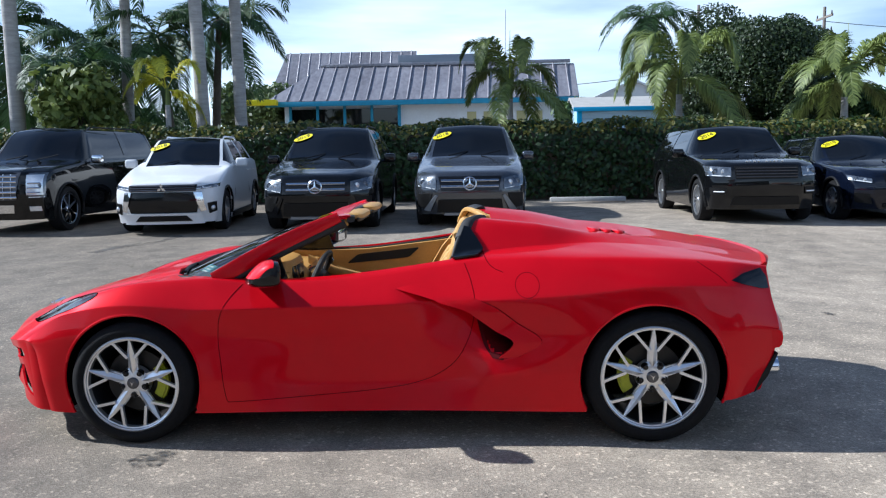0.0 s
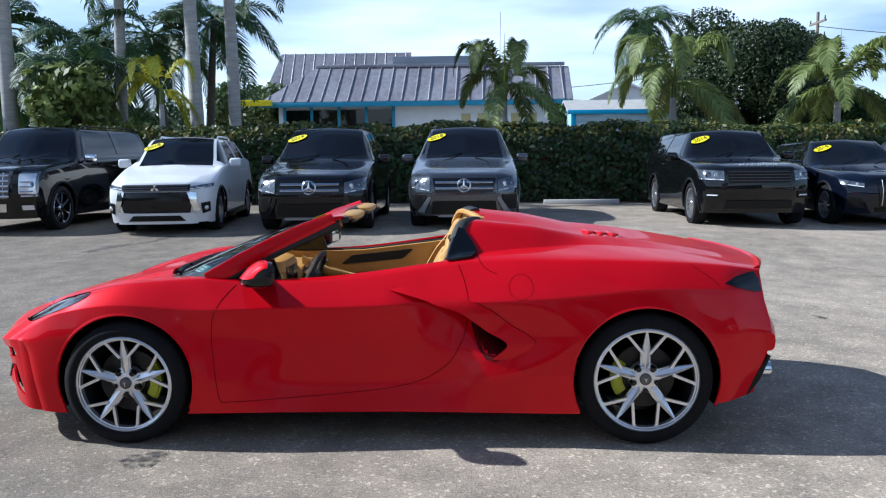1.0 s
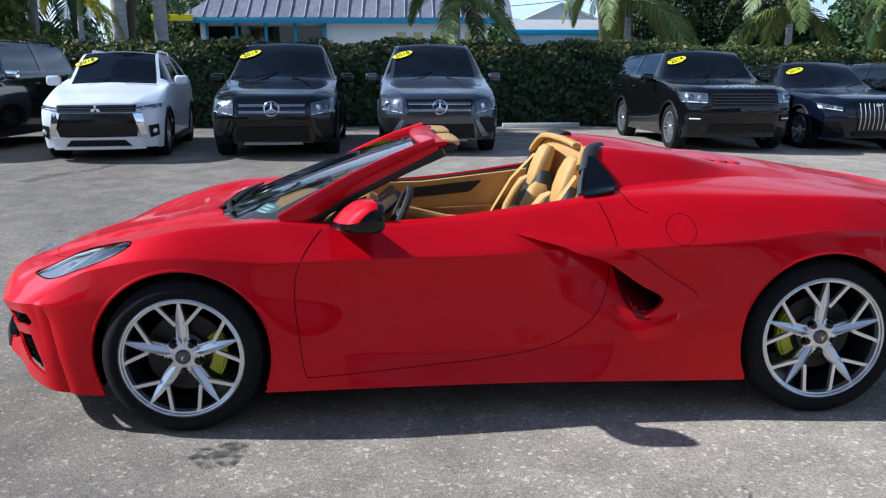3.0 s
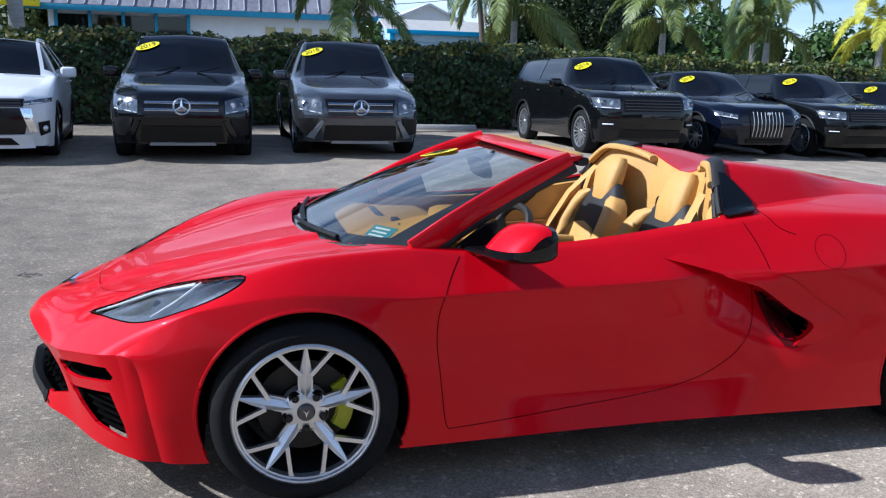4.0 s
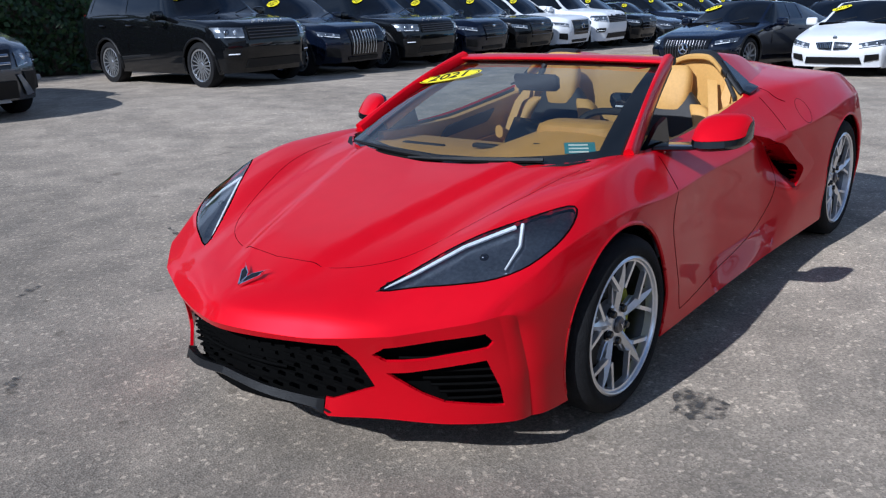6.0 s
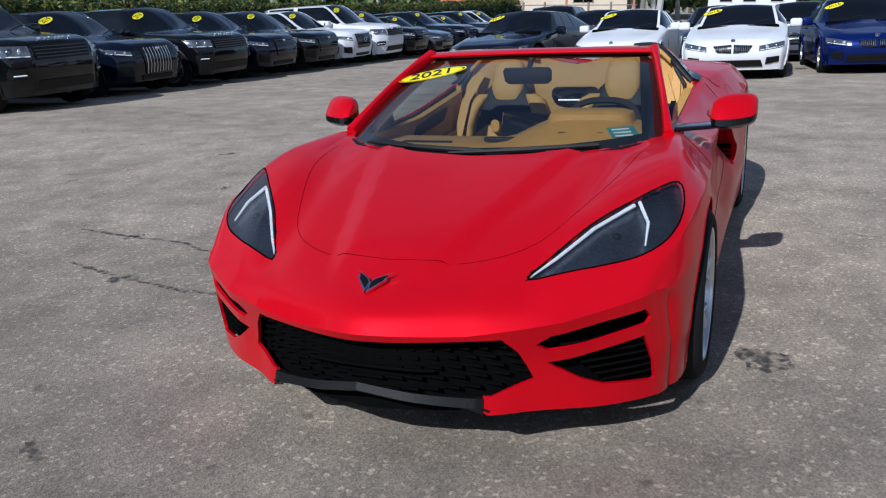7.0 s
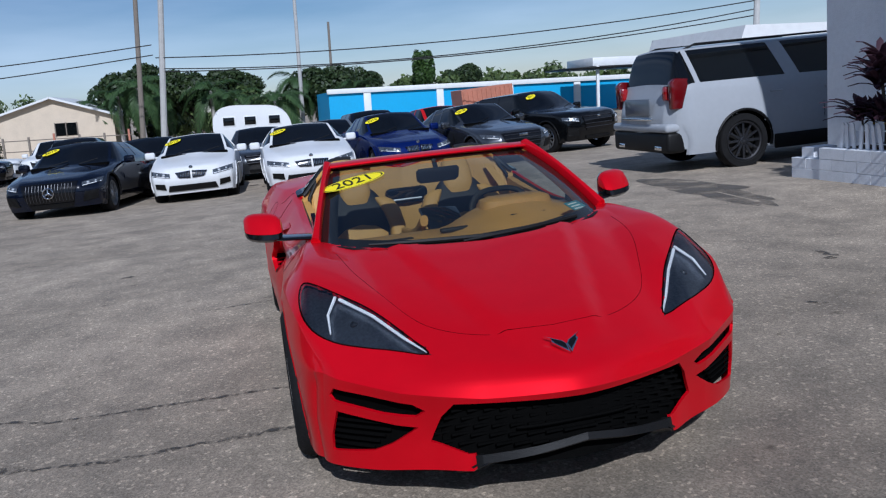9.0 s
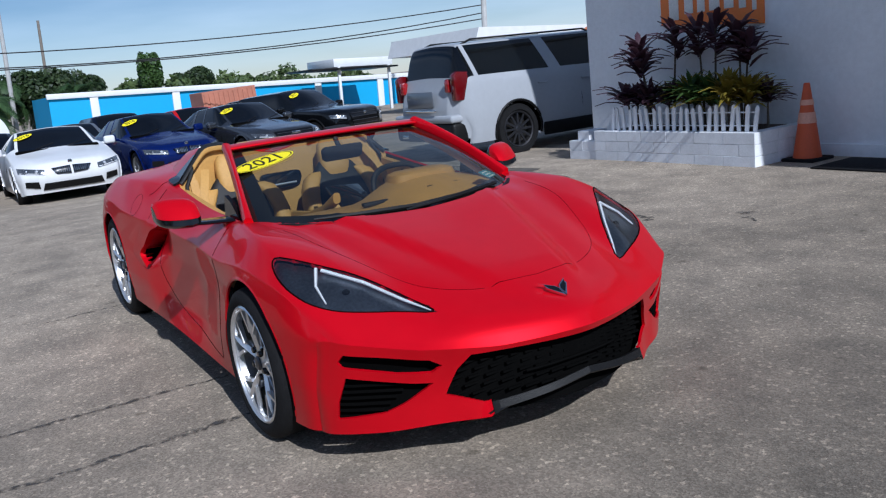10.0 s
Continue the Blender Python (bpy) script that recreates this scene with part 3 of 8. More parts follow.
def parked_car(name, label, category, m, body, L=4.9, W=1.95, H=1.75, clearance=0.24, hood=1.02, cowl=1.15, belt=1.12,
               xw=1.45, xt=2.25, xr=None, xe=None, tail=1.15, wheel=0.375, rim=0.25, front_axle=0.92, rear_axle=None,
               spokes=10, rim_mat="rim_silver", face="bars", soft=0.0, rails=False, sticker="", detail=2, group="", soft_top=False,
               emblem=True, lower=None, glass="dark_glass", wrap=False):
    """A whole parked car; its nose is at its origin and it reaches back along its own x."""
    xr = xr if xr is not None else L - 0.75
    xe = xe if xe is not None else L - 0.22
    rear_axle = rear_axle if rear_axle is not None else L - 0.95
    hw = W / 2
    top = thing(name, label, category, m, group)
    R = car_rails(L, hw, clearance, hood, cowl, H, belt, xw, xt, xr, xe, tail, soft)
    fine = {1: 56, 2: 96, 3: 190}[detail]
    marks = [0.36, 0.375, 0.47, 0.485, 0.58, 0.595, 0.70, 0.72, 0.735, 0.81]
    s = np.unique(np.round(np.concatenate([np.linspace(0, 1, fine), marks]), 4))
    curves = []
    for rail in R:
        k = np.array(rail)
        curves.append(np.stack([pchip(STATIONS, k[:, i], s) for i in range(3)], -1))
    sub = {1: 4, 2: 6, 3: 12}[detail]
    G = np.transpose(catmull(curves, sub, [.42, .42, .42, .28, .13, .36]), (1, 0, 2))
    sm, vm = 0.5 * (s[:-1] + s[1:]), np.arange(G.shape[1] - 1) / sub
    S2, V2 = np.meshgrid(sm, vm, indexing="ij")
    wind = (S2 > 0.366) & (S2 < 0.474) & (V2 > 4.0)
    back = (S2 > 0.735) & (S2 < 0.812) & (V2 > 4.2)
    band = (V2 > 3.12) & (V2 < 3.86)
    front_win = band & (S2 > 0.39) & (S2 < 0.58)
    rear_win = band & (S2 > 0.595) & (S2 < 0.705)
    last_win = band & (S2 > 0.72) & (S2 < 0.80)
    if soft_top:
        last_win = last_win & False
    if wrap:
        # the dark glass runs round the rear corner in one band
        back = (S2 > 0.735) & (S2 < 0.812) & (V2 > 3.12)
        last_win = band & (S2 > 0.72) & (S2 < 0.735)
    roof = (S2 > 0.485) & (S2 < 0.735) & (V2 > 4.0)
    P, Q = G.copy(), G[..., [0, 2]].copy()
    side_cells = V2 < 3.05
    hole = np.zeros_like(wind)
    for ax in (front_axle, rear_axle):
        ring = [(ax + (wheel + 0.055) * math.cos(a), wheel + (wheel + 0.055) * math.sin(a)) for a in np.linspace(0, 2 * math.pi, 40, endpoint=False)]
        sub_n = int(3.0 * sub)
        snap_to(P[:, :sub_n], Q[:, :sub_n], ring)
        cq = 0.25 * (Q[:-1, :-1] + Q[1:, :-1] + Q[:-1, 1:] + Q[1:, 1:])
        hole |= inside(ring, cq) & side_cells
    allglass = wind | back | front_win | rear_win | last_win
    v, f = mirrored(*cells_mesh(P, ~hole & ~allglass & ~roof))
    thick(welded(mesh_object("body", v, f, M[body], top)), 0.025)
    v, f = mirrored(*cells_mesh(P, roof & ~hole))
    thick(welded(mesh_object("roof", v, f, M["trim"] if soft_top else M[body], top)), 0.02)
    for nm, reg in (("windshield", wind), ("rear_window", back)):
        v, f = mirrored(*cells_mesh(P, reg))
        v = v - np.array([0, 0, 0.006])
        welded(mesh_object(nm, v, f, M["screen_glass"] if glass == "dark_glass" else M[glass], top, "dark tinted glass"))
    for reg in (front_win, rear_win, last_win):
        if not reg.any():
            continue
        v, f = cells_mesh(P, reg)
        for sg in (1, -1):
            mesh_object("side_window", v * np.array([1, sg, 1]) - np.array([0, 0.008 * sg, 0]), f if sg > 0 else f[:, ::-1], M[glass], top)
    # underbody closes the car from below
    bm = bmesh.new()
    box(bm, (L / 2, 0, clearance + 0.16), (L - 0.7, W * 0.86, 0.28), bevel=0.04)
    box(bm, (L / 2 + 0.2, 0, clearance + 0.55), (L - 2.2, W * 0.8, 0.5), bevel=0.04)
    part("underbody", bm, M["liner"], top)
    for ax in (front_axle, rear_axle):
        for sg in (1, -1):
            parked_wheel(top, ax, sg * (hw - 0.14), wheel, rim, spokes, M[rim_mat], sg)
    # nose details follow the front face
    fs = s < 0.26
    Fg = G[fs][:, 2 * sub:]
    flat = Fg.reshape(-1, 3)

    def face_x(y, z):
        y = abs(y)
        d = (flat[:, 1] - y) ** 2 + (flat[:, 2] - z) ** 2
        w = 1 / (d + 1e-4) ** 2
        near = np.argsort(d)[:9]
        return float((flat[near, 0] * w[near]).sum() / w[near].sum())

    def plate_on(nm, quad, mat, out=0.012, n=6, k=5, parent=top, label=""):
        """A shaped panel on the nose: quad of (y, z), following the face."""
        (a, b, c, d) = [np.array(q) for q in quad]
        grid = np.zeros((n + 1, k + 1, 3))
        for i in range(n + 1):
            for j in range(k + 1):
                u, w = i / n, j / k
                y, z = (a * (1 - u) + b * u) * (1 - w) + (d * (1 - u) + c * u) * w
                grid[i, j] = (face_x(y, z) - out, y, z)
        v, f = cells_mesh(grid, np.ones((n, k), bool))
        ob = thick(mesh_object(nm, v, f, mat, parent, label), 0.012, 0.0)
        return ob

    zh, zc = hood, clearance
    g0, g1 = zc + 0.36 * (zh - zc), zh - 0.07
    lm = zc + 0.62 * (zh - zc)

    def lamps(y0, y1, z0, z1, drop=0.03, slant=0.0):
        """A pair of shaped headlights; slant narrows the inner end and lifts the outer one."""
        for sg in (1, -1):
            lp = plate_on("headlight", [(sg * y0, z0 + slant * 0.3), (sg * y1, z0 + drop + slant), (sg * y1, z1 + drop + slant * 0.2), (sg * y0, z1 - slant * 0.8)], M["lamp_silver"], 0.012, 8, 5)
            for t in (0.3, 0.68):
                yy = sg * (y0 + (y1 - y0) * t)
                zz = z0 + (z1 - z0) * 0.5 + drop * t + slant * (0.25 * t)
                bm = bmesh.new()
                rr = min(0.045, 0.34 * (z1 - z0 - slant * 0.6))
                spin_profile(bm, [(0.001, -0.02), (rr * 0.7, -0.014), (rr * 0.9, 0.0), (rr, -0.016), (rr * 1.12, 0.0)], 14, axis="x", center=(face_x(yy, zz) - 0.012, yy, zz))
                part("lamp_optic", bm, M["lamp_white"] if t < 0.5 else M["lamp_inner"], lp)
            bm = bmesh.new()
            tube(bm, [(face_x(sg * (y0 + (y1 - y0) * t), z0 + drop * t + 0.012 + slant * (0.3 + 0.7 * t)) - 0.020, sg * (y0 + (y1 - y0) * t), z0 + drop * t + 0.012 + slant * (0.3 + 0.7 * t)) for t in (0.05, 0.35, 0.7, 0.95)], 0.008, 5)
            part("light_strip", bm, M["drl"], lp)

    def bars(y, z0, z1, n, mat, r=0.012, parent=top, vertical=False):
        for i in range(n):
            t = (i + 0.5) / n
            bm = bmesh.new()
            if vertical:
                yy = -y + 2 * y * t
                tube(bm, [(face_x(yy, zz) - 0.03, yy, zz) for zz in np.linspace(z0, z1, 4)], r, 6)
            else:
                zz = z0 + (z1 - z0) * t
                tube(bm, [(face_x(yy, zz) - 0.028, yy, zz) for yy in np.linspace(-y, y, 7)], r, 6)
            part("grille_bar", bm, mat, parent)

    def ring_emblem(r, z, mat=M["chrome"], star=True):
        x = face_x(0, z) - 0.05
        bm = bmesh.new()
        spin_profile(bm, [(r, 0), (r + 0.012, -0.012), (r + 0.024, 0), (r + 0.012, 0.012)], 24, closed=True, axis="x", center=(x, 0, z))
        if star:
            for k in range(3):
                a = math.pi / 2 + k * 2 * math.pi / 3
                tube(bm, [(x, 0, z), (x, r * math.cos(a), z + r * math.sin(a))], [0.02, 0.004], 6)
        part("emblem", bm, mat, top)

    w = hw
    if face == "gls":
        gr = plate_on("grille", [(-0.50 * w, g0 + 0.15), (0.50 * w, g0 + 0.15), (0.55 * w, g1 - 0.03), (-0.55 * w, g1 - 0.03)], M["gloss_black"], 0.015, 10)
        for zb in (0.30, 0.72):        # two double-lined bars
            zb = g0 + 0.15 + zb * (g1 - g0 - 0.18)
            bars(0.50 * w, zb - 0.018, zb + 0.018, 2, M["chrome"], 0.008, gr)
        ring_emblem(0.095, 0.5 * (g0 + 0.12 + g1))
        lamps(0.59 * w, 0.93 * w, g0 + 0.15, g1 - 0.03, 0.02, 0.05)
        plate_on("lower_grille", [(-0.58 * w, zc + 0.05), (0.58 * w, zc + 0.05), (0.55 * w, zc + 0.27), (-0.55 * w, zc + 0.27)], M["trim"], 0.012, 10)
        plate_on("skid_plate", [(-0.46 * w, zc + 0.0), (0.46 * w, zc + 0.0), (0.44 * w, zc + 0.045), (-0.44 * w, zc + 0.045)], M["silver_paint"], 0.03, 10)
        for sg in (1, -1):
            plate_on("intake", [(sg * 0.74 * w, zc + 0.12), (sg * 0.92 * w, zc + 0.14), (sg * 0.93 * w, zc + 0.37), (sg * 0.66 * w, zc + 0.38)], M["trim"], 0.012)
            plate_on("bumper_fin", [(sg * 0.70 * w, zc + 0.07), (sg * 0.82 * w, zc + 0.09), (sg * 0.61 * w, zc + 0.35), (sg * 0.56 * w, zc + 0.34)], M["silver_paint"] if body == "grey_paint" else M["gloss_black"], 0.03)
    elif face == "rover":
        gr = plate_on("grille", [(-0.52 * w, lm + 0.03), (0.52 * w, lm + 0.03), (0.54 * w, g1 - 0.0), (-0.54 * w, g1 - 0.0)], M["trim"], 0.014, 10)
        bars(0.52 * w, lm + 0.04, g1 - 0.01, 4, M["dark_alloy"], 0.009, gr)
        lamps(0.60 * w, 0.95 * w, lm + 0.06, g1 - 0.01, 0.005, 0.015)
        plate_on("lower_grille", [(-0.60 * w, zc + 0.10), (0.60 * w, zc + 0.10), (0.56 * w, zc + 0.24), (-0.56 * w, zc + 0.24)], M["trim"], 0.012, 10)
        for sg in (1, -1):
            fl = plate_on("intake", [(sg * 0.68 * w, zc + 0.28), (sg * 0.90 * w, zc + 0.28), (sg * 0.91 * w, zc + 0.40), (sg * 0.66 * w, zc + 0.40)], M["trim"], 0.012)
            bm = bmesh.new()
            tube(bm, [(face_x(sg * y, zc + 0.33) - 0.025, sg * y, zc + 0.33) for y in (0.70 * w, 0.78 * w, 0.86 * w)], 0.012, 6)
            part("fog_lamp", bm, M["drl"], fl)
        for i, y in enumerate(np.linspace(-0.3, 0.3, 10)):
            if i in (5,):
                continue
            bm = bmesh.new()
            box(bm, (face_x(y, zh - 0.02) + 0.04, y, zh + 0.012), (0.02, 0.035, 0.03), bevel=0.004)
            part("hood_letter_bar", bm, M["alloy"], top)
    elif face == "outlander":
        gr = plate_on("grille", [(-0.60 * w, lm + 0.10), (0.60 * w, lm + 0.10), (0.62 * w, g1), (-0.62 * w, g1)], M["trim"], 0.012, 10)
        bars(0.58 * w, lm + 0.10, g1, 3, M["dark_alloy"], 0.014, gr)
        lamps(0.60 * w, 0.95 * w, lm + 0.11, g1 - 0.01, 0.015, 0.03)
        plate_on("black_mask", [(-0.60 * w, zc + 0.19), (0.60 * w, zc + 0.19), (0.70 * w, lm + 0.085), (-0.70 * w, lm + 0.085)], M["gloss_black"], 0.012, 10)
        plate_on("skid_plate", [(-0.72 * w, zc + 0.0), (0.72 * w, zc + 0.0), (0.70 * w, zc + 0.18), (-0.70 * w, zc + 0.18)], M["white_paint"], 0.05, 10)
        plate_on("lower_grille", [(-0.52 * w, zc + 0.05), (0.52 * w, zc + 0.05), (0.42 * w, zc + 0.14), (-0.42 * w, zc + 0.14)], M["trim"], 0.062, 10)
        for sg in (1, -1):
            plate_on("chrome_wing", [(sg * 0.67 * w, zc + 0.20), (sg * 0.76 * w, zc + 0.22), (sg * 0.70 * w, lm + 0.08), (sg * 0.56 * w, lm + 0.085)], M["chrome"], 0.035)
            pl = plate_on("intake", [(sg * 0.80 * w, zc + 0.16), (sg * 0.92 * w, zc + 0.2), (sg * 0.92 * w, zc + 0.36), (sg * 0.78 * w, zc + 0.34)], M["trim"], 0.014)
            bm = bmesh.new()
            yy, zz = sg * 0.86 * w, zc + 0.26
            bmesh.ops.create_uvsphere(bm, u_segments=12, v_segments=8, radius=0.045, matrix=Matrix.Translation((face_x(yy, zz) - 0.0, yy, zz)))
            part("fog_lamp", bm, M["lamp_white"], pl)
        bm = bmesh.new()
        zz = 0.5 * (lm + 0.10 + g1)
        for k in range(3):
            a = math.pi / 2 + k * 2 * math.pi / 3
            d = np.array([math.cos(a), math.sin(a)])
            n2 = np.array([-d[1], d[0]])
            slab(bm, [(0.0, zz), tuple(0.04 * d + 0.024 * n2 + (0, zz)), tuple(0.08 * d + (0, zz)), tuple(0.04 * d - 0.024 * n2 + (0, zz))], face_x(0, zz) - 0.06, face_x(0, zz) - 0.045, "x")
        part("emblem", bm, M["chrome"], top)
    elif face == "escalade":
        gr = plate_on("grille", [(-0.52 * w, g0 + 0.05), (0.52 * w, g0 + 0.05), (0.60 * w, g1 + 0.02), (-0.60 * w, g1 + 0.02)], M["dark_alloy"], 0.014, 10)
        bars(0.55 * w, g0 + 0.05, g1, 5, M["chrome"], 0.018, gr)
        bars(0.52 * w, g0 + 0.06, g1, 8, M["chrome"], 0.008, gr, True)
        lamps(0.70 * w, 0.92 * w, g0 + 0.08, g1 + 0.01, 0.0)
        for sg in (1, -1):
            hl = plate_on("lamp_block", [(sg * 0.69 * w, g0 + 0.13), (sg * 0.90 * w, g0 + 0.13), (sg * 0.90 * w, g1 - 0.02), (sg * 0.69 * w, g1 - 0.02)], M["lamp_white"], 0.03)
            for k in range(3):
                bm = bmesh.new()
                zz = g0 + 0.17 + 0.08 * k
                tube(bm, [(face_x(sg * y * w, zz) - 0.045, sg * y * w, zz) for y in (0.71, 0.8, 0.88)], 0.014, 6)
                part("lamp_bar", bm, M["chrome"], hl)
        plate_on("lower_grille", [(-0.45 * w, zc + 0.14), (0.45 * w, zc + 0.14), (0.48 * w, zc + 0.28), (-0.48 * w, zc + 0.28)], M["chrome"], 0.012, 10)
        for sg in (1, -1):
            plate_on("fog_lamp", [(sg * 0.70 * w, zc + 0.17), (sg * 0.86 * w, zc + 0.17), (sg * 0.86 * w, zc + 0.25), (sg * 0.70 * w, zc + 0.25)], M["lamp_white"], 0.014)
    elif face == "bmw":
        for sg in (1, -1):
            kd = plate_on("kidney_grille", [(sg * 0.02 * w, lm - 0.035), (sg * 0.28 * w, lm - 0.02), (sg * 0.36 * w, lm + 0.09), (sg * 0.02 * w, lm + 0.11)], M["gloss_black"], 0.022)
            for t in np.linspace(0.05, 0.31, 8):
                bm = bmesh.new()
                tube(bm, [(face_x(sg * t * w, zz) - 0.032, sg * t * w, zz) for zz in (lm, lm + 0.05, lm + 0.10)], 0.005, 5)
                part("grille_bar", bm, M["chrome"], kd)
            plate_on("intake", [(sg * 0.60 * w, zc + 0.12), (sg * 0.84 * w, zc + 0.16), (sg * 0.84 * w, zc + 0.26), (sg * 0.62 * w, zc + 0.24)], M["trim"], 0.012)
        lamps(0.48 * w, 0.92 * w, lm - 0.02, lm + 0.11, 0.03, 0.04)
        plate_on("lower_grille", [(-0.56 * w, zc + 0.08), (0.56 * w, zc + 0.08), (0.52 * w, zc + 0.20), (-0.52 * w, zc + 0.20)], M["trim"], 0.014, 10)
        bm = bmesh.new()
        spin_profile(bm, [(0.001, -0.012), (0.035, -0.01), (0.042, 0)], 16, axis="x", center=(face_x(0, zh - 0.05) - 0.01, 0, zh - 0.05))
        part("emblem", bm, M["chrome"], top)
    elif face in ("audi", "maserati", "amg", "jaguar", "plain", "infiniti"):
        wide = {"audi": 0.55, "maserati": 0.42, "amg": 0.55, "jaguar": 0.40, "plain": 0.52, "infiniti": 0.46}[face]
        gz0 = zc + (0.14 if face in ("audi", "amg", "maserati") else 0.26)
        gr = plate_on("grille", [(-wide * 0.8 * w, gz0), (wide * 0.8 * w, gz0), (wide * w, g1), (-wide * w, g1)], M["gloss_black"], 0.016, 10)
        if face in ("amg", "maserati"):
            bars(wide * 0.85 * w, gz0 + 0.03, g1 - 0.03, 15 if face == "amg" else 9, M["dark_alloy"] if face == "amg" else M["alloy"], 0.007, gr, True)
        else:
            bars(wide * 0.9 * w, gz0 + 0.02, g1, 4, M["dark_alloy"], 0.008, gr)
        if face == "amg":
            ring_emblem(0.085, 0.5 * (gz0 + g1))
        elif face == "infiniti":
            ring_emblem(0.05, 0.5 * (gz0 + g1) + 0.03, star=False)
            bars(wide * 0.95 * w, g1 - 0.02, g1 + 0.02, 1, M["chrome"], 0.012, gr)
        elif emblem:
            bm = bmesh.new()
            box(bm, (face_x(0, g1 - 0.06) - 0.03, 0, g1 - 0.06), (0.02, 0.22 if face == "audi" else 0.09, 0.05), bevel=0.008)
            part("emblem", bm, M["chrome"], top)
        lamps(0.62 * w, 0.93 * w, lm + 0.03, lm + 0.14, 0.03, 0.03)
        for sg in (1, -1):
            plate_on("intake", [(sg * 0.60 * w, zc + 0.12), (sg * 0.86 * w, zc + 0.16), (sg * 0.88 * w, zc + 0.32), (sg * 0.66 * w, zc + 0.30)], M["trim"], 0.012)
        plate_on("lower_grille", [(-0.40 * w, zc + 0.05), (0.40 * w, zc + 0.05), (0.42 * w, zc + 0.12), (-0.42 * w, zc + 0.12)], M["trim"], 0.014, 10)
    if lower:
        for sg in (1, -1):
            bm = bmesh.new()
            box(bm, ((front_axle + rear_axle) / 2, sg * (hw - 0.015), zc + 0.06), (rear_axle - front_axle - 2 * wheel - 0.2, 0.05, 0.22 if H > 1.9 else 0.10), bevel=0.015)
            part("sill_trim", bm, M[lower], top)
    for ax in (front_axle, rear_axle):
        for sg in (1, -1):
            bm = bmesh.new()
            arc = []
            for a in np.linspace(math.radians(-12), math.radians(192), 25):
                px, pz = ax + (wheel + 0.06) * math.cos(a), wheel + (wheel + 0.06) * math.sin(a)
                i = int(np.argmin(((G[:, :3 * sub + 1][..., [0, 2]] - np.array([px, pz])) ** 2).sum(-1)))
                arc.append((px, sg * float(G[:, :3 * sub + 1].reshape(-1, 3)[i, 1]), pz))
            tube(bm, arc, 0.022, 6)
            part("arch_trim", bm, M["trim"] if (lower or body in ("black_paint", "blackblue_paint")) else M[body], top)
    for sg in (1, -1):
        mr = new("mirror")
        mr.parent = top
        bm = bmesh.new()
        box(bm, (xw + 0.42, sg * (hw + 0.11), belt + 0.03), (0.13, 0.22, 0.16), bevel=0.045, seg=3)
        tube(bm, [(xw + 0.45, sg * (hw - 0.06), belt - 0.02), (xw + 0.43, sg * (hw + 0.05), belt - 0.02)], 0.025)
        part("mirror_shell", bm, M["chrome"] if face == "escalade" else M[body], mr)
        bm = bmesh.new()
        box(bm, (xw + 0.49, sg * (hw + 0.11), belt + 0.03), (0.012, 0.17, 0.11), bevel=0.005)
        part("mirror_glass", bm, M["dark_glass"], mr)
        for xx in (xt + 0.65, min(xt + 1.6, L - 1.2)):
            if detail >= 2 and not soft_top:
                bm = bmesh.new()
                tube(bm, [(xx, sg * (hw - 0.0), belt - 0.13), (xx + 0.1, sg * (hw + 0.025), belt - 0.13), (xx + 0.2, sg * (hw + 0.0), belt - 0.13)], 0.014, 6)
                part("door_handle", bm, M[body], top)
        if detail >= 2:
            for xx in (xw + 0.25, xt + 0.85):
                bm = bmesh.new()
                tube(bm, [(xx, sg * (0.97 * hw + 0.004), zc + 0.18), (xx, sg * (hw + 0.003), zc + 0.45), (xx + 0.03, sg * (0.96 * hw), belt - 0.06)], 0.004, 4)
                part("door_gap", bm, M["gap"], top)
        if rails:
            bm = bmesh.new()
            tube(bm, [(xt + 0.25, sg * 0.60 * hw, H - 0.05), (xt + 0.4, sg * 0.60 * hw, H + 0.01), (xr - 0.3, sg * 0.59 * hw, H), (xr - 0.1, sg * 0.59 * hw, H - 0.07)], 0.018, 6)
            part("roof_rail", bm, M["trim"] if rails is True else M[rails], top)
        # tail lamp
        bm = bmesh.new()
        box(bm, (L - 0.13, sg * 0.70 * hw, belt - 0.02), (0.12, 0.14, 0.22), bevel=0.04)
        part("tail_light", bm, M["tail_red"], top)
    for sg in (0.30, -0.30):
        bm = bmesh.new()
        tube(bm, [(xw - 0.06, sg + 0.1, cowl + 0.02), (xw + 0.06, sg - 0.25, cowl + 0.10)], 0.009, 5)
        part("wiper", bm, M["trim"], top)
    if sticker:
        i, j = int(np.argmin(np.abs(s - 0.433))), int(round(4.40 * sub))
        ex, ey = Vector(G[i, j + 1] - G[i, j - 1]).normalized(), Vector(G[i + 1, j] - G[i - 1, j])
        ez = ex.cross(ey).normalized()
        ey = ez.cross(ex)
        p = Vector(G[i, j]) + ez * 0.016
        sk = new("windshield_sticker")
        sk.parent = top
        sk.matrix_local = Matrix(((ex.x, ey.x, ez.x, p.x), (ex.y, ey.y, ez.y, p.y), (ex.z, ey.z, ez.z, p.z), (0, 0, 0, 1))) @ pose(0, 0, 0, 0, 0, 22)
        bm = bmesh.new()
        bmesh.ops.create_circle(bm, cap_ends=True, segments=28, radius=1, matrix=Matrix.Diagonal((0.185, 0.078, 1, 1)))
        part("sticker_film", bm, M["yellow"], sk)
        lettering("year", sticker, 0.13, pose(0, 0, 0.004), M["ink"], sk)
    return top


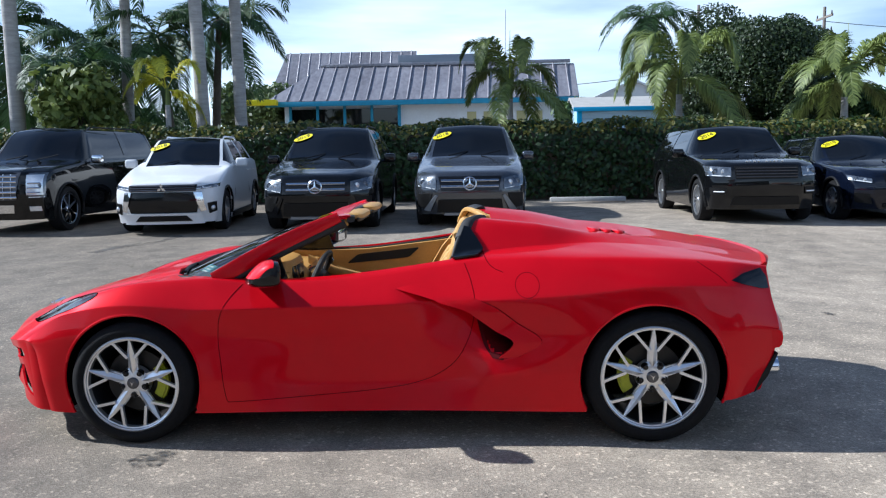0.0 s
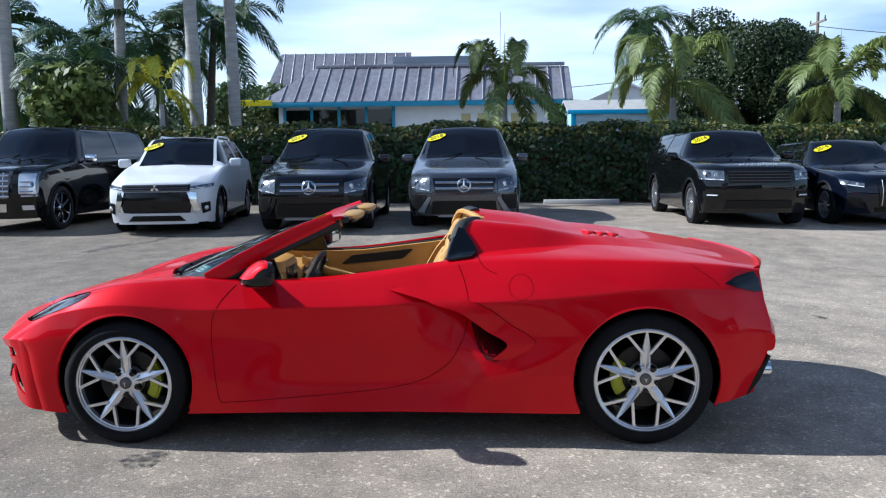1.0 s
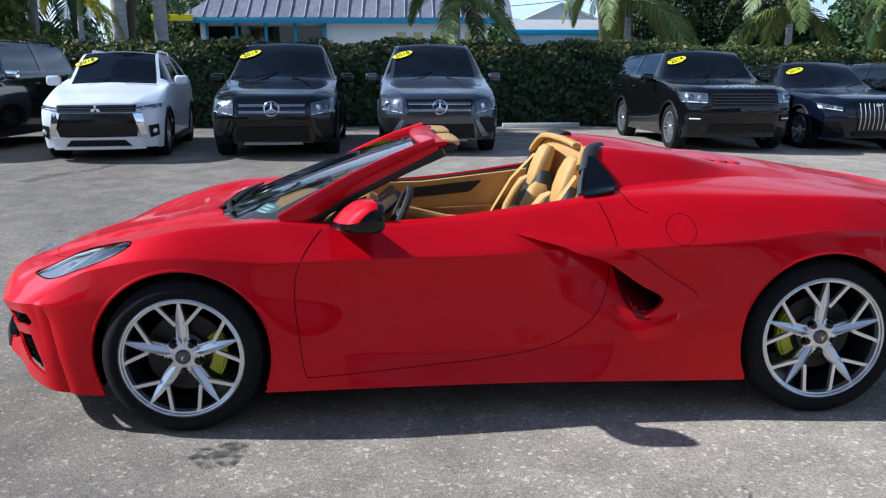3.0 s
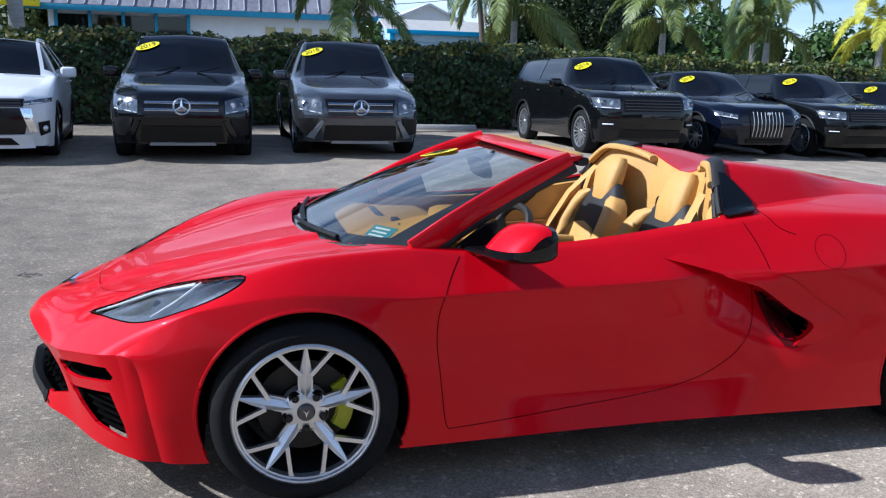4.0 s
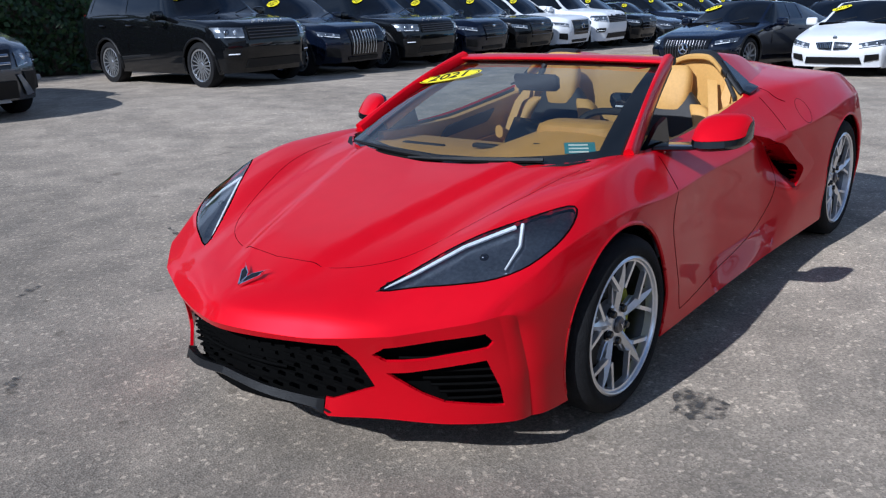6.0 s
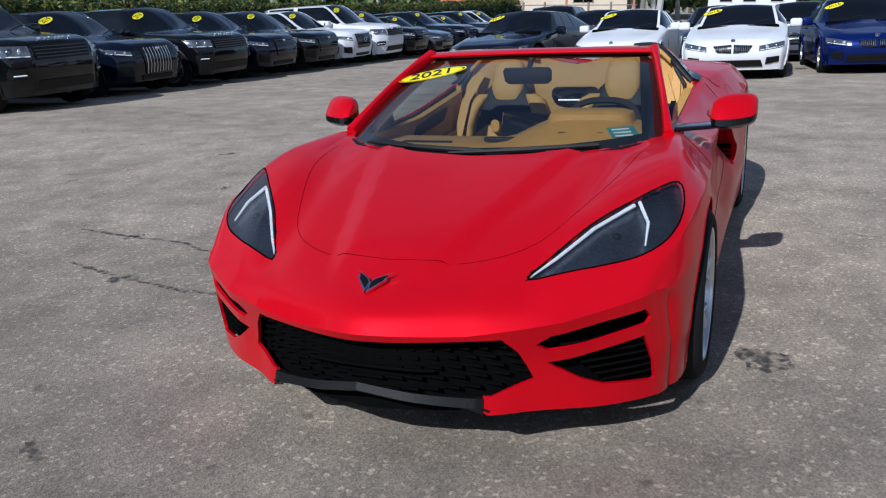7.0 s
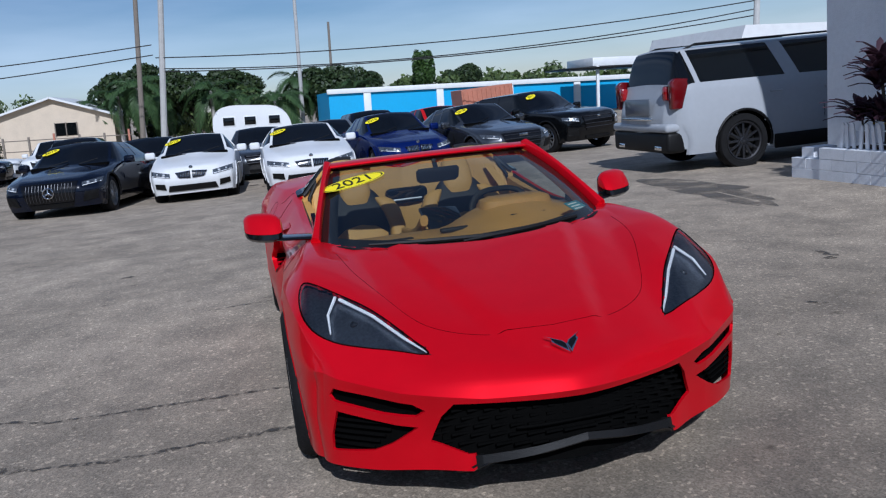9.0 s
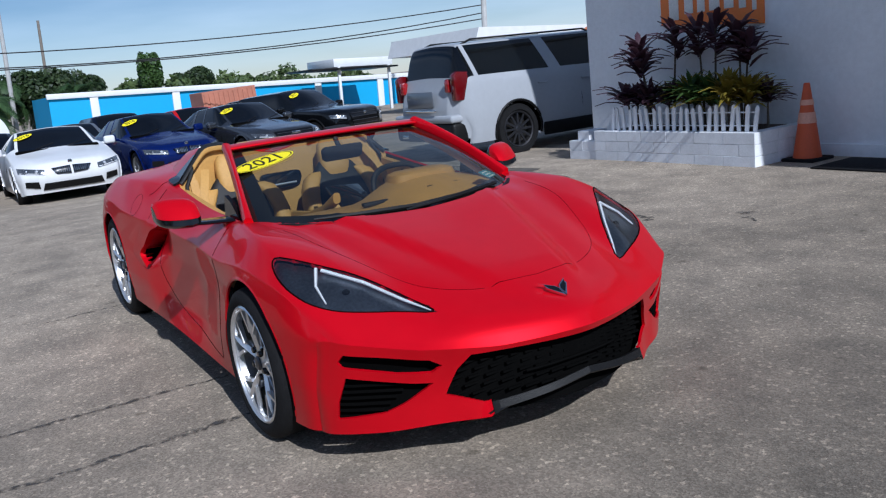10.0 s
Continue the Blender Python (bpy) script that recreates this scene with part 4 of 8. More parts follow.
def place(x, y, yaw):
    """A pose on the lot, leaning with the slope of the ground. It takes a car's middle height from both its ends."""
    d = Vector((math.cos(radians(yaw)), math.sin(radians(yaw)), 0))
    z0, z1 = float(lift(x + 0.9 * d.x, y + 0.9 * d.y)), float(lift(x + 3.9 * d.x, y + 3.9 * d.y))
    rise = math.degrees(math.atan2(z1 - z0, 3.0))
    return pose(x, y, z0 - 0.9 * math.tan(radians(rise)) - 0.005, 0, 0, yaw) @ pose(0, 0, 0, 0, -rise, 0)


GLS = dict(L=5.13, W=1.95, H=1.80, hood=0.98, cowl=1.20, belt=1.17, xw=1.40, xt=2.30, tail=1.2, wheel=0.385, rim=0.265, face="gls", rails=True, clearance=0.22, soft=0.06)
ROVER = dict(L=5.0, W=1.98, H=1.74, hood=1.08, cowl=1.20, belt=1.20, xw=1.35, xt=2.15, xr=4.55, xe=4.85, tail=1.2, wheel=0.39, rim=0.28, spokes=18, soft=0.02, face="rover", front_axle=0.86, rear_axle=3.78)
CROSS = dict(L=4.9, W=1.94, H=1.60, hood=0.96, cowl=1.09, belt=1.08, xw=1.50, xt=2.40, xr=3.95, xe=4.65, tail=1.12, wheel=0.375, rim=0.26)
SEDAN = dict(L=4.65, W=1.82, H=1.42, hood=0.76, cowl=0.96, belt=0.95, clearance=0.17, xw=1.40, xt=2.25, xr=3.2, xe=4.2, tail=0.98, wheel=0.325, rim=0.235, soft=0.05, front_axle=0.85)
ROW = "cars parked along the hedge"
EAST = "cars parked across the lot"


def back_of_suv(top, L, hw):
    """Tall corner lamps, two-tone bumper, plate recess and handle strip on a full-size suv's tail."""
    for sg in (1, -1):
        bm = bmesh.new()
        stack_box = [(L - .27, 1.0), (L - .09, 1.0), (L - .085, 1.40), (L - .16, 1.46), (L - .38, 1.44), (L - .33, 1.36)]
        slab(bm, stack_box, sg * hw * .80, sg * hw * .925, "y", bevel=.025)
        part("tail_light", bm, M["tail_dark"], top, "tall dark red tail lamp")
    bm = bmesh.new()
    box(bm, (L - .15, 0, .72), (.33, 1.84, .13), bevel=.05, seg=3)
    part("rear_bumper", bm, M["pearl_paint"], top, "white rear bumper")
    bm = bmesh.new()
    box(bm, (L - .16, 0, .50), (.32, 1.84, .32), bevel=.06, seg=3)
    part("bumper_skirt", bm, M["trim"], top, "black plastic bumper skirt")
    bm = bmesh.new()
    box(bm, (L + .0, 0, 1.04), (.03, .84, .26), bevel=.02)
    part("plate_recess", bm, M["silver_paint"], top)
    bm = bmesh.new()
    box(bm, (L + .015, 0, .86), (.03, 1.0, .04), bevel=.01)
    part("tailgate_strip", bm, M["chrome"], top)
    for sg in (1, -1):
        bm = bmesh.new()
        box(bm, (L - .02, sg * .62, .42), (.06, .22, .07), bevel=.02)
        part("exhaust_tip", bm, M["chrome"], top)


def row_north():
    parked_car("suv", "black full-size suv with a chrome mesh grille by the hedge", "car", place(-7.9, 8.5, 88), "black_paint", L=5.15, W=2.0, H=1.88, hood=1.12, cowl=1.26, belt=1.24, xw=1.35, xt=2.15,
               xr=4.85, xe=5.0, tail=1.3, wheel=0.40, rim=0.29, spokes=7, face="escalade", rails="trim", rim_mat="chrome", group=ROW)
    parked_car("suv", "white crossover with black mask and yellow window sticker", "car", place(-4.75, 8.25, 96), "white_paint", L=4.7, W=1.80, H=1.65, clearance=0.18, hood=0.90, cowl=1.12, belt=1.14, xw=1.35, xt=2.2,
               wheel=0.355, rim=0.235, spokes=8, face="outlander", rails="alloy", sticker="2018", lower="trim", group=ROW)
    parked_car("suv", "black suv with a two-bar grille and roof rails", "car", place(-2.22, 8.35, 91), "black_paint", sticker="2019", group=ROW, **GLS)
    parked_car("suv", "metallic grey suv with a two-bar grille and roof rails", "car", place(0.33, 8.75, 90), "grey_paint", sticker="2018", group=ROW, **GLS)
    parked_car("suv", "black boxy luxury suv with slatted grille and ten-spoke wheels", "car", place(5.40, 9.15, 90), "black_paint", sticker="2014", group=ROW, **ROVER)
    parked_car("suv", "dark blue crossover with a vertical-bar grille", "car", place(8.0, 9.6, 90), "blackblue_paint", sticker="2019", face="maserati", soft=0.06, group=ROW, **CROSS)
    parked_car("suv", "black sport suv with slim headlights", "car", place(10.4, 9.7, 90), "black_paint", sticker="2016", group=ROW, **{**ROVER, "H": 1.67, "L": 4.85, "xr": 4.2, "xe": 4.7, "xw": 1.4, "xt": 2.25, "hood": 1.03, "cowl": 1.15, "belt": 1.14})
    parked_car("suv", "dark blue crossover with an oval mesh grille", "car", place(12.75, 9.9, 90), "blackblue_paint", sticker="2018", face="jaguar", soft=0.06, group=ROW, **CROSS)
    parked_car("suv", "black crossover parked by the hedge", "car", place(15.0, 10.0, 90), "black_paint", sticker="2018", face="plain", group=ROW, detail=1, **CROSS)
    parked_car("suv", "white crossover with a chrome-edged grille", "car", place(17.2, 10.1, 90), "white_paint", sticker="2018", face="infiniti", group=ROW, detail=1, **CROSS)
    parked_car("suv", "white boxy sport suv with a slatted grille", "car", place(19.4, 10.1, 90), "white_paint", sticker="2012", group=ROW, detail=1, **{**ROVER, "H": 1.78, "L": 4.78, "xr": 4.2, "xe": 4.6, "rear_axle": 3.6})
    mats = ["black_paint", "grey_paint", "blackblue_paint", "silver_paint", "blackblue_paint", "white_paint"]
    for i, b in enumerate(mats):
        kind = SEDAN if i in (1, 3) else CROSS
        parked_car("car", {"white_paint": "white crossover far along the row", "silver_paint": "silver saloon far along the row", "grey_paint": "grey saloon far along the row"}.get(b, "dark crossover far along the row"),
                   "car", place(21.7 + 2.35 * i, 10.2, 90), b, sticker="2017", face="plain", group=ROW, detail=1, **kind)


def row_east():
    parked_car("sports_saloon", "dark blue four-door coupe with a vertical-slat grille", "car", place(12.0, 4.75, -8), "blackblue_paint", sticker="2019", face="amg", group=EAST, **{**SEDAN, "L": 5.0, "W": 1.95, "xr": 3.3, "xe": 4.7, "wheel": 0.35, "rim": 0.26})
    parked_car("convertible", "white convertible with a black soft top and twin kidney grille", "car", place(12.6, 2.15, -2), "white_paint", sticker="2012", face="bmw", group=EAST, soft_top=True, **{**SEDAN, "L": 4.6, "W": 1.78, "H": 1.38, "xr": 3.0, "xe": 3.8})
    parked_car("convertible", "white coupe with twin kidney grille and swept headlights", "car", place(11.7, -0.25, 0), "white_paint", sticker="2016", face="bmw", group=EAST, soft_top=True, **{**SEDAN, "L": 4.9, "W": 1.89, "H": 1.37, "xr": 3.1, "xe": 4.1})
    parked_car("saloon", "black saloon parked behind the white convertible", "car", place(15.6, 3.6, -4), "black_paint", face="plain", group=EAST, detail=1, **SEDAN)
    parked_car("coupe", "metallic blue coupe with twin kidney grille", "car", place(12.8, -2.7, 6), "blue_paint", sticker="2016", face="bmw", group=EAST, **{**SEDAN, "L": 4.45, "W": 1.78})
    parked_car("saloon", "metallic grey saloon with a wide hexagonal grille", "car", place(12.6, -5.05, 12), "grey_paint", sticker="2018", face="audi", group=EAST, **{**SEDAN, "L": 4.7, "W": 1.85})
    parked_car("suv", "black crossover parked beyond the grey saloon", "car", place(14.2, -7.6, 20), "black_paint", sticker="2017", face="plain", group=EAST, detail=1, **CROSS)
    parked_car("saloon", "grey saloon in the second row", "car", place(17.6, 0.6, 0), "grey_paint", face="plain", group=EAST, detail=1, **SEDAN)
    parked_car("saloon", "silver saloon in the second row", "car", place(17.2, -1.6, 4), "silver_paint", face="plain", group=EAST, detail=1, **SEDAN)
    parked_car("hatchback", "red hatchback in the second row", "car", place(18.5, -5.4, 8), "red_far", face="plain", group=EAST, detail=1, **{**SEDAN, "H": 1.5})
    parked_car("suv", "dark suv in the second row", "car", place(20.0, -3.3, 4), "blackblue_paint", face="plain", group=EAST, detail=1, **CROSS)
    parked_car("suv", "silver suv far across the lot", "car", place(19.5, -8.6, 14), "silver_paint", face="plain", group=EAST, detail=1, **CROSS)
    parked_car("suv", "dark suv far across the lot", "car", place(22.5, 6.5, 0), "black_paint", face="plain", group=EAST, detail=1, **CROSS)
    parked_car("suv", "white suv far across the lot", "car", place(27.0, 8.0, 0), "white_paint", face="plain", group=EAST, detail=1, **CROSS)
    big = parked_car("suv", "white full-size suv seen from behind beside the white building", "car", place(7.3, -10.75, 90), "pearl_paint", L=5.6, W=2.06, H=1.94, hood=1.15, cowl=1.28, belt=1.26, xw=1.35, xt=2.1,
                     xr=5.2, xe=5.42, tail=1.32, wheel=0.42, rim=0.30, spokes=12, rim_mat="dark_alloy", face="plain", rails="trim", lower="trim", group=EAST, rear_axle=4.35, clearance=0.30, detail=3, wrap=True)
    back_of_suv(big, 5.6, 1.03)


row_north()
row_east()

# ---------- the red sports car ----------
WB = 1.361


def sweep(bm, pts, wide, thin, a, b, n=12, caps=True):
    """An oval bar along points; wide and thin are its two directions at each point, a and b its half sizes."""
    rings = []
    for i, p in enumerate(pts):
        aa = a[i] if hasattr(a, "__len__") else a
        bb = b[i] if hasattr(b, "__len__") else b
        w, t = Vector(wide[i]).normalized(), Vector(thin[i]).normalized()
        ring = []
        for k in range(n):
            c, s = math.cos(2 * math.pi * k / n), math.sin(2 * math.pi * k / n)
            c, s = math.copysign(abs(c) ** 0.7, c), math.copysign(abs(s) ** 0.7, s)
            ring.append(bm.verts.new(Vector(p) + w * (aa * c) + t * (bb * s)))
        rings.append(ring)
    for p, q in zip(rings, rings[1:]):
        for k in range(n):
            bm.faces.new((p[k], p[(k + 1) % n], q[(k + 1) % n], q[k]))
    if caps:
        bm.faces.new(rings[0][::-1]), bm.faces.new(rings[-1])


def stack(bm, levels, m=None, n=20, power=0.6):
    """A soft solid from oval levels: (centre x, centre y, height, half x, half y)."""
    m = m or Matrix.Identity(4)
    rings = []
    for cx, cy, z, a, b in levels:
        ring = []
        for k in range(n):
            c, s = math.cos(2 * math.pi * k / n), math.sin(2 * math.pi * k / n)
            ring.append(bm.verts.new(m @ Vector((cx + a * math.copysign(abs(c) ** power, c), cy + b * math.copysign(abs(s) ** power, s), z))))
        rings.append(ring)
    for p, q in zip(rings, rings[1:]):
        for k in range(n):
            bm.faces.new((p[k], p[(k + 1) % n], q[(k + 1) % n], q[k]))
    bm.faces.new(rings[0][::-1]), bm.faces.new(rings[-1])


def hero_rails():
    """Half of the skin: curves from the sill to the middle line, as knots of x, width and height."""
    A = [(-1.86, .895, .165), (-1.36, .93, .16), (-.98, .928, .165), (0, .922, .175), (.98, .935, .168), (1.36, .945, .19), (1.75, .925, .225), (1.93, .85, .26)]
    B = [(-1.89, .905, .34), (-1.36, .955, .35), (-.98, .938, .34), (-.3, .862, .30), (.2, .868, .31), (.6, .930, .36), (1.0, .962, .38), (1.36, .968, .38), (1.75, .945, .40), (1.98, .86, .42)]
    C = [(-1.93, .885, .53), (-1.7, .932, .575), (-1.36, .962, .60), (-.95, .912, .57), (-.3, .846, .555), (.2, .850, .56), (.6, .908, .575), (1.0, .952, .58), (1.36, .970, .6), (1.75, .94, .61), (2.02, .84, .58)]
    D = [(-1.975, .842, .545), (-1.7, .905, .70), (-1.36, .928, .745), (-.95, .912, .716), (-.3, .863, .718), (.2, .868, .738), (.6, .912, .756), (1.0, .938, .785), (1.36, .940, .82), (1.75, .895, .81), (1.99, .80, .74)]
    E_ = [(-2.05, .79, .535), (-1.8, .84, .685), (-1.55, .842, .80), (-1.3, .825, .848), (-1.0, .79, .858), (-.7, .762, .832), (-.3, .752, .84), (.2, .752, .898), (.45, .757, .935), (.8, .80, .955), (1.1, .825, .955), (1.36, .825, .95), (1.75, .78, .922), (1.985, .72, .885)]
    F = [(-2.2, .60, .50), (-2.0, .62, .632), (-1.75, .66, .748), (-1.5, .68, .81), (-1.3, .69, .838), (-1.0, .71, .855), (-.7, .70, .85), (.3, .69, .945), (.48, .660, .972), (.8, .605, .996), (1.1, .54, 1.003), (1.36, .53, .988), (1.75, .55, .943), (2.05, .56, .890)]
    G = [(-2.315, .33, .472), (-2.27, .335, .53), (-2.15, .36, .592), (-1.9, .40, .684), (-1.6, .44, .765), (-1.3, .48, .832), (-1.08, .52, .865), (.2, .47, 1.165), (.5, .455, 1.180), (.8, .46, 1.138), (1.1, .41, 1.064), (1.36, .39, 1.022), (1.75, .40, .958), (2.12, .36, .892)]
    H = [(-2.41, 0, .483), (-2.365, 0, .535), (-2.2, 0, .598), (-1.9, 0, .682), (-1.6, 0, .752), (-1.3, 0, .815), (-1.15, 0, .84), (.3, 0, 1.03), (.55, 0, 1.04), (.8, 0, 1.03), (1.1, 0, 1.0), (1.36, 0, .975), (1.75, 0, .942), (2.16, 0, .893)]
    return [A, B, C, D, E_, F, G, H]


def hero_grid(n=380, sub=14):
    s = np.linspace(0, 1, n)
    curves = []
    for rail in hero_rails():
        k = np.array(rail)
        x = k[0, 0] + (k[-1, 0] - k[0, 0]) * s
        curves.append(np.stack([x, pchip(k[:, 0], k[:, 1], x), pchip(k[:, 0], k[:, 2], x)], -1))
    g = np.transpose(catmull(curves, sub, [.42, .16, .36, .10, .30, .08, .30, .42]), (1, 0, 2))
    folded = np.transpose(catmull(curves, sub, [.42, .16, .36, .10, .26, .02, .05, .42]), (1, 0, 2))
    k = smooth01(.15, .45, g[..., :1])
    g = g * (1 - k) + folded * k
    # the tops of the humps are rounded off
    cap = np.interp(g[..., 0], [.2, .5, .8, 1.1, 1.4], [1.125, 1.140, 1.108, 1.050, 1.05])
    g[..., 2] -= np.where(g[..., 0] > .1, .015 * np.logaddexp(0, (g[..., 2] - cap) / .015), 0)
    x, y = g[..., 0], np.abs(g[..., 1])
    # two sharp creases run down the hood, and a shallow hollow lies between crease and fender
    yc = np.interp(x, [-2.25, -1.2], [.13, .42])
    fade = smooth01(-2.30, -2.0, x) * (1 - smooth01(-1.25, -1.05, x))
    g[..., 2] += fade * .020 * (1 - smooth01(yc - .003, yc + .040, y))
    yh = np.interp(x, [-2.1, -1.1], [.46, .64])
    g[..., 2] -= fade * .012 * np.exp(-((y - yh) / .07) ** 2)
    return g, sub


def circle(cx, cz, r, n=56):
    return [(cx + r * math.cos(a), cz + r * math.sin(a)) for a in np.linspace(0, 2 * math.pi, n, endpoint=False)]


def rounded(pts, r=0.03, n=4):
    """An outline with its corners rounded."""
    out, pts = [], [np.array(p, float) for p in pts]
    for i, p in enumerate(pts):
        a, b = pts[i - 1], pts[(i + 1) % len(pts)]
        da, db = (a - p), (b - p)
        ra, rb = min(r, 0.45 * np.linalg.norm(da)), min(r, 0.45 * np.linalg.norm(db))
        p0, p2 = p + da / np.linalg.norm(da) * ra, p + db / np.linalg.norm(db) * rb
        for k in range(n + 1):
            t = k / n
            out.append(tuple((1 - t) ** 2 * p0 + 2 * t * (1 - t) * p + t * t * p2))
    return out


def smooth_line(pts, n):
    """An even, smooth line through points."""
    a = np.array(pts, float)
    s = np.concatenate([[0], np.cumsum(np.linalg.norm(np.diff(a, axis=0), axis=1))])
    t = np.linspace(0, s[-1], n)
    return np.stack([pchip(s, a[:, k], t) for k in range(a.shape[1])], -1)


LAMP = rounded([(-2.12, .445), (-2.00, .515), (-1.86, .60), (-1.70, .725), (-1.60, .80), (-1.535, .858), (-1.62, .882), (-1.74, .880), (-1.84, .848), (-1.925, .775), (-2.025, .63)], .06, 3)


class Skin:
    """A half skin that can be asked for the point over a plan or side position."""

    def __init__(self, P):
        self.P = P

    def at(self, a, b, axes, jlo, jhi):
        g = self.P[:, jlo:jhi]
        q = g[..., axes]
        d = ((q - np.array([a, b])) ** 2).sum(-1)
        i, j = np.unravel_index(np.argmin(d), d.shape)
        i, j = min(max(i, 1), g.shape[0] - 2), min(max(j, 1), g.shape[1] - 2)
        pu, pv = (g[i + 1, j] - g[i - 1, j]) / 2, (g[i, j + 1] - g[i, j - 1]) / 2
        J = np.array([pu[list(axes)], pv[list(axes)]]).T
        try:
            du, dv = np.clip(np.linalg.solve(J, np.array([a, b]) - q[i, j]), -1.5, 1.5)
        except np.linalg.LinAlgError:
            du = dv = 0.0
        nrm = np.cross(pv, pu)
        nrm /= np.linalg.norm(nrm) + 1e-9
        p = g[i, j] + du * pu + dv * pv
        if nrm[1] * 1.0 + nrm[2] * 1.0 < 0:
            nrm = -nrm
        return p, nrm


DOOR = [(-.790, .828), (-.835, .775), (-.870, .715), (-.893, .640), (-.898, .56), (-.888, .45), (-.850, .225), (-.4, .248), (.04, .29), (.2, .33), (.28, .372), (.345, .425), (.395, .50), (.43, .58), (.447, .67), (.45, .75), (.432, .84), (.398, .925), (.15, .885), (-.3, .832), (-.6, .822)]
COCKPIT = [(-1.335, 0), (-1.32, .25), (-1.265, .42), (-1.19, .56), (-1.08, .66), (-.95, .712), (-.80, .722), (-.4, .715), (.1, .713), (.33, .708), (.355, .66), (.385, .57), (.43, .47), (.475, .36), (.545, .25), (.575, 0)]
BLADE_TOP = [(.032, .803), (.117, .817), (.28, .792), (.453, .757), (.551, .718), (.66, .640), (.793, .540), (.673, .459)]
BLADE_LOW = [(.031, .801), (.12, .777), (.28, .733), (.402, .698), (.47, .655), (.551, .597), (.649, .529), (.571, .449)]
SCOOP = BLADE_LOW + [(.46, .462), (.30, .505), (.16, .570), (.06, .660), (.02, .75)]
MOUTH = [(.553, .480), (.510, .530), (.470, .610), (.485, .652), (.55, .605), (.60, .585), (.685, .535), (.645, .490), (.595, .466)]
HOOD = [(-2.128, 0), (-2.105, .20), (-2.055, .33), (-1.96, .44), (-1.75, .545), (-1.45, .645), (-1.22, .672), (-1.08, .60), (-1.16, .45), (-1.23, .25), (-1.25, 0)]


def ramp_depth(x, z, pocket=False):
    """How far the skin turns inward towards the scoop; under the blade it comes back out."""
    x, z = np.asarray(x, float), np.asarray(z, float)

    def ramp(x, z):
        low = pchip([.0, .06, .16, .30, .46, .571, .66], [.77, .660, .570, .505, .462, .449, .447], x)
        top = np.interp(x, [.03, .12, .28, .402, .47, .551, .649], [.801, .777, .733, .698, .655, .597, .529])
        up = np.clip((z - low) / np.maximum(top - low, .03), 0, 1)
        up = up ** 1.6 * (1.6 - .6 * up)
        return (.105 * smooth01(.0, .46, x) + .10 * smooth01(.46, .62, x)) * up
    q = np.stack([x, z], -1)
    best, near = np.full(x.shape, 1e9), np.zeros_like(q)
    for a, b in zip(np.array(BLADE_LOW), np.array(BLADE_LOW)[1:]):
        t = np.clip(((q - a) @ (b - a)) / ((b - a) @ (b - a)), 0, 1)
        p = a + t[..., None] * (b - a)
        dist = np.linalg.norm(q - p, axis=-1)
        k = dist < best
        best, near = np.where(k, dist, best), np.where(k[..., None], p, near)
    edge = ramp(near[..., 0], near[..., 1]) * (1 if pocket else 1 - smooth01(0.0, .032, best))
    return np.where(inside(SCOOP, q), ramp(x, z), edge)


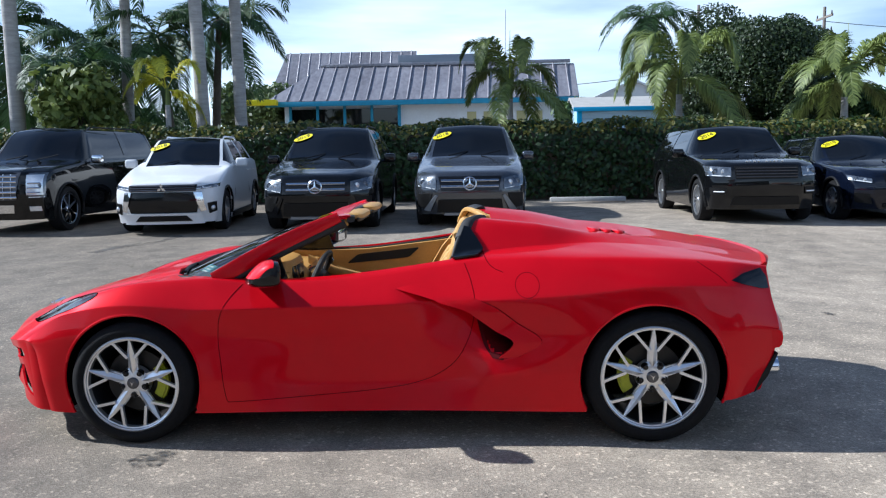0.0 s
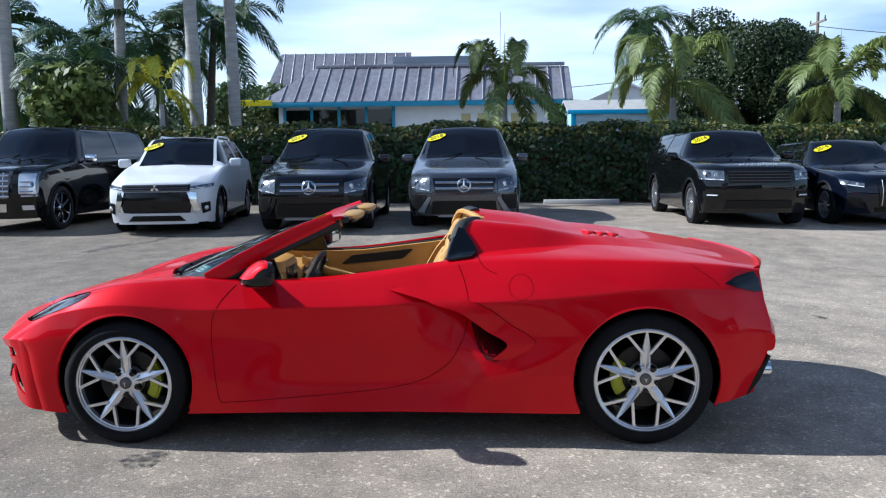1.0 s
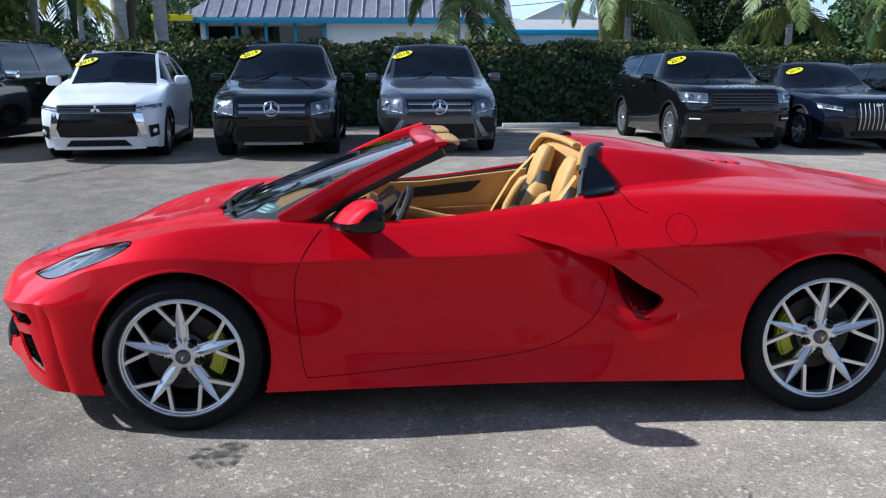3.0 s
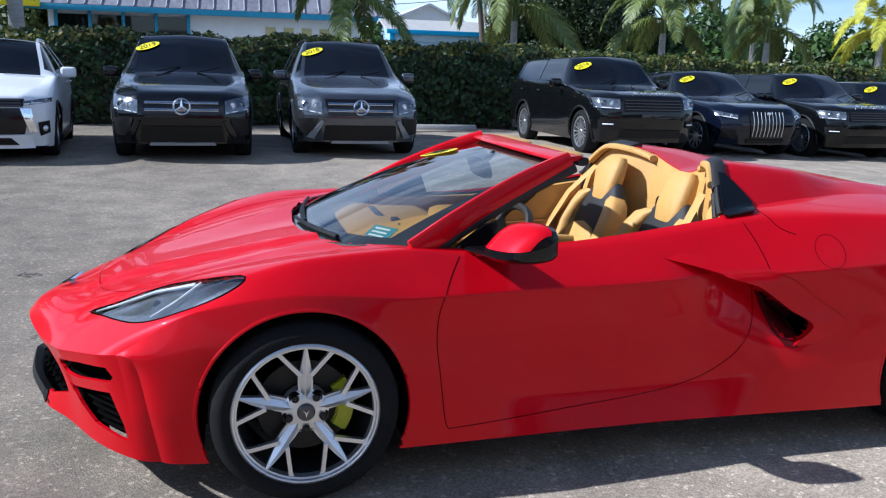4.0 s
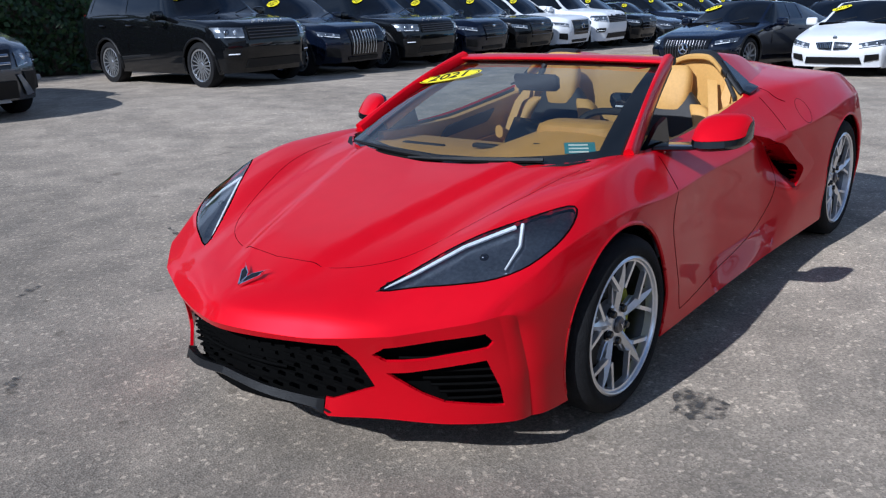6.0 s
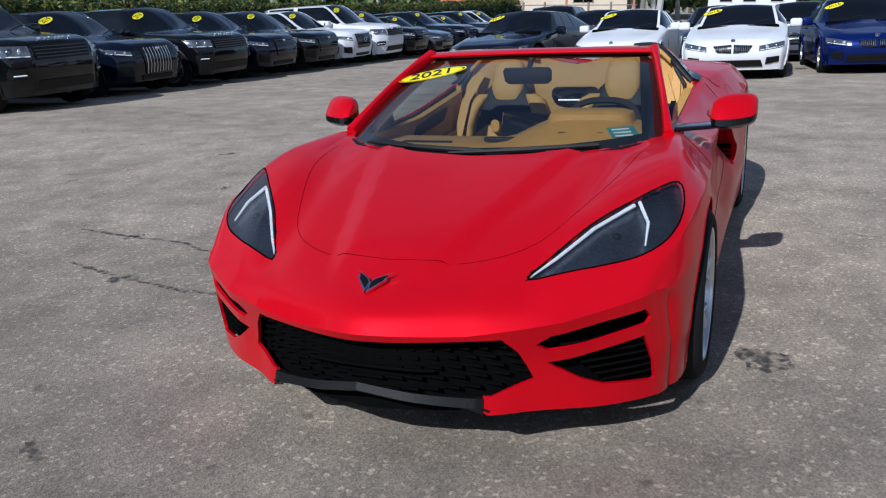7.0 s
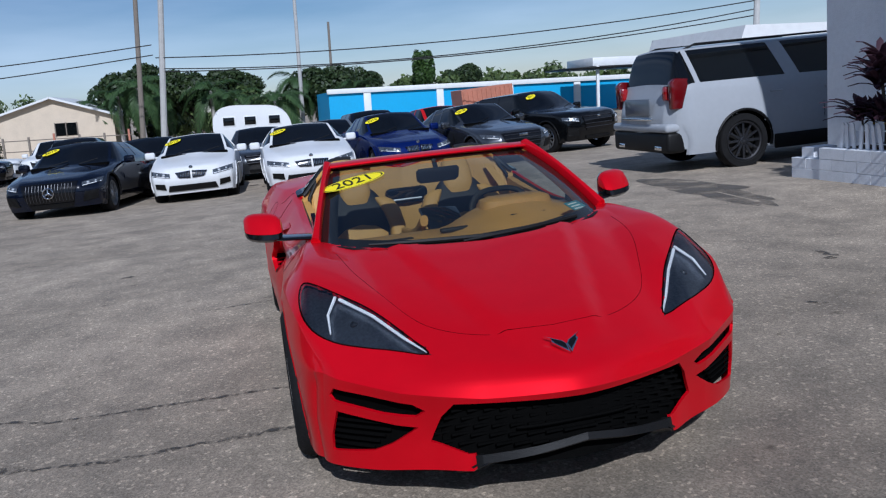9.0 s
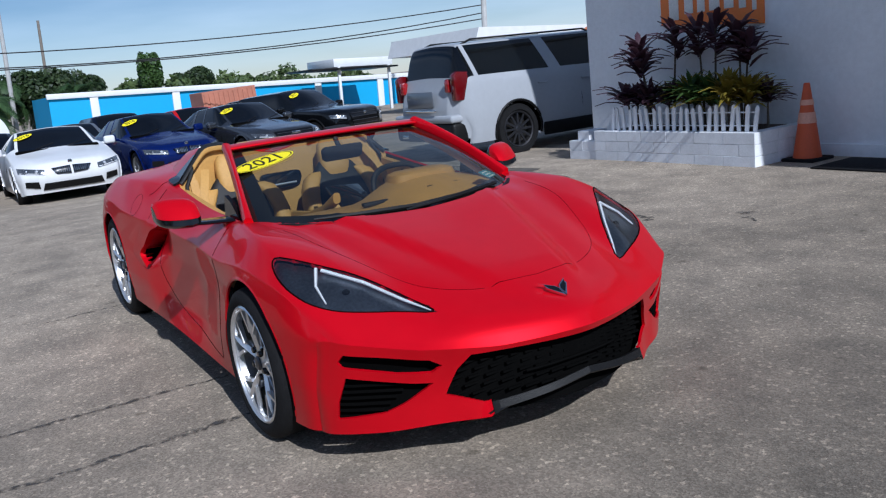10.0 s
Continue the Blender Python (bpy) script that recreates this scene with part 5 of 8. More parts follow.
def hero_wheel(parent, x, side, r, rim, width, front):
    w = new("wheel")
    w.parent = parent
    w.matrix_local = pose(x, side * (0.835 if front else 0.80), r, 0, 0, 0 if side > 0 else 180)
    h = width / 2
    bm = bmesh.new()
    spin_profile(bm, [(rim - .005, h - .02), (rim + .012, h - .004), (rim + .03, h), (r - .03, h - .006), (r - .008, h - .022), (r, h - .045), (r, 0), (r, -h + .04), (r - .02, -h + .01), (rim, -h)], 72, axis="y")
    part("tyre", bm, M["rubber"], w, "black low-profile tyre")
    out = h - .018
    bm = bmesh.new()
    spin_profile(bm, [(rim - .002, out - .004), (rim + .004, out + .006), (rim - .004, out + .012), (rim - .009, out + .009), (rim - .012, out + .000), (rim - .018, out - .002), (rim - .020, out - .03)], 72, axis="y")
    # five broad blades, each with a pair of thin arms that fork out to the rim
    for i in range(5):
        a = math.pi / 2 + 2 * math.pi * i / 5
        ca, sa = math.cos(a), math.sin(a)

        def rot(pts):
            return [(u * ca - v * sa, u * sa + v * ca) for u, v in pts]
        R = rim - .012
        rings = []
        for u, half, ridge, off in ((.045, .014, .016, -.034), (.095, .018, .022, -.026), (.145, .021, .024, -.017), (R * .80, .013, .015, -.007), (R, .004, .004, -.002)):
            rings.append([(u, -half, out + off - .022), (u, -half, out + off), (u, 0, out + off + ridge * .6), (u, half, out + off), (u, half, out + off - .022)])
        vs = [[bm.verts.new((u * ca - v * sa, y, u * sa + v * ca)) for u, v, y in ring] for ring in rings]
        for p, q in zip(vs, vs[1:]):
            for k in range(5):
                bm.faces.new((p[k], p[(k + 1) % 5], q[(k + 1) % 5], q[k]))
        slab(bm, rot([(.055, -.024), (.10, -.026), (.145, -.024), (.165, 0), (.145, .024), (.10, .026), (.055, .024)]), out - .050, out - .036, "y")
        for sg in (1, -1):
            p0, p1 = np.array((.138, sg * .018)), np.array((R * math.cos(sg * .40), R * math.sin(sg * .40)))
            d = (p1 - p0) / np.linalg.norm(p1 - p0)
            n2 = np.array((-d[1], d[0])) * .0072
            slab(bm, rot([tuple(p0 - n2), tuple(p1 - n2), tuple(p1 + n2), tuple(p0 + n2)]), out - .026, out - .006, "y")
            # short fillet web where the arm meets the rim
            p2 = np.array((R * math.cos(sg * .47), R * math.sin(sg * .47)))
            slab(bm, rot([tuple(p1 - d * .035 - n2 * .6), tuple(p2), tuple(p1 + n2 * .6)]) if sg > 0 else rot([tuple(p1 - d * .035 + n2 * .6), tuple(p1 - n2 * .6), tuple(p2)]), out - .022, out - .008, "y")
    spin_profile(bm, [(.001, out - .022), (.040, out - .023), (.066, out - .027), (.080, out - .036), (.085, out - .080)], 40, axis="y")
    part("rim", bm, M["alloy"], w, "bright machined five-spoke star alloy", sharp=28)
    # the barrel's shade is put into its colour: dark alloy, not bright
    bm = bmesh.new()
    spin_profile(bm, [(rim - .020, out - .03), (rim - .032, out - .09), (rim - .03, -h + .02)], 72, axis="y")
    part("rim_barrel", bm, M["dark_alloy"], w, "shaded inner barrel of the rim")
    for i in range(5):
        a = math.pi / 2 + math.pi / 5 + 2 * math.pi * i / 5
        bm = bmesh.new()
        spin_profile(bm, [(.001, out - .012), (.011, out - .012), (.0145, out - .017), (.0145, out - .05)], 12, axis="y", center=(.062 * math.cos(a), 0, .062 * math.sin(a)))
        spin_profile(bm, [(.0145, out - .028), (.021, out - .027), (.023, out - .036)], 14, axis="y", center=(.062 * math.cos(a), 0, .062 * math.sin(a)))
        part("lug_nut", bm, M["gloss_black"], w)
    bm = bmesh.new()
    spin_profile(bm, [(.001, out - .008), (.026, out - .010), (.031, out - .016), (.032, out - .03)], 28, axis="y")
    part("hub_cap", bm, M["dark_alloy"], w)
    bm = bmesh.new()
    slab(bm, [(-.014, .014), (-.004, .002), (0, -.016), (.004, .002), (.014, .014), (.0, .003)], out - .008, out - .004, "y")
    part("hub_mark", bm, M["chrome"], w)
    bm = bmesh.new()
    spin_profile(bm, [(.08, out - .09), (.165, out - .09), (.168, out - .10), (.165, out - .115), (.08, out - .115)], 48, axis="y")
    spin_profile(bm, [(.001, out - .07), (.085, out - .075), (.09, out - .11)], 32, axis="y")
    part("brake_disc", bm, M["steel"], w, "dark steel brake disc")
    bm = bmesh.new()
    cen = 0.0 if front else math.pi
    ang = [cen + d for d in np.linspace(-.62, .62, 15)]
    if side < 0:
        ang = [math.pi - a for a in ang]
    for lo, hi, yo in ((.112, .172, -.072), (.118, .160, -.064)):
        outline = [(hi * math.cos(a), hi * math.sin(a)) for a in ang] + [(lo * math.cos(a), lo * math.sin(a)) for a in reversed(ang)]
        slab(bm, outline, out + yo - .03, out + yo, "y")
    part("brake_caliper", bm, M["caliper"], w, "yellow-green brake caliper")
    return w


def hero_car():
    car = thing("sports_car", "red mid-engine sports convertible with its roof down", "car")
    G, sub = hero_grid()
    P = G.copy()
    n, m = P.shape[:2]
    jD, jE, jF = 3 * sub, 4 * sub, 5 * sub
    side, plan = slice(0, jE + 2), slice(jE - 6, m)
    edge0 = G[0].copy()

    def round_corner(q, s=.055):
        """Rounds the upright corner where the front meets the side."""
        c = edge0[:2 * sub + 1]
        d = np.hypot(*[q[..., k] - np.interp(q[..., 2], c[:, 2], c[:, k]) for k in (0, 1)])
        e = np.exp(-d * d / (2 * s * s))
        far = s * math.sqrt(2 / math.pi) * e + d * (np.tanh(.7979 * (d / s + .0447 * (d / s) ** 3)) - 1)
        k = far * .68 * (1 - smooth01(.47, .60, q[..., 2]))
        return q + k[..., None] * np.array([.45, -.89, 0])
    P[:70] = round_corner(P[:70])
    Qs, Qp = P[..., [0, 2]].copy(), P[..., [0, 1]].copy()

    def cut(Q, sl, poly):
        """Fits the grid to an outline and tells which cells lie in it."""
        snap_to(P[:, sl], Q[:, sl], poly)
        Qs[:], Qp[:] = P[..., [0, 2]], P[..., [0, 1]]

    def cells(Q, sl, poly):
        c = 0.25 * (Q[:-1, :-1] + Q[1:, :-1] + Q[:-1, 1:] + Q[1:, 1:])
        k = inside(poly, c)
        keep = np.zeros_like(k)
        keep[:, sl] = k[:, sl]
        return keep
    arch_f, arch_r = circle(-WB, .332, .368), circle(WB, .350, .382)
    cut(Qs, side, arch_f), cut(Qs, side, arch_r), cut(Qs, slice(0, jE + 1), DOOR)
    cockpit = COCKPIT + [(x, -y) for x, y in reversed(COCKPIT[1:-1])]
    hood = HOOD + [(x, -y) for x, y in reversed(HOOD[1:-1])]
    cut(Qp, slice(jE - 2, m), HOOD), cut(Qp, plan, cockpit), cut(Qp, slice(jE - 16, m), LAMP)
    hole = cells(Qs, side, arch_f) | cells(Qs, side, arch_r) | cells(Qp, plan, cockpit)
    hole |= cells(Qs, side, MOUTH)
    P[:, :jE, 1] -= ramp_depth(P[:, :jE, 0], P[:, :jE, 2])
    lamp = cells(Qp, slice(jE - 16, m - 1), LAMP) & ~hole
    door = cells(Qs, slice(0, jE + 1), DOOR) & ~hole
    bonnet = cells(Qp, plan, hood) & ~hole & ~lamp
    xc = 0.25 * (P[:-1, :-1, 0] + P[1:, :-1, 0] + P[:-1, 1:, 0] + P[1:, 1:, 0])
    deck = np.zeros_like(hole)
    deck[:, jF + 1:] = True
    deck &= (xc > 0.4) & ~hole
    body = ~hole & ~lamp & ~door & ~bonnet & ~deck
    red = M["red"]
    for nm, reg, lab in (("body_shell", body, ""), ("hood", bonnet, "creased red hood"), ("tonneau_cover", deck, "red rear deck with twin humps")):
        v, f = mirrored(*cells_mesh(P, reg))
        thick(welded(mesh_object(nm, v, f, red, car, lab)), 0.012)
    v, f = cells_mesh(P, door)
    for sg in (1, -1):
        thick(welded(mesh_object("door", v * np.array([1, sg, 1]), f[:, ::-1] if sg > 0 else f, red, car)), 0.012)
    skin = Skin(G)

    def side_pt(x, z, sg, out=0.0):
        p, nn = skin.at(x, z, [0, 2], 0, jE + 3)
        return (p + nn * out) * np.array([1, sg, 1])

    def plan_pt(x, y, sg=1, out=0.0):
        p, nn = skin.at(x, abs(y), [0, 1], jD, m)
        return (p + nn * out) * np.array([1, sg, 1])

    def dense(pts, step=0.03, closed=True):
        out = []
        pts = list(pts)
        for a, b in zip(pts, (pts[1:] + pts[:1]) if closed else pts[1:]):
            k = max(1, int(math.dist(a, b) / step))
            out += [tuple(np.array(a) + (np.array(b) - np.array(a)) * i / k) for i in range(k)]
        return out + ([pts[0]] if closed else [pts[-1]])
    # shut lines
    for sg in (1, -1):
        bm = bmesh.new()
        tube(bm, [side_pt(x, z, sg, 0) - np.array([0, sg * float(ramp_depth(x, z)), 0]) for x, z in smooth_line(DOOR[:-3], 150)], .0016, 5)
        part("door_gap", bm, M["gap"], car)
        bm = bmesh.new()
        tube(bm, [side_pt(x, z, sg, -.0006) for x, z in circle(.722, .825, .061, 48) + [(.783, .825)]], .0014, 5)
        part("fuel_flap_gap", bm, M["gap"], car)
        bm = bmesh.new()
        tube(bm, [plan_pt(x, y, sg, -.0006) for x, y in smooth_line(HOOD[:7], 70)], .0014, 5)
        part("hood_gap", bm, M["gap"], car)
        bm = bmesh.new()
        tube(bm, [np.array(skin.at(x, z, [0, 2], jE - 6, jF + 8)[0]) * np.array([1, sg, 1]) for x, z in smooth_line([(.495, .975), (.512, .945), (.535, .915), (.565, .897), (.60, .885)], 14)], .0018, 5)
        part("deck_gap", bm, M["gap"], car)
        bm = bmesh.new()
        tube(bm, [side_pt(x, z, sg, -.0008) for x, z in dense([(1.60, .93), (1.70, .86), (1.76, .80)], .03, False)], .002, 5)
        part("bumper_gap", bm, M["gap"], car)
        bm = bmesh.new()
        tube(bm, [side_pt(x, z, sg, 0) for x, z in smooth_line(BLADE_TOP, 60)], .0014, 5)
        part("blade_gap", bm, M["gap"], car)
        # dark mouth at the back of the ramp
        lf, rt = smooth_line([(.540, .448), (.495, .515), (.455, .655)], 19), smooth_line([(.600, .440), (.665, .478), (.715, .530)], 19)
        gq = np.array([[side_pt(a[0] + (b[0] - a[0]) * t, a[1] + (b[1] - a[1]) * t, sg) - np.array([0, sg * (float(ramp_depth(a[0] + (b[0] - a[0]) * t, a[1] + (b[1] - a[1]) * t, True)) + (-.003 if t < .14 or r < 4 else .004)), 0]) for t in np.linspace(0, 1, 30)] for r, (a, b) in enumerate(zip(lf, rt))])
        v, f = cells_mesh(gq, np.ones((18, 29), bool))
        mesh_object("scoop_mouth", v, f if sg < 0 else f[:, ::-1], M["inlet"], car, "dark air inlet")
        # black quarter window set flush in the buttress
        lf, rt = smooth_line([(.338, .938), (.365, 1.02), (.393, 1.095)], 13), smooth_line([(.470, .955), (.497, .978), (.480, 1.01), (.425, 1.088)], 13)
        gq = np.array([[skin.at(a[0] + (b[0] - a[0]) * t, a[1] + (b[1] - a[1]) * t, [0, 2], jE - 1, 6 * sub + 4) for t in np.linspace(0, 1, 9)] for a, b in zip(lf, rt)])
        gq = (gq[:, :, 0] + gq[:, :, 1] * .005) * np.array([1, sg, 1])
        v, f = cells_mesh(gq, np.ones((12, 8), bool))
        bm = bmesh.new()
        tube(bm, [skin.at(x, z, [0, 2], jE - 1, 6 * sub + 4)[0] * np.array([1, sg, 1]) + np.array([-.006, -sg * .004, 0]) for x, z in smooth_line([(.340, .948), (.356, 1.0), (.378, 1.055), (.395, 1.105)], 12)], .011, 8)
        part("quarter_seal", bm, M["cabin_black"], car)
        thick(mesh_object("quarter_window", v, f if sg < 0 else f[:, ::-1], M["screen_glass"], car, "glossy black quarter window"), .012)
    # small louvres on the rear deck
    for sg in (1, -1):
        for k in range(3):
            bm = bmesh.new()
            c = Vector(plan_pt(1.20 + .075 * k, .16, sg, .004))
            stack(bm, [(0, 0, -.012, .034, .085), (0, 0, .003, .032, .080), (.004, 0, .009, .022, .066)], Matrix.Translation(c) @ pose(0, 0, 0, 0, 6, 8 * sg), 18, .8)
            part("deck_louvre", bm, red, car)
            bm = bmesh.new()
            stack(bm, [(.030, 0, -.006, .006, .060), (.030, 0, .004, .006, .058)], Matrix.Translation(c) @ pose(0, 0, 0, 0, 6, 8 * sg), 14, .7)
            part("louvre_slot", bm, M["gap"], car)
    # headlights
    v, f = cells_mesh(P, lamp)
    for sg in (1, -1):
        hl = new("headlight")
        hl.parent = car
        tagged(hl, "dark headlight with white light strips")
        sc = np.array([1, sg, 1])
        ff = f[:, ::-1] if sg > 0 else f
        mesh_object("lens", v * sc, ff, M["lens"], hl).visible_shadow = False
        mesh_object("housing", (v - np.array([0, .004, .022])) * sc, ff, M["lamp_inner"], hl)
        rim_pts = [np.array(plan_pt(x, y, sg, -.001)) for x, y in dense(LAMP, .03)]
        bm = bmesh.new()
        tube(bm, rim_pts, .0035, 5)
        part("lens_edge", bm, M["gap"], hl)
        for nm, line, r in (("light_strip", [(-2.085, .470), (-2.00, .53), (-1.86, .622), (-1.72, .728)], (.003, .006, .007, .0075)), ("light_strip", [(-1.70, .742), (-1.78, .785), (-1.87, .790)], (.007, .006, .003))):
            bm = bmesh.new()
            tube(bm, [np.array(plan_pt(x, y, sg, -.008)) for x, y in line], r, 6)
            part(nm, bm, M["drl"], hl)
        for x, y, r in ((-1.86, .70, .016),):
            bm = bmesh.new()
            bmesh.ops.create_uvsphere(bm, u_segments=16, v_segments=10, radius=r, matrix=Matrix.Translation(plan_pt(x, y, sg, -.024)))
            part("projector", bm, M["gloss_black"], hl)
    # front bumper: from the nose edge down to the lip
    top_edge = edge0[2 * sub:][::-1]            # middle line to the outer corner
    end_edge = edge0[:2 * sub + 1][::-1]        # corner down to the sill
    rows = len(end_edge)
    nt = 380
    seg = np.concatenate([[0], np.cumsum(np.linalg.norm(np.diff(top_edge, axis=0), axis=1))])
    u = np.linspace(0, seg[-1], nt)
    te = np.stack([np.interp(u, seg, top_edge[:, i]) for i in range(3)], -1)
    kx = np.array([(0, -2.400, .300), (.15, -2.382, .276), (.355, -2.306, .240), (.385, -2.290, .206), (.50, -2.20, .194), (.70, -2.07, .178), (.84, -1.94, .172), (.895, -1.86, .165)])
    hz = np.linspace(0, 1, 168)
    Fc = np.zeros((nt, len(hz), 3))
    yb = te[:, 1] / te[-1, 1] * .895
    lip = np.stack([np.interp(yb, kx[:, 0], pchip(kx[:, 0], kx[:, 1], kx[:, 0])), yb, np.interp(yb, kx[:, 0], kx[:, 2])], -1)
    lip[:, 0] = pchip(kx[:, 0], kx[:, 1], yb)
    el = np.stack([np.interp(hz * (rows - 1), np.arange(rows), end_edge[:, i]) for i in range(3)], -1)
    for j, t in enumerate(hz):
        line = te * (1 - t) + lip * t
        tuck = math.sin(math.pi * t) * .030
        mid = 1 - (te[:, 1] / te[-1, 1]) ** 3
        line[:, 0] += tuck * mid
        blend = smooth01(.80, 1.0, te[:, 1] / te[-1, 1])[:, None]
        Fc[:, j] = line * (1 - blend) + (el[j] + (line - line[-1])) * blend
    Fc = round_corner(Fc)
    Qf = Fc[..., [1, 2]].copy()
    GRILLE = [(-.43, .452), (0, .456), (.43, .452), (.47, .40), (.508, .300), (.395, .262), (.20, .292), (0, .322), (-.20, .292), (-.395, .262), (-.508, .300), (-.47, .40)]
    SLOT = [(.520, .422), (.565, .452), (.70, .478), (.815, .495), (.830, .462), (.818, .444), (.66, .408), (.555, .398)]
    INTAKE = [(.545, .354), (.62, .364), (.72, .384), (.812, .404), (.835, .30), (.838, .235), (.70, .255), (.64, .285)]
    fmask = np.zeros((nt - 1, len(hz) - 1), bool)
    for poly in (GRILLE, SLOT, INTAKE):
        snap_to(Fc, Qf, poly)
        Qf = Fc[..., [1, 2]].copy()
    cq = 0.25 * (Qf[:-1, :-1] + Qf[1:, :-1] + Qf[:-1, 1:] + Qf[1:, 1:])
    for poly in (GRILLE, SLOT, INTAKE):
        fmask |= inside(poly, cq)
    black = np.zeros_like(fmask)
    black |= (cq[..., 1] < np.interp(np.abs(cq[..., 0]), [0, .2, .395], [.325, .295, .262])) & (np.abs(cq[..., 0]) < .375) & ~fmask
    v, f = mirrored(*cells_mesh(Fc, ~fmask & ~black))
    thick(welded(mesh_object("front_bumper", v, f, red, car, "red front bumper with three black intakes")), 0.012)
    v, f = mirrored(*cells_mesh(Fc - np.array([0.006, 0, 0.004]), black))
    thick(welded(mesh_object("front_splitter", v, f, M["trim"], car)), 0.03)

    def front_pt(y, z, back=0.0):
        d = ((Fc[..., [1, 2]] - np.array([abs(y), z])) ** 2).sum(-1)
        i, j = np.unravel_index(np.argmin(d), d.shape)
        return np.array([Fc[i, j, 0] + back, y, z])
    gl = new("main_grille")
    gl.parent = car
    bm = bmesh.new()
    grid = np.array([[front_pt(y, z, .075) for z in (.20, .32, .50)] for y in np.linspace(-.64, .64, 19)])
    v, f = cells_mesh(grid, np.ones((18, 2), bool))
    thick(mesh_object("grille_back", v, f, M["liner"], gl), .01)
    for z in np.linspace(.285, .44, 6):
        bm = bmesh.new()
        hw2 = .40 + .1 * (1 - abs(z - .32) / .13)
        for y0, y1 in zip(np.linspace(-hw2, hw2, 17), np.linspace(-hw2, hw2, 17)[1:]):
            box(bm, ((front_pt(y0, z, .05) + front_pt(y1, z, .05)) / 2), (.012, (y1 - y0) * 1.02, .008))
        part("grille_slat", bm, M["liner"], gl)
    bm = bmesh.new()
    tube(bm, [front_pt(y, .352 - .06 * abs(y), .034) for y in np.linspace(-.22, .22, 13)], .006, 6)
    part("grille_lower_bar", bm, M["liner"], gl)
    bm = bmesh.new()
    tube(bm, [(float(np.interp(abs(y), kx[:, 0], kx[:, 1])) + .004, y, float(np.interp(abs(y), kx[:, 0], kx[:, 2])) - .004) for y in np.linspace(-.37, .37, 17)], .008, 6)
    part("splitter_lip", bm, M["gloss_black"], car)
    grid = np.array([[(xx + t * (.24 - .1 * abs(y)), y, zz - t * .10) for t in (0, .3, .65, 1.0)] for y, xx, zz in [(y, float(np.interp(abs(y), kx[:, 0], kx[:, 1])), float(np.interp(abs(y), kx[:, 0], kx[:, 2]))) for y in np.linspace(-.40, .40, 21)]])
    v, f = cells_mesh(grid, np.ones((20, 3), bool))
    thick(mesh_object("splitter_underside", v, f, M["trim"], car), .008)
    for sg in (1, -1):
        si = new("side_intake")
        si.parent = car
        for nm, poly, zs in (("intake_back", INTAKE, (.23, .33, .43)), ("slot_back", SLOT, (.385, .45, .505))):
            grid = np.array([[front_pt(y, z, .055) * np.array([1, sg, 1]) for z in zs] for y in np.linspace(.46, .84, 10)])
            v, f = cells_mesh(grid, np.ones((9, 2), bool))
            thick(mesh_object(nm, v, f, M["liner"], si), .008)
        for z in np.linspace(.26, .41, 7):
            bm = bmesh.new()
            y0, y1 = .58 + .12 * max(0, (.40 - z) / .15), .832
            tube(bm, [front_pt(y, z + .03 * (y - .7), .026) * np.array([1, sg, 1]) for y in np.linspace(y0, y1, 7)], .0055, 5)
            part("intake_slat", bm, M["liner"], si)
    # badge: crossed-flag shape as a plain wing
    bm = bmesh.new()
    bp, _ = skin.at(-2.262, 0.03, [0, 1], jD, m)
    ctr = Vector((-2.262, 0, bp[2] + .014))
    tilt = pose(0, 0, 0, 0, -26, 0)
    for sg in (1, -1):
        pl = [(.002, 0), (.020, .010 * sg), (.056, .066 * sg), (.040, .046 * sg), (.022, .050 * sg), (-.040, .003 * sg)]
        vs = [bm.verts.new(ctr + tilt @ Vector((a, b, .004))) for a, b in pl]
        vb = [bm.verts.new(ctr + tilt @ Vector((a, b, -.006))) for a, b in pl]
        bm.faces.new(vs), bm.faces.new(vb[::-1])
        for i in range(len(pl)):
            bm.faces.new((vs[i], vs[(i + 1) % len(pl)], vb[(i + 1) % len(pl)], vb[i]))
    bg = part("badge", bm, M["chrome"], car, "small chrome wing badge with dark faces")
    for sg in (1, -1):
        bm = bmesh.new()
        slab(bm, [(.004, .005 * sg), (.020, .016 * sg), (.040, .050 * sg), (.026, .042 * sg), (.016, .041 * sg), (-.024, .007 * sg)], .004, .0055)
        bm.transform(Matrix.Translation(ctr) @ tilt)
        part("badge_face", bm, M["gloss_black"], bg)
    # scoops behind the doors
    for sg in (1, -1):
        sc = np.array([1, sg, 1])
        # raised blade round the scoop
        up, lo = BLADE_TOP, BLADE_LOW
        lift_o = [0, .003, .005, .006, .006, .006, .005, .002]
        lift_i = [0, .007, .013, .016, .017, .016, .012, .003]

        def fine(line, val):
            t = np.linspace(0, len(line) - 1, 49)
            a = np.array(line)
            ix = np.arange(len(line))
            return list(zip(pchip(ix, a[:, 0], t), pchip(ix, a[:, 1], t), pchip(ix, val, t)))
        fo, fi = fine(up, lift_o), fine(lo, lift_i)
        rows_b = []
        for (x0, z0, l0), (x1, z1, l1) in zip(fo, fi):
            row = []
            for t in (0, .33, .66, 1.0):
                row.append(side_pt(x0 + (x1 - x0) * t, z0 + (z1 - z0) * t, 1, (l0 + (l1 - l0) * t) + .0015))
            row.append(side_pt(x1, z1, 1, .001) - np.array([0, min(.020, float(ramp_depth(x1, z1)) + .006), 0]))
            rows_b.append(row)
        grid = np.array(rows_b)
        v, f = cells_mesh(grid, np.ones((grid.shape[0] - 1, grid.shape[1] - 1), bool))
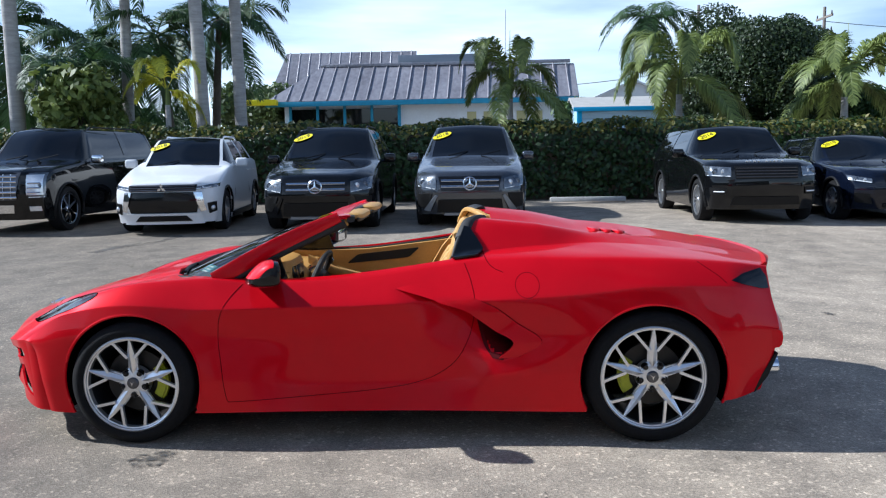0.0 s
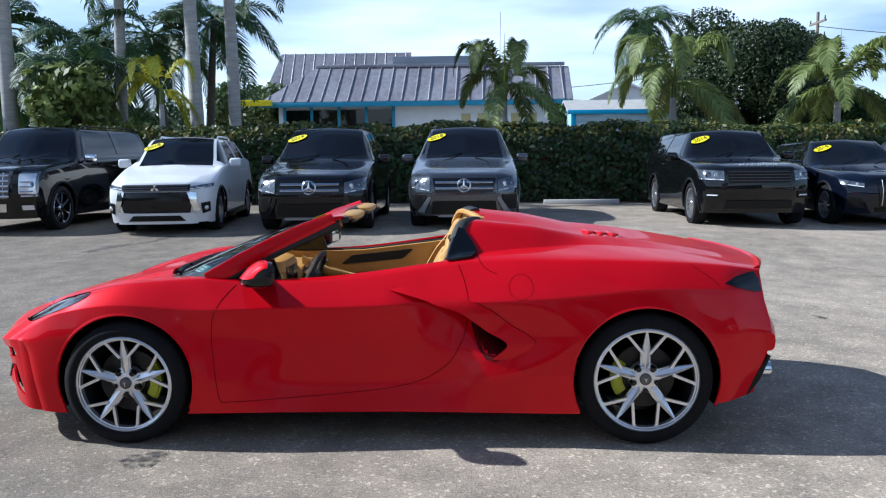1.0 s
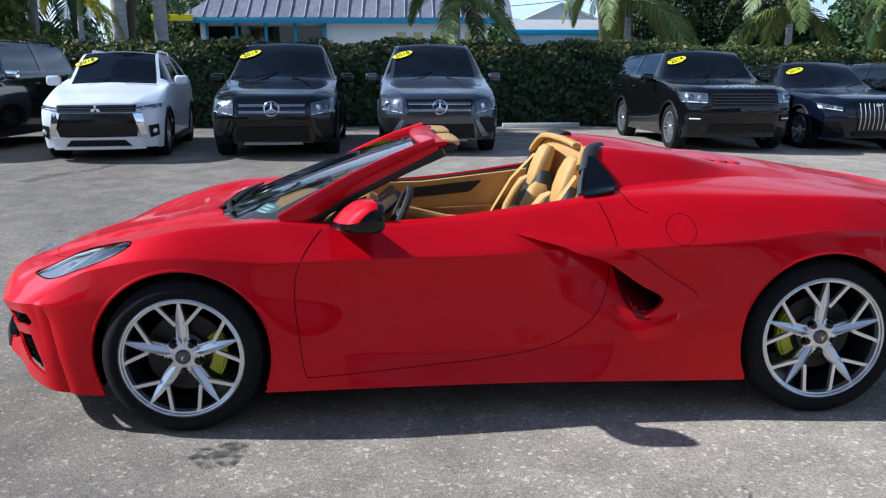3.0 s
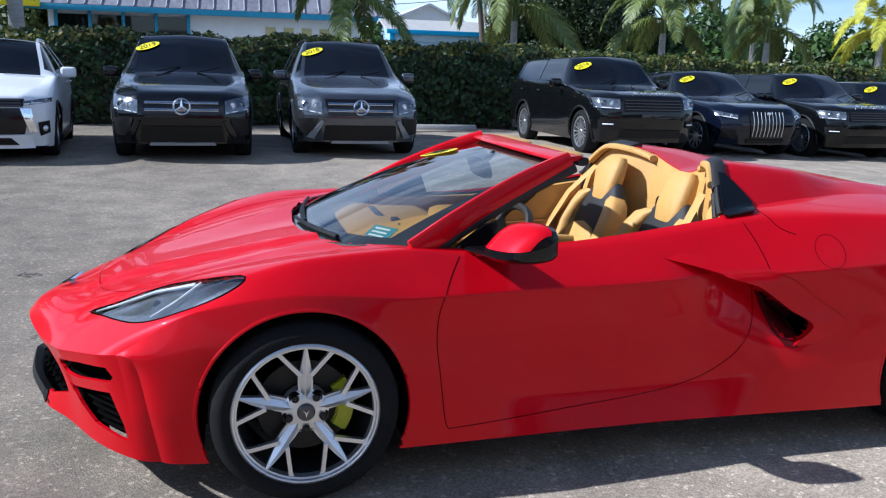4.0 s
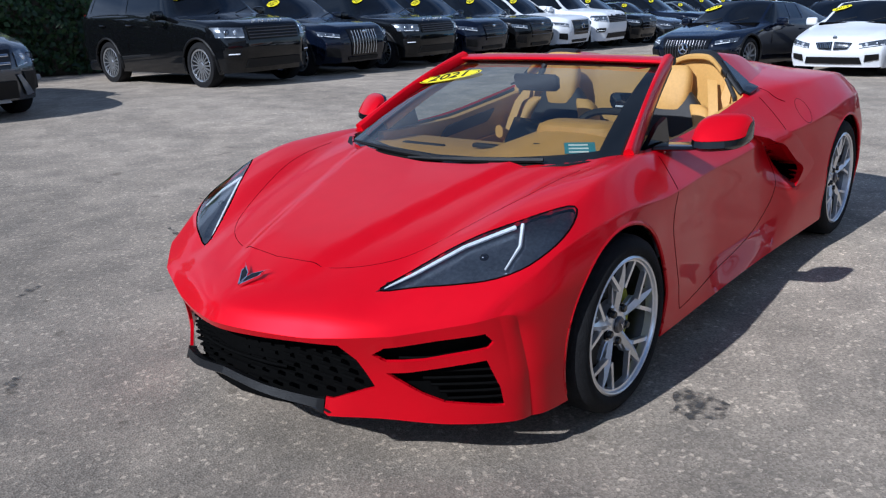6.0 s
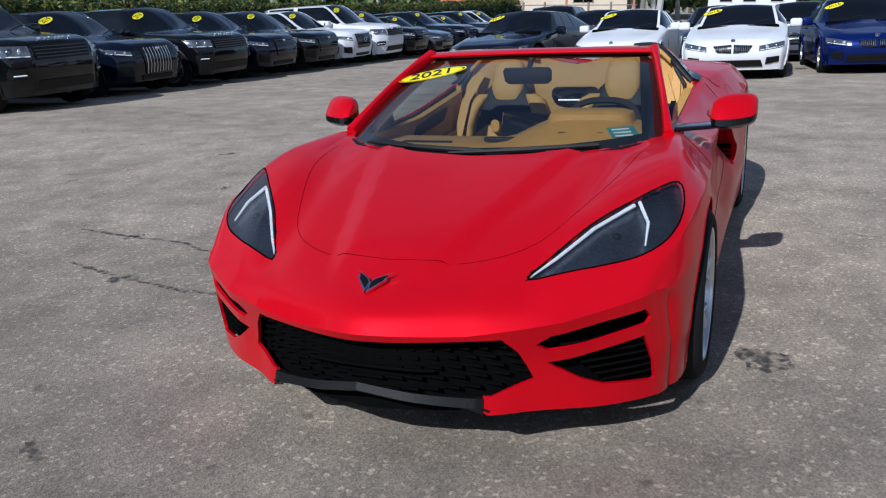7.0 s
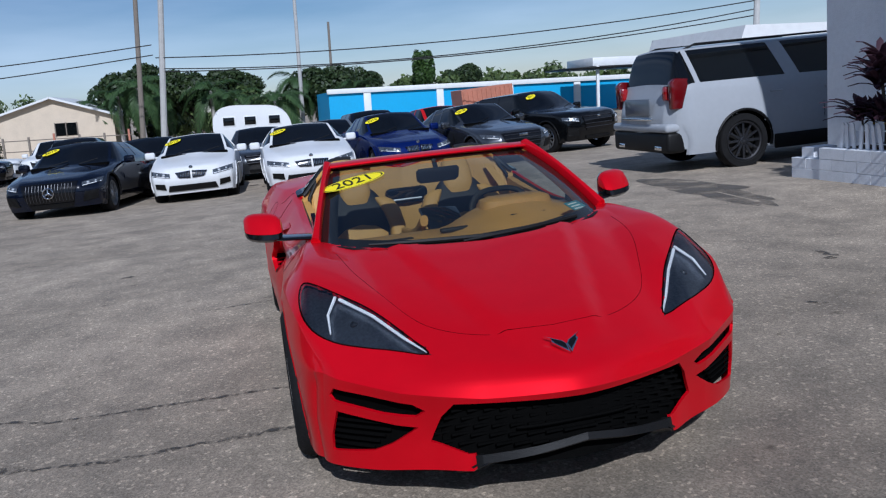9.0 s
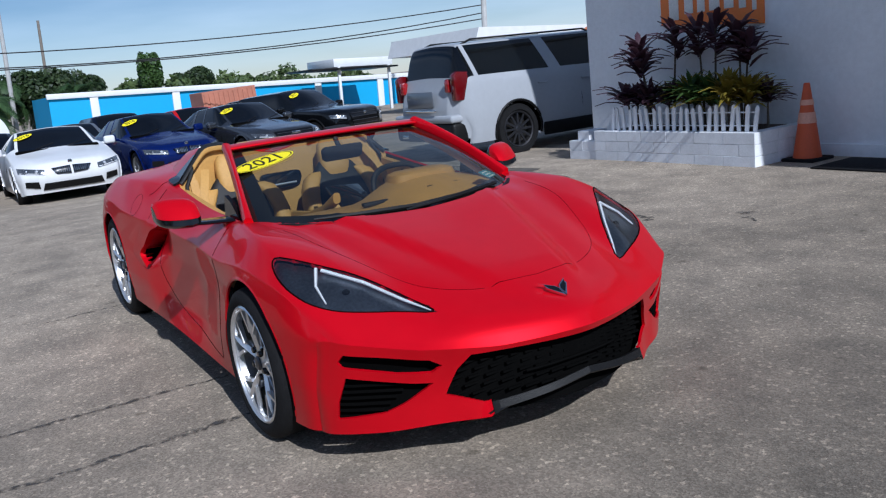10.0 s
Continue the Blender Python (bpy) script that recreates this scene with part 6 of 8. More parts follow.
        thick(mesh_object("scoop_blade", v * sc, f if sg < 0 else f[:, ::-1], red, car), .004, 1)
    # wheel wells and underbody
    for cx, cz, r, yo in ((-WB, .332, .372, .90), (WB, .350, .386, .91)):
        for sg in (1, -1):
            bm = bmesh.new()
            ang = np.linspace(math.radians(-22), math.radians(202), 33)
            rows_w = [[bm.verts.new((cx + r * math.cos(a), sg * y, cz + r * math.sin(a))) for a in ang] for y in (yo, .45)]
            for i in range(len(ang) - 1):
                bm.faces.new((rows_w[0][i], rows_w[0][i + 1], rows_w[1][i + 1], rows_w[1][i]))
            bm.faces.new(rows_w[1])
            part("wheel_well", bm, M["liner"], car)
            bm = bmesh.new()
            lip_a = [a for a in np.linspace(math.radians(-26), math.radians(206), 61) if cz + (r - .004) * math.sin(a) > .175]
            tube(bm, [side_pt(cx + (r - .004) * math.cos(a), cz + (r - .004) * math.sin(a), sg, -.006) for a in lip_a], .0085, 6)
            part("arch_lip", bm, red, car)
    bm = bmesh.new()
    box(bm, (0, 0, .17), (4.0, 1.1, .06), bevel=.02)
    box(bm, (0, 0, .22), (1.85, 1.62, .07), bevel=.02)
    part("floor_pan", bm, M["liner"], car)
    # visible back edge of the front wheel-well liner
    for sg in (1, -1):
        bm = bmesh.new()
        slab(bm, [(-1.0, .185), (-.972, .185), (-.978, .40), (-.998, .40)], sg * .80, sg * .915, "y")
        part("mud_flap", bm, M["trim"], car)
    # tail: panel, lamps, bumper and pipes
    tail_edge = P[-1]
    grid = np.zeros((len(tail_edge), 8, 3))
    for j, t in enumerate(np.linspace(0, 1, 8)):
        grid[:, j] = tail_edge * np.array([1, 1 - .0 * t, 1]) * (1 - t) + (np.stack([np.full(len(tail_edge), 2.15) - .22 * (np.abs(tail_edge[:, 1]) / .9) ** 2, tail_edge[:, 1] * .80, .30 + (tail_edge[:, 2] - .26) * .62], -1)) * t
    v, f = mirrored(*cells_mesh(grid, np.ones((grid.shape[0] - 1, 7), bool)))
    welded(mesh_object("rear_panel", v, f, M["gloss_black"], car))
    bm = bmesh.new()
    ys = np.linspace(-.86, .86, 21)
    sweep(bm, [(2.15 - .16 * (y / .86) ** 2, y, .53) for y in ys], [(1, 0, 0)] * 21, [(0, 0, 1)] * 21, .045, [.05 + .04 * (1 - (y / .86) ** 2) for y in ys])
    part("rear_bumper", bm, red, car)
    grid = np.array([[(x + .02 * t, y * (1 - .02 * t), z) for t, z in ((-1, .892), (.6, .902), (1.0, .897), (.6, .880))] for x, y in [(2.11 - .15 * (abs(yy) / .75) ** 2, yy) for yy in np.linspace(-.70, .70, 31)]])
    v, f = cells_mesh(grid, np.ones((30, 3), bool))
    thick(mesh_object("rear_spoiler", v, f, red, car), .008, 0)
    for sg in (1, -1):
        tl = new("tail_light")
        tl.parent = car
        outline = [(1.760, .836), (1.83, .862), (1.945, .882), (1.972, .84), (1.978, .782), (1.93, .784), (1.83, .812)]
        loop = dense(outline, .03)
        o = np.array([side_pt(x, z, sg, .003) for x, z in loop])
        c = o.mean(0)
        vv = np.concatenate([o, o + (c - o) * .25 + np.array([0, sg * .004, 0]), [c + np.array([0, sg * .004, 0])]])
        k = len(loop)
        mesh_object("lamp_cover", vv, [(i, (i + 1) % k, k + (i + 1) % k, k + i) for i in range(k)] + [(k + i, k + (i + 1) % k, 2 * k) for i in range(k)], M["gloss_black"], tl)
        bm = bmesh.new()
        box(bm, (1.985, sg * .55, .80), (.06, .26, .06), bevel=.02)
        part("lamp_red", bm, M["tail_red"], tl)
        ex = new("exhaust")
        ex.parent = car
        for y in (.69, .79):
            bm = bmesh.new()
            spin_profile(bm, [(.036, 1.90), (.038, 2.055), (.043, 2.06), (.046, 2.05), (.044, 1.92)], 24, axis="x", center=(-.03 * (y > .7), sg * y, .368))
            part("tail_pipe", bm, M["chrome"], ex)
        bm = bmesh.new()
        slab(bm, [(1.74, .215), (1.90, .250), (1.96, .33), (2.012, .455), (1.997, .465), (1.935, .345), (1.885, .280), (1.74, .245)], sg * .60, sg * .868, "y", bevel=.004)
        part("rear_valance", bm, M["trim"], car)
    return car, skin, side_pt, plan_pt, P, jE


hero, hero_skin, hero_side, hero_plan, hero_P, hero_jE = hero_car()
for sg in (1, -1):
    hero_wheel(hero, -WB, sg, .327, .252, .245, True)
    hero_wheel(hero, WB, sg, .3455, .268, .300, False)


def hero_seat(parent, y):
    st = new("seat")
    st.parent = parent
    st.location = (.165, y, -.058)
    lean = pose(.02, 0, .50, 0, 17, 0)
    bm = bmesh.new()
    stack(bm, [(-.18, 0, .42, .24, .20), (-.18, 0, .46, .27, .23), (-.18, 0, .52, .27, .23), (-.17, 0, .56, .24, .20)])
    part("seat_cushion", bm, M["cabin_black"], st)
    for sg in (1, -1):
        bm = bmesh.new()
        stack(bm, [(-.16, sg * .22, .44, .26, .05), (-.16, sg * .225, .54, .26, .05), (-.14, sg * .22, .60, .22, .035)])
        part("cushion_bolster", bm, M["tan"], st)
        bm = bmesh.new()
        stack(bm, [(-.01, sg * .20, .0, .06, .05), (-.02, sg * .225, .12, .07, .052), (-.02, sg * .235, .26, .07, .050), (-.01, sg * .215, .36, .06, .055), (.0, sg * .18, .43, .05, .055), (.01, sg * .15, .46, .03, .04)], lean)
        part("back_bolster", bm, M["tan"], st)
    bm = bmesh.new()
    stack(bm, [(.03, 0, -.02, .06, .18), (.03, 0, .15, .07, .21), (.03, 0, .30, .07, .22), (.03, 0, .42, .06, .19), (.03, 0, .50, .05, .13), (.03, 0, .53, .04, .10)], lean)
    part("backrest", bm, M["cabin_black"], st, "black seat back with tan bolsters")
    bm = bmesh.new()
    stack(bm, [(.02, 0, .40, .036, .080), (.012, 0, .43, .044, .086), (.008, 0, .50, .048, .100), (.010, 0, .58, .046, .098), (.015, 0, .64, .038, .086), (.02, 0, .665, .024, .062)], lean)
    part("headrest", bm, M["tan"], st, "tan leather headrest")
    bm = bmesh.new()
    slab(bm, [(-.155, -.01), (.155, -.01), (.165, .22), (.10, .27), (.0, .29), (-.10, .27), (-.165, .22)], -.066, -.040, "x", bevel=.008)
    bm.transform(lean)
    part("back_panel", bm, M["tan"], st)
    return st


def hero_cabin():
    car = hero
    # windshield
    def base_pt(y):
        y = abs(y)
        pts = np.array(COCKPIT[:6])
        x = float(pchip(pts[:, 1], pts[:, 0], y))
        z = float(np.interp(y, [0, .3, .5, .62, .70], [.806, .815, .830, .840, .846]))
        return np.array([x, y, z])

    def top_pt(y):
        return np.array([-.345 + .05 * (abs(y) / .52) ** 2, abs(y), 1.158 - .010 * (abs(y) / .52) ** 2])
    nu, nv = 44, 20

    def shield(drop=0.0):
        g = np.zeros((nu + 1, nv + 1, 3))
        for i in range(nu + 1):
            u = -1 + 2 * i / nu
            for j in range(nv + 1):
                t = j / nv
                b, h = base_pt(u * .718), top_pt(u * .560)
                p = b * (1 - t) + h * t
                p[1] = (abs(u) * (.718 * (1 - t) + .560 * t)) * (1 if u >= 0 else -1)
                bulge = .028 * math.sin(math.pi * t)
                p[0] -= bulge * .6
                p[2] += bulge * .8 - drop
                g[i, j] = p
        return g
    g = shield()
    v, f = cells_mesh(g, np.ones((nu, nv), bool))
    ws = mesh_object("windshield", v, f[:, ::-1], M["glass"], car, "raked clear windshield with a black border")
    ws.visible_shadow = False
    g = shield(drop=.005)
    border = np.zeros((nu, nv), bool)
    border[:, :2], border[:, -1:], border[:2], border[-2:] = True, True, True, True
    v, f = cells_mesh(g, border)
    mesh_object("glass_border", v, f, M["cabin_black"], ws)
    bm = bmesh.new()
    bord = [base_pt(y) * np.array([1, np.sign(y) if y else 1, 1]) + np.array([-.012, 0, -.004]) for y in np.linspace(-.70, .70, 25)]
    tube(bm, bord, .016, 6)
    part("cowl_seal", bm, M["trim"], car)
    # frame
    for sg in (1, -1):
        p0, p1 = Vector((-.955, sg * .738, .842)), Vector((-.292, sg * .576, 1.163))
        pts = [p0.lerp(p1, t) + Vector((0, 0, .018 * math.sin(math.pi * t))) for t in np.linspace(0, 1, 9)]
        d = (p1 - p0).normalized()
        w = Vector((0, sg, 0)).cross(d)
        bm = bmesh.new()
        sweep(bm, pts, [(0, sg, .25)] * 9, [w] * 9, [.025, .020, .017, .016, .016, .016, .017, .020, .025], [.046, .046, .046, .045, .044, .043, .041, .037, .030])
        part("windshield_pillar", bm, M["red"], car)
        bm = bmesh.new()
        sweep(bm, [p + Vector((.030, -sg * .012, -.034)) for p in pts], [(0, sg, .25)] * 9, [w] * 9, .018, .024)
        part("pillar_trim", bm, M["cabin_black"], car)
        bm = bmesh.new()
        sweep(bm, [p + Vector((.035, -sg * .036, -.028)) for p in pts[1:]], [(0, sg, .25)] * 8, [w] * 8, .016, .022)
        part("pillar_lining", bm, M["tan"], car)
        # small black sail at the foot of the pillar
        bm = bmesh.new()
        slab(bm, [(-.80, .838), (-.56, .838), (-.60, .955), (-.68, .93)], sg * .700, sg * .722, "y")
        part("mirror_sail", bm, M["gloss_black"], car)
        vz = new("sun_visor")
        vz.parent = car
        bm = bmesh.new()
        stack(bm, [(-.235, sg * .30, 1.146, .056, .19), (-.235, sg * .30, 1.152, .062, .20), (-.238, sg * .30, 1.170, .062, .20), (-.240, sg * .30, 1.178, .052, .19)], power=.45)
        part("visor_pad", bm, M["tan"], vz)
        bm = bmesh.new()
        stack(bm, [(-.200, sg * .30, 1.134, .014, .205), (-.200, sg * .30, 1.148, .016, .21), (-.204, sg * .30, 1.154, .014, .20)], power=.5)
        part("visor_edge", bm, M["cabin_black"], vz)
    ys = np.linspace(-.576, .576, 17)
    bm = bmesh.new()
    hp = [Vector((-.290 - .045 * (1 - (y / .56) ** 2), y, 1.162 + .010 * (1 - (y / .56) ** 2))) for y in ys]
    sweep(bm, hp, [(1, 0, .10)] * 17, [(-.10, 0, 1)] * 17, .058, .011)
    part("windshield_header", bm, M["red"], car)
    bm = bmesh.new()
    sweep(bm, [p + Vector((.058, 0, -.010)) for p in hp], [(1, 0, .1)] * 17, [(0, 0, 1)] * 17, .024, .017)
    part("header_seal", bm, M["cabin_black"], car)
    bm = bmesh.new()
    stack(bm, [(-.47, 0, 1.025, .02, .10), (-.475, 0, 1.04, .028, .118), (-.49, 0, 1.09, .03, .122), (-.50, 0, 1.105, .02, .11)], power=.5)
    tube(bm, [(-.47, 0, 1.08), (-.43, 0, 1.12), (-.415, 0, 1.14)], .014, 8)
    part("rear_view_mirror", bm, M["cabin_black"], car)
    # wipers
    for a, b in (((-1.20, -.50, .845), (-1.315, .10, .822)), ((-1.285, -.05, .826), (-1.215, .52, .845))):
        bm = bmesh.new()
        pts = [np.array(a) + (np.array(b) - np.array(a)) * t + np.array([-.02 * math.sin(math.pi * t), 0, .012]) for t in np.linspace(0, 1, 7)]
        tube(bm, pts, [.010, .011, .012, .012, .010, .008, .006], 6)
        part("wiper", bm, M["trim"], car)
    # stickers on the glass
    def on_glass(u, t, out=0.004):
        i, j = (u + 1) / 2 * nu, t * nv
        gg = shield()
        i0, j0 = int(min(i, nu - 1)), int(min(j, nv - 1))
        p = gg[i0, j0]
        ex, ey = Vector(gg[i0 + 1, j0] - p).normalized(), Vector(gg[i0, j0 + 1] - p).normalized()
        nz = ex.cross(ey).normalized()
        if nz.x > 0:
            nz = -nz
        p = p + (gg[i0 + 1, j0] - p) * (i - i0) + (gg[i0, j0 + 1] - p) * (j - j0)
        xx = -ex
        yy = nz.cross(xx)
        return Matrix((( xx.x, yy.x, nz.x, p[0] + nz.x * out), (xx.y, yy.y, nz.y, p[1] + nz.y * out), (xx.z, yy.z, nz.z, p[2] + nz.z * out), (0, 0, 0, 1)))
    sk = new("year_sticker")
    sk.parent = car
    sk.matrix_local = on_glass(.79, .73) @ pose(0, 0, 0, 0, 0, 34)
    bm = bmesh.new()
    bmesh.ops.create_circle(bm, cap_ends=True, segments=40, radius=1, matrix=Matrix.Diagonal((.180, .066, 1, 1)))
    part("sticker_film", bm, M["yellow"], sk, "yellow oval film")
    bm = bmesh.new()
    spin_profile(bm, [(1.0, 0), (1.03, .0006), (1.06, 0)], 40, axis="z")
    bm.transform(Matrix.Diagonal((.162, .057, 1, 1)))
    part("sticker_rim", bm, M["ink"], sk)
    lettering("year", "2021", .115, pose(0, 0, .002), M["ink"], sk)
    sk = new("inspection_sticker")
    sk.parent = car
    sk.matrix_local = on_glass(-.82, .15, -.012) @ pose(0, 0, 0, 0, 0, -8) @ Matrix.Diagonal((1.1, 1.1, 1, 1))
    bm = bmesh.new()
    slab(bm, [(-.055, -.032), (.055, -.032), (.055, .032), (-.055, .032)], -.001, .001)
    part("sticker_film", bm, M["teal"], sk)
    bm = bmesh.new()
    for k in range(3):
        slab(bm, [(-.04, .020 - .02 * k), (.03, .020 - .02 * k), (.03, .012 - .02 * k), (-.04, .012 - .02 * k)], .0014, .002)
    part("print_bars", bm, M["faded_white"], sk)
    # door mirrors
    for sg in (1, -1):
        mr = new("door_mirror")
        mr.parent = car
        bm = bmesh.new()
        upper = [(-.730, .893), (-.700, .922), (-.655, .957), (-.605, .980), (-.570, .985)]
        lower = [(-.570, .985), (-.545, .981), (-.532, .955), (-.532, .880), (-.545, .863), (-.640, .852), (-.715, .857), (-.738, .872), (-.730, .893)]
        form = ((.864, .02), (.865, .40), (.872, .68), (.888, .88), (.915, .98), (.95, 1.0), (.99, .98), (1.02, .90), (1.038, .76), (1.046, .55), (1.048, .02))
        for nm, line, mat, shape in (("mirror_cap", upper, "red", form[:10]), ("mirror_base", lower, "gloss_black", form), ("mirror_end", upper, "gloss_black", form[9:])):
            ln = smooth_line(line, 15)
            gm = np.array([[(-.605 + (x + .60) * .82 * s2 + .45 * (yy - .95), sg * (yy + .015), .912 + (z - .918) * 1.0 * s2 + .05 * (yy - .95)) for x, z in ln] for yy, s2 in shape])
            v, f = cells_mesh(gm, np.ones((len(shape) - 1, 14), bool))
            thick(mesh_object(nm, v, f if sg > 0 else f[:, ::-1], M[mat], mr, "red mirror cap" if mat == "red" else ""), .004)
        bm = bmesh.new()
        sweep(bm, [(-.68, sg * .735, .846), (-.67, sg * .79, .850), (-.655, sg * .88, .856), (-.64, sg * .95, .862)], [(1, 0, 0)] * 4, [(0, 0, 1)] * 4, [.085, .085, .09, .07], [.012, .011, .010, .008])
        part("mirror_arm", bm, M["gloss_black"], mr)
        bm = bmesh.new()
        box(bm, (-.548, sg * .965, .912), (.006, .085, .085), pose(0, 0, 0, 0, 0, -24 * sg), bevel=.002)
        part("mirror_glass", bm, M["chrome"], mr)
    # cabin
    bm = bmesh.new()
    box(bm, (-.35, 0, .30), (1.6, 1.40, .06))
    box(bm, (-.95, 0, .55), (.06, 1.40, .5))
    part("cabin_floor", bm, M["cabin_black"], car)
    for sg in (1, -1):
        bm = bmesh.new()
        xs = np.linspace(-.88, .34, 16)
        zt = np.interp(xs, [-.88, -.7, -.3, .2, .36], [.838, .828, .836, .892, .915])
        outline = [(x, z) for x, z in zip(xs, zt)] + [(.34, .45), (-.88, .45)]
        slab(bm, outline, sg * .655, sg * .700, "y", bevel=.006)
        part("door_lining", bm, M["tan"], car, "tan leather door lining")
        bm = bmesh.new()
        tube(bm, [(x, sg * .708, z + .004) for x, z in zip(xs, zt)], .010, 6)
        part("window_seal", bm, M["cabin_black"], car)
        bm = bmesh.new()
        slab(bm, [(-.80, .55), (.20, .58), (.26, .64), (.1, .70), (-.75, .66)], sg * .62, sg * .657, "y", bevel=.008)
        part("door_armrest", bm, M["tan_dark"], car)
        bm = bmesh.new()
        slab(bm, rounded([(-.46, .735), (-.02, .775), (.06, .845), (-.38, .800)], .02), sg * .646, sg * .657, "y", bevel=.003)
        part("door_pocket", bm, M["cabin_black"], car)
    # dashboard
    bm = bmesh.new()
    dk = []
    for y in np.linspace(-.66, .66, 23):
        hump = .052 * math.exp(-((y + .36) / .20) ** 4)
        low = .055 * float(smooth01(-.14, .06, np.array(y)))
        dk.append([(-1.10, y, .780), (-.98, y, .812 - low * .3 + hump * .1), (-.84, y, .836 - low + hump * .7), (-.66, y, .846 - low * 1.2 + hump), (-.60, y, .81 - low + hump), (-.585, y, .70), (-.60, y, .55)])
    grid = np.array(dk)
    v, f = cells_mesh(grid, np.ones((22, 6), bool))
    thick(mesh_object("dashboard", v, f, M["tan"], car, "tan leather dashboard with black vents"), .015)
    bm = bmesh.new()
    stack(bm, [(-.68, -.36, .80, .10, .20), (-.68, -.36, .885, .105, .20), (-.685, -.36, .915, .095, .185), (-.69, -.36, .928, .07, .15)], power=.5)
    part("instrument_hood", bm, M["tan"], car)
    bm = bmesh.new()
    box(bm, (-.578, 0, .70), (.02, 1.30, .12), bevel=.008)
    part("dash_fascia", bm, M["cabin_black"], car)
    bm = bmesh.new()
    for y0, y1, x0 in ((-.46, -.26, -.90), (.25, .50, -.90), (-.05, .10, -.86)):
        box(bm, ((x0), (y0 + y1) / 2, .850 if y0 < -.2 else .800 if x0 < -.88 else .815), (.035, y1 - y0, .02), bevel=.006)
    part("defrost_vent", bm, M["cabin_black"], car)
    bm = bmesh.new()
    slab(bm, [(-.50, .88), (-.24, .88), (-.24, .78), (-.50, .78)], -.596, -.575, "x", bevel=.004)
    part("instrument_screen", bm, M["screen"], car)
    bm = bmesh.new()
    box(bm, (-.53, .0, .815), (.20, .24, .025), pose(0, 0, 0, 8, -38, 12), bevel=.01)
    part("centre_screen", bm, M["screen"], car)
    bm = bmesh.new()
    stack(bm, [(-.18, .03, .40, .45, .13), (-.18, .03, .60, .45, .125), (-.18, .03, .66, .44, .11)], power=.4)
    part("centre_console", bm, M["cabin_black"], car)
    bm = bmesh.new()
    sweep(bm, [(-.62, .13, .84), (-.45, .13, .76), (-.2, .12, .70), (.05, .12, .68)], [(0, 1, 0)] * 4, [(0, 0, 1)] * 4, .022, .03)
    part("console_wall", bm, M["tan"], car)
    sw = new("steering_wheel")
    sw.parent = car
    sw.matrix_local = pose(-.47, -.36, .785, 0, -66, 0)
    bm = bmesh.new()
    pts = [(.165 * math.copysign(abs(math.cos(a)) ** .75, math.cos(a)), .18 * math.copysign(abs(math.sin(a)) ** .75, math.sin(a)), 0) for a in np.linspace(0, 2 * math.pi, 33)]
    tube(bm, pts, .017, 8, caps=False)
    part("wheel_rim", bm, M["cabin_black"], sw)
    bm = bmesh.new()
    stack(bm, [(0, 0, -.03, .06, .07), (0, 0, .0, .065, .075), (0, 0, .015, .05, .06)])
    box(bm, (0, .11, 0), (.035, .13, .012), bevel=.004)
    box(bm, (0, -.11, 0), (.035, .13, .012), bevel=.004)
    part("wheel_hub", bm, M["cabin_black"], sw)
    for y in (-.315, .365):
        hero_seat(car, y)
    # bulkhead and humps
    edge = []
    for y in np.linspace(-.70, .70, 57):
        pl = np.array(COCKPIT[-8:])[::-1]
        x = float(np.interp(abs(y), pl[:, 1], pl[:, 0]))
        p, _ = hero_skin.at(x, abs(y), [0, 1], hero_jE - 6, hero_P.shape[1])
        edge.append((x, y, p[2]))
    edge = np.array(edge)
    low = np.stack([edge[:, 0] - .03, edge[:, 1] * .97, np.full(len(edge), .45)], -1)
    rows = []
    for t in np.linspace(0, 1, 9):
        r = edge * (1 - t) + low * t
        r[:, 0] -= .02 * math.sin(math.pi * min(1, t * 1.3)) * np.clip(1.2 - np.abs(edge[:, 1]), 0, 1)
        rows.append(r - np.array([.0, 0, .004]))
    grid = np.transpose(np.array(rows), (1, 0, 2))
    v, f = cells_mesh(grid, np.ones((grid.shape[0] - 1, 8), bool))
    thick(mesh_object("bulkhead", v, f, M["tan"], car, "tan leather rear bulkhead"), .012)
    for sg in (1, -1):
        bm = bmesh.new()
        sel = [p for p in edge if .34 < p[1] * sg < .62]
        k = len(sel)
        sweep(bm, [np.array(p) + np.array([.004, 0, -.004]) for p in sel], [(1, 0, .3)] * k, [(-.3, 0, 1)] * k, .036, .020)
        part("hump_cap", bm, M["cabin_black"], car, "black cap on the roll hoop")
        bm = bmesh.new()
        sel2 = [np.array(p) + np.array([-.026, 0, -.014]) for p in edge if .22 < p[1] * sg < .60]
        k = len(sel2)
        sweep(bm, sel2, [(1, 0, 0)] * k, [(0, 0, 1)] * k, .022, .016)
        part("hoop_pad", bm, M["tan"], car)
        bm = bmesh.new()
        tube(bm, [(.352, sg * .60, 1.02), (.335, sg * .655, .93), (.32, sg * .665, .80), (.30, sg * .64, .60)], [.010, .012, .012, .012], 8)
        part("hoop_post", bm, M["cabin_black"], car)
        bm = bmesh.new()
        sweep(bm, [(.345, sg * .53, 1.01), (.22, sg * .595, .86), (.09, sg * .615, .64)], [(0, 1, .1)] * 3, [(1, 0, .5)] * 3, .026, .003)
        part("seat_belt", bm, M["tan"], car)
        bm = bmesh.new()
        slab(bm, [(.22, .58), (.43, .58), (.425, 1.0), (.385, 1.04), (.345, .95), (.30, .80)], sg * .585, sg * .632, "y", bevel=.012)
        part("side_trim", bm, M["tan"], car)
    bm = bmesh.new()
    slab(bm, rounded([(-.15, .905), (.15, .905), (.135, .80), (-.135, .80)], .05), .505, .53, "x", bevel=.004)
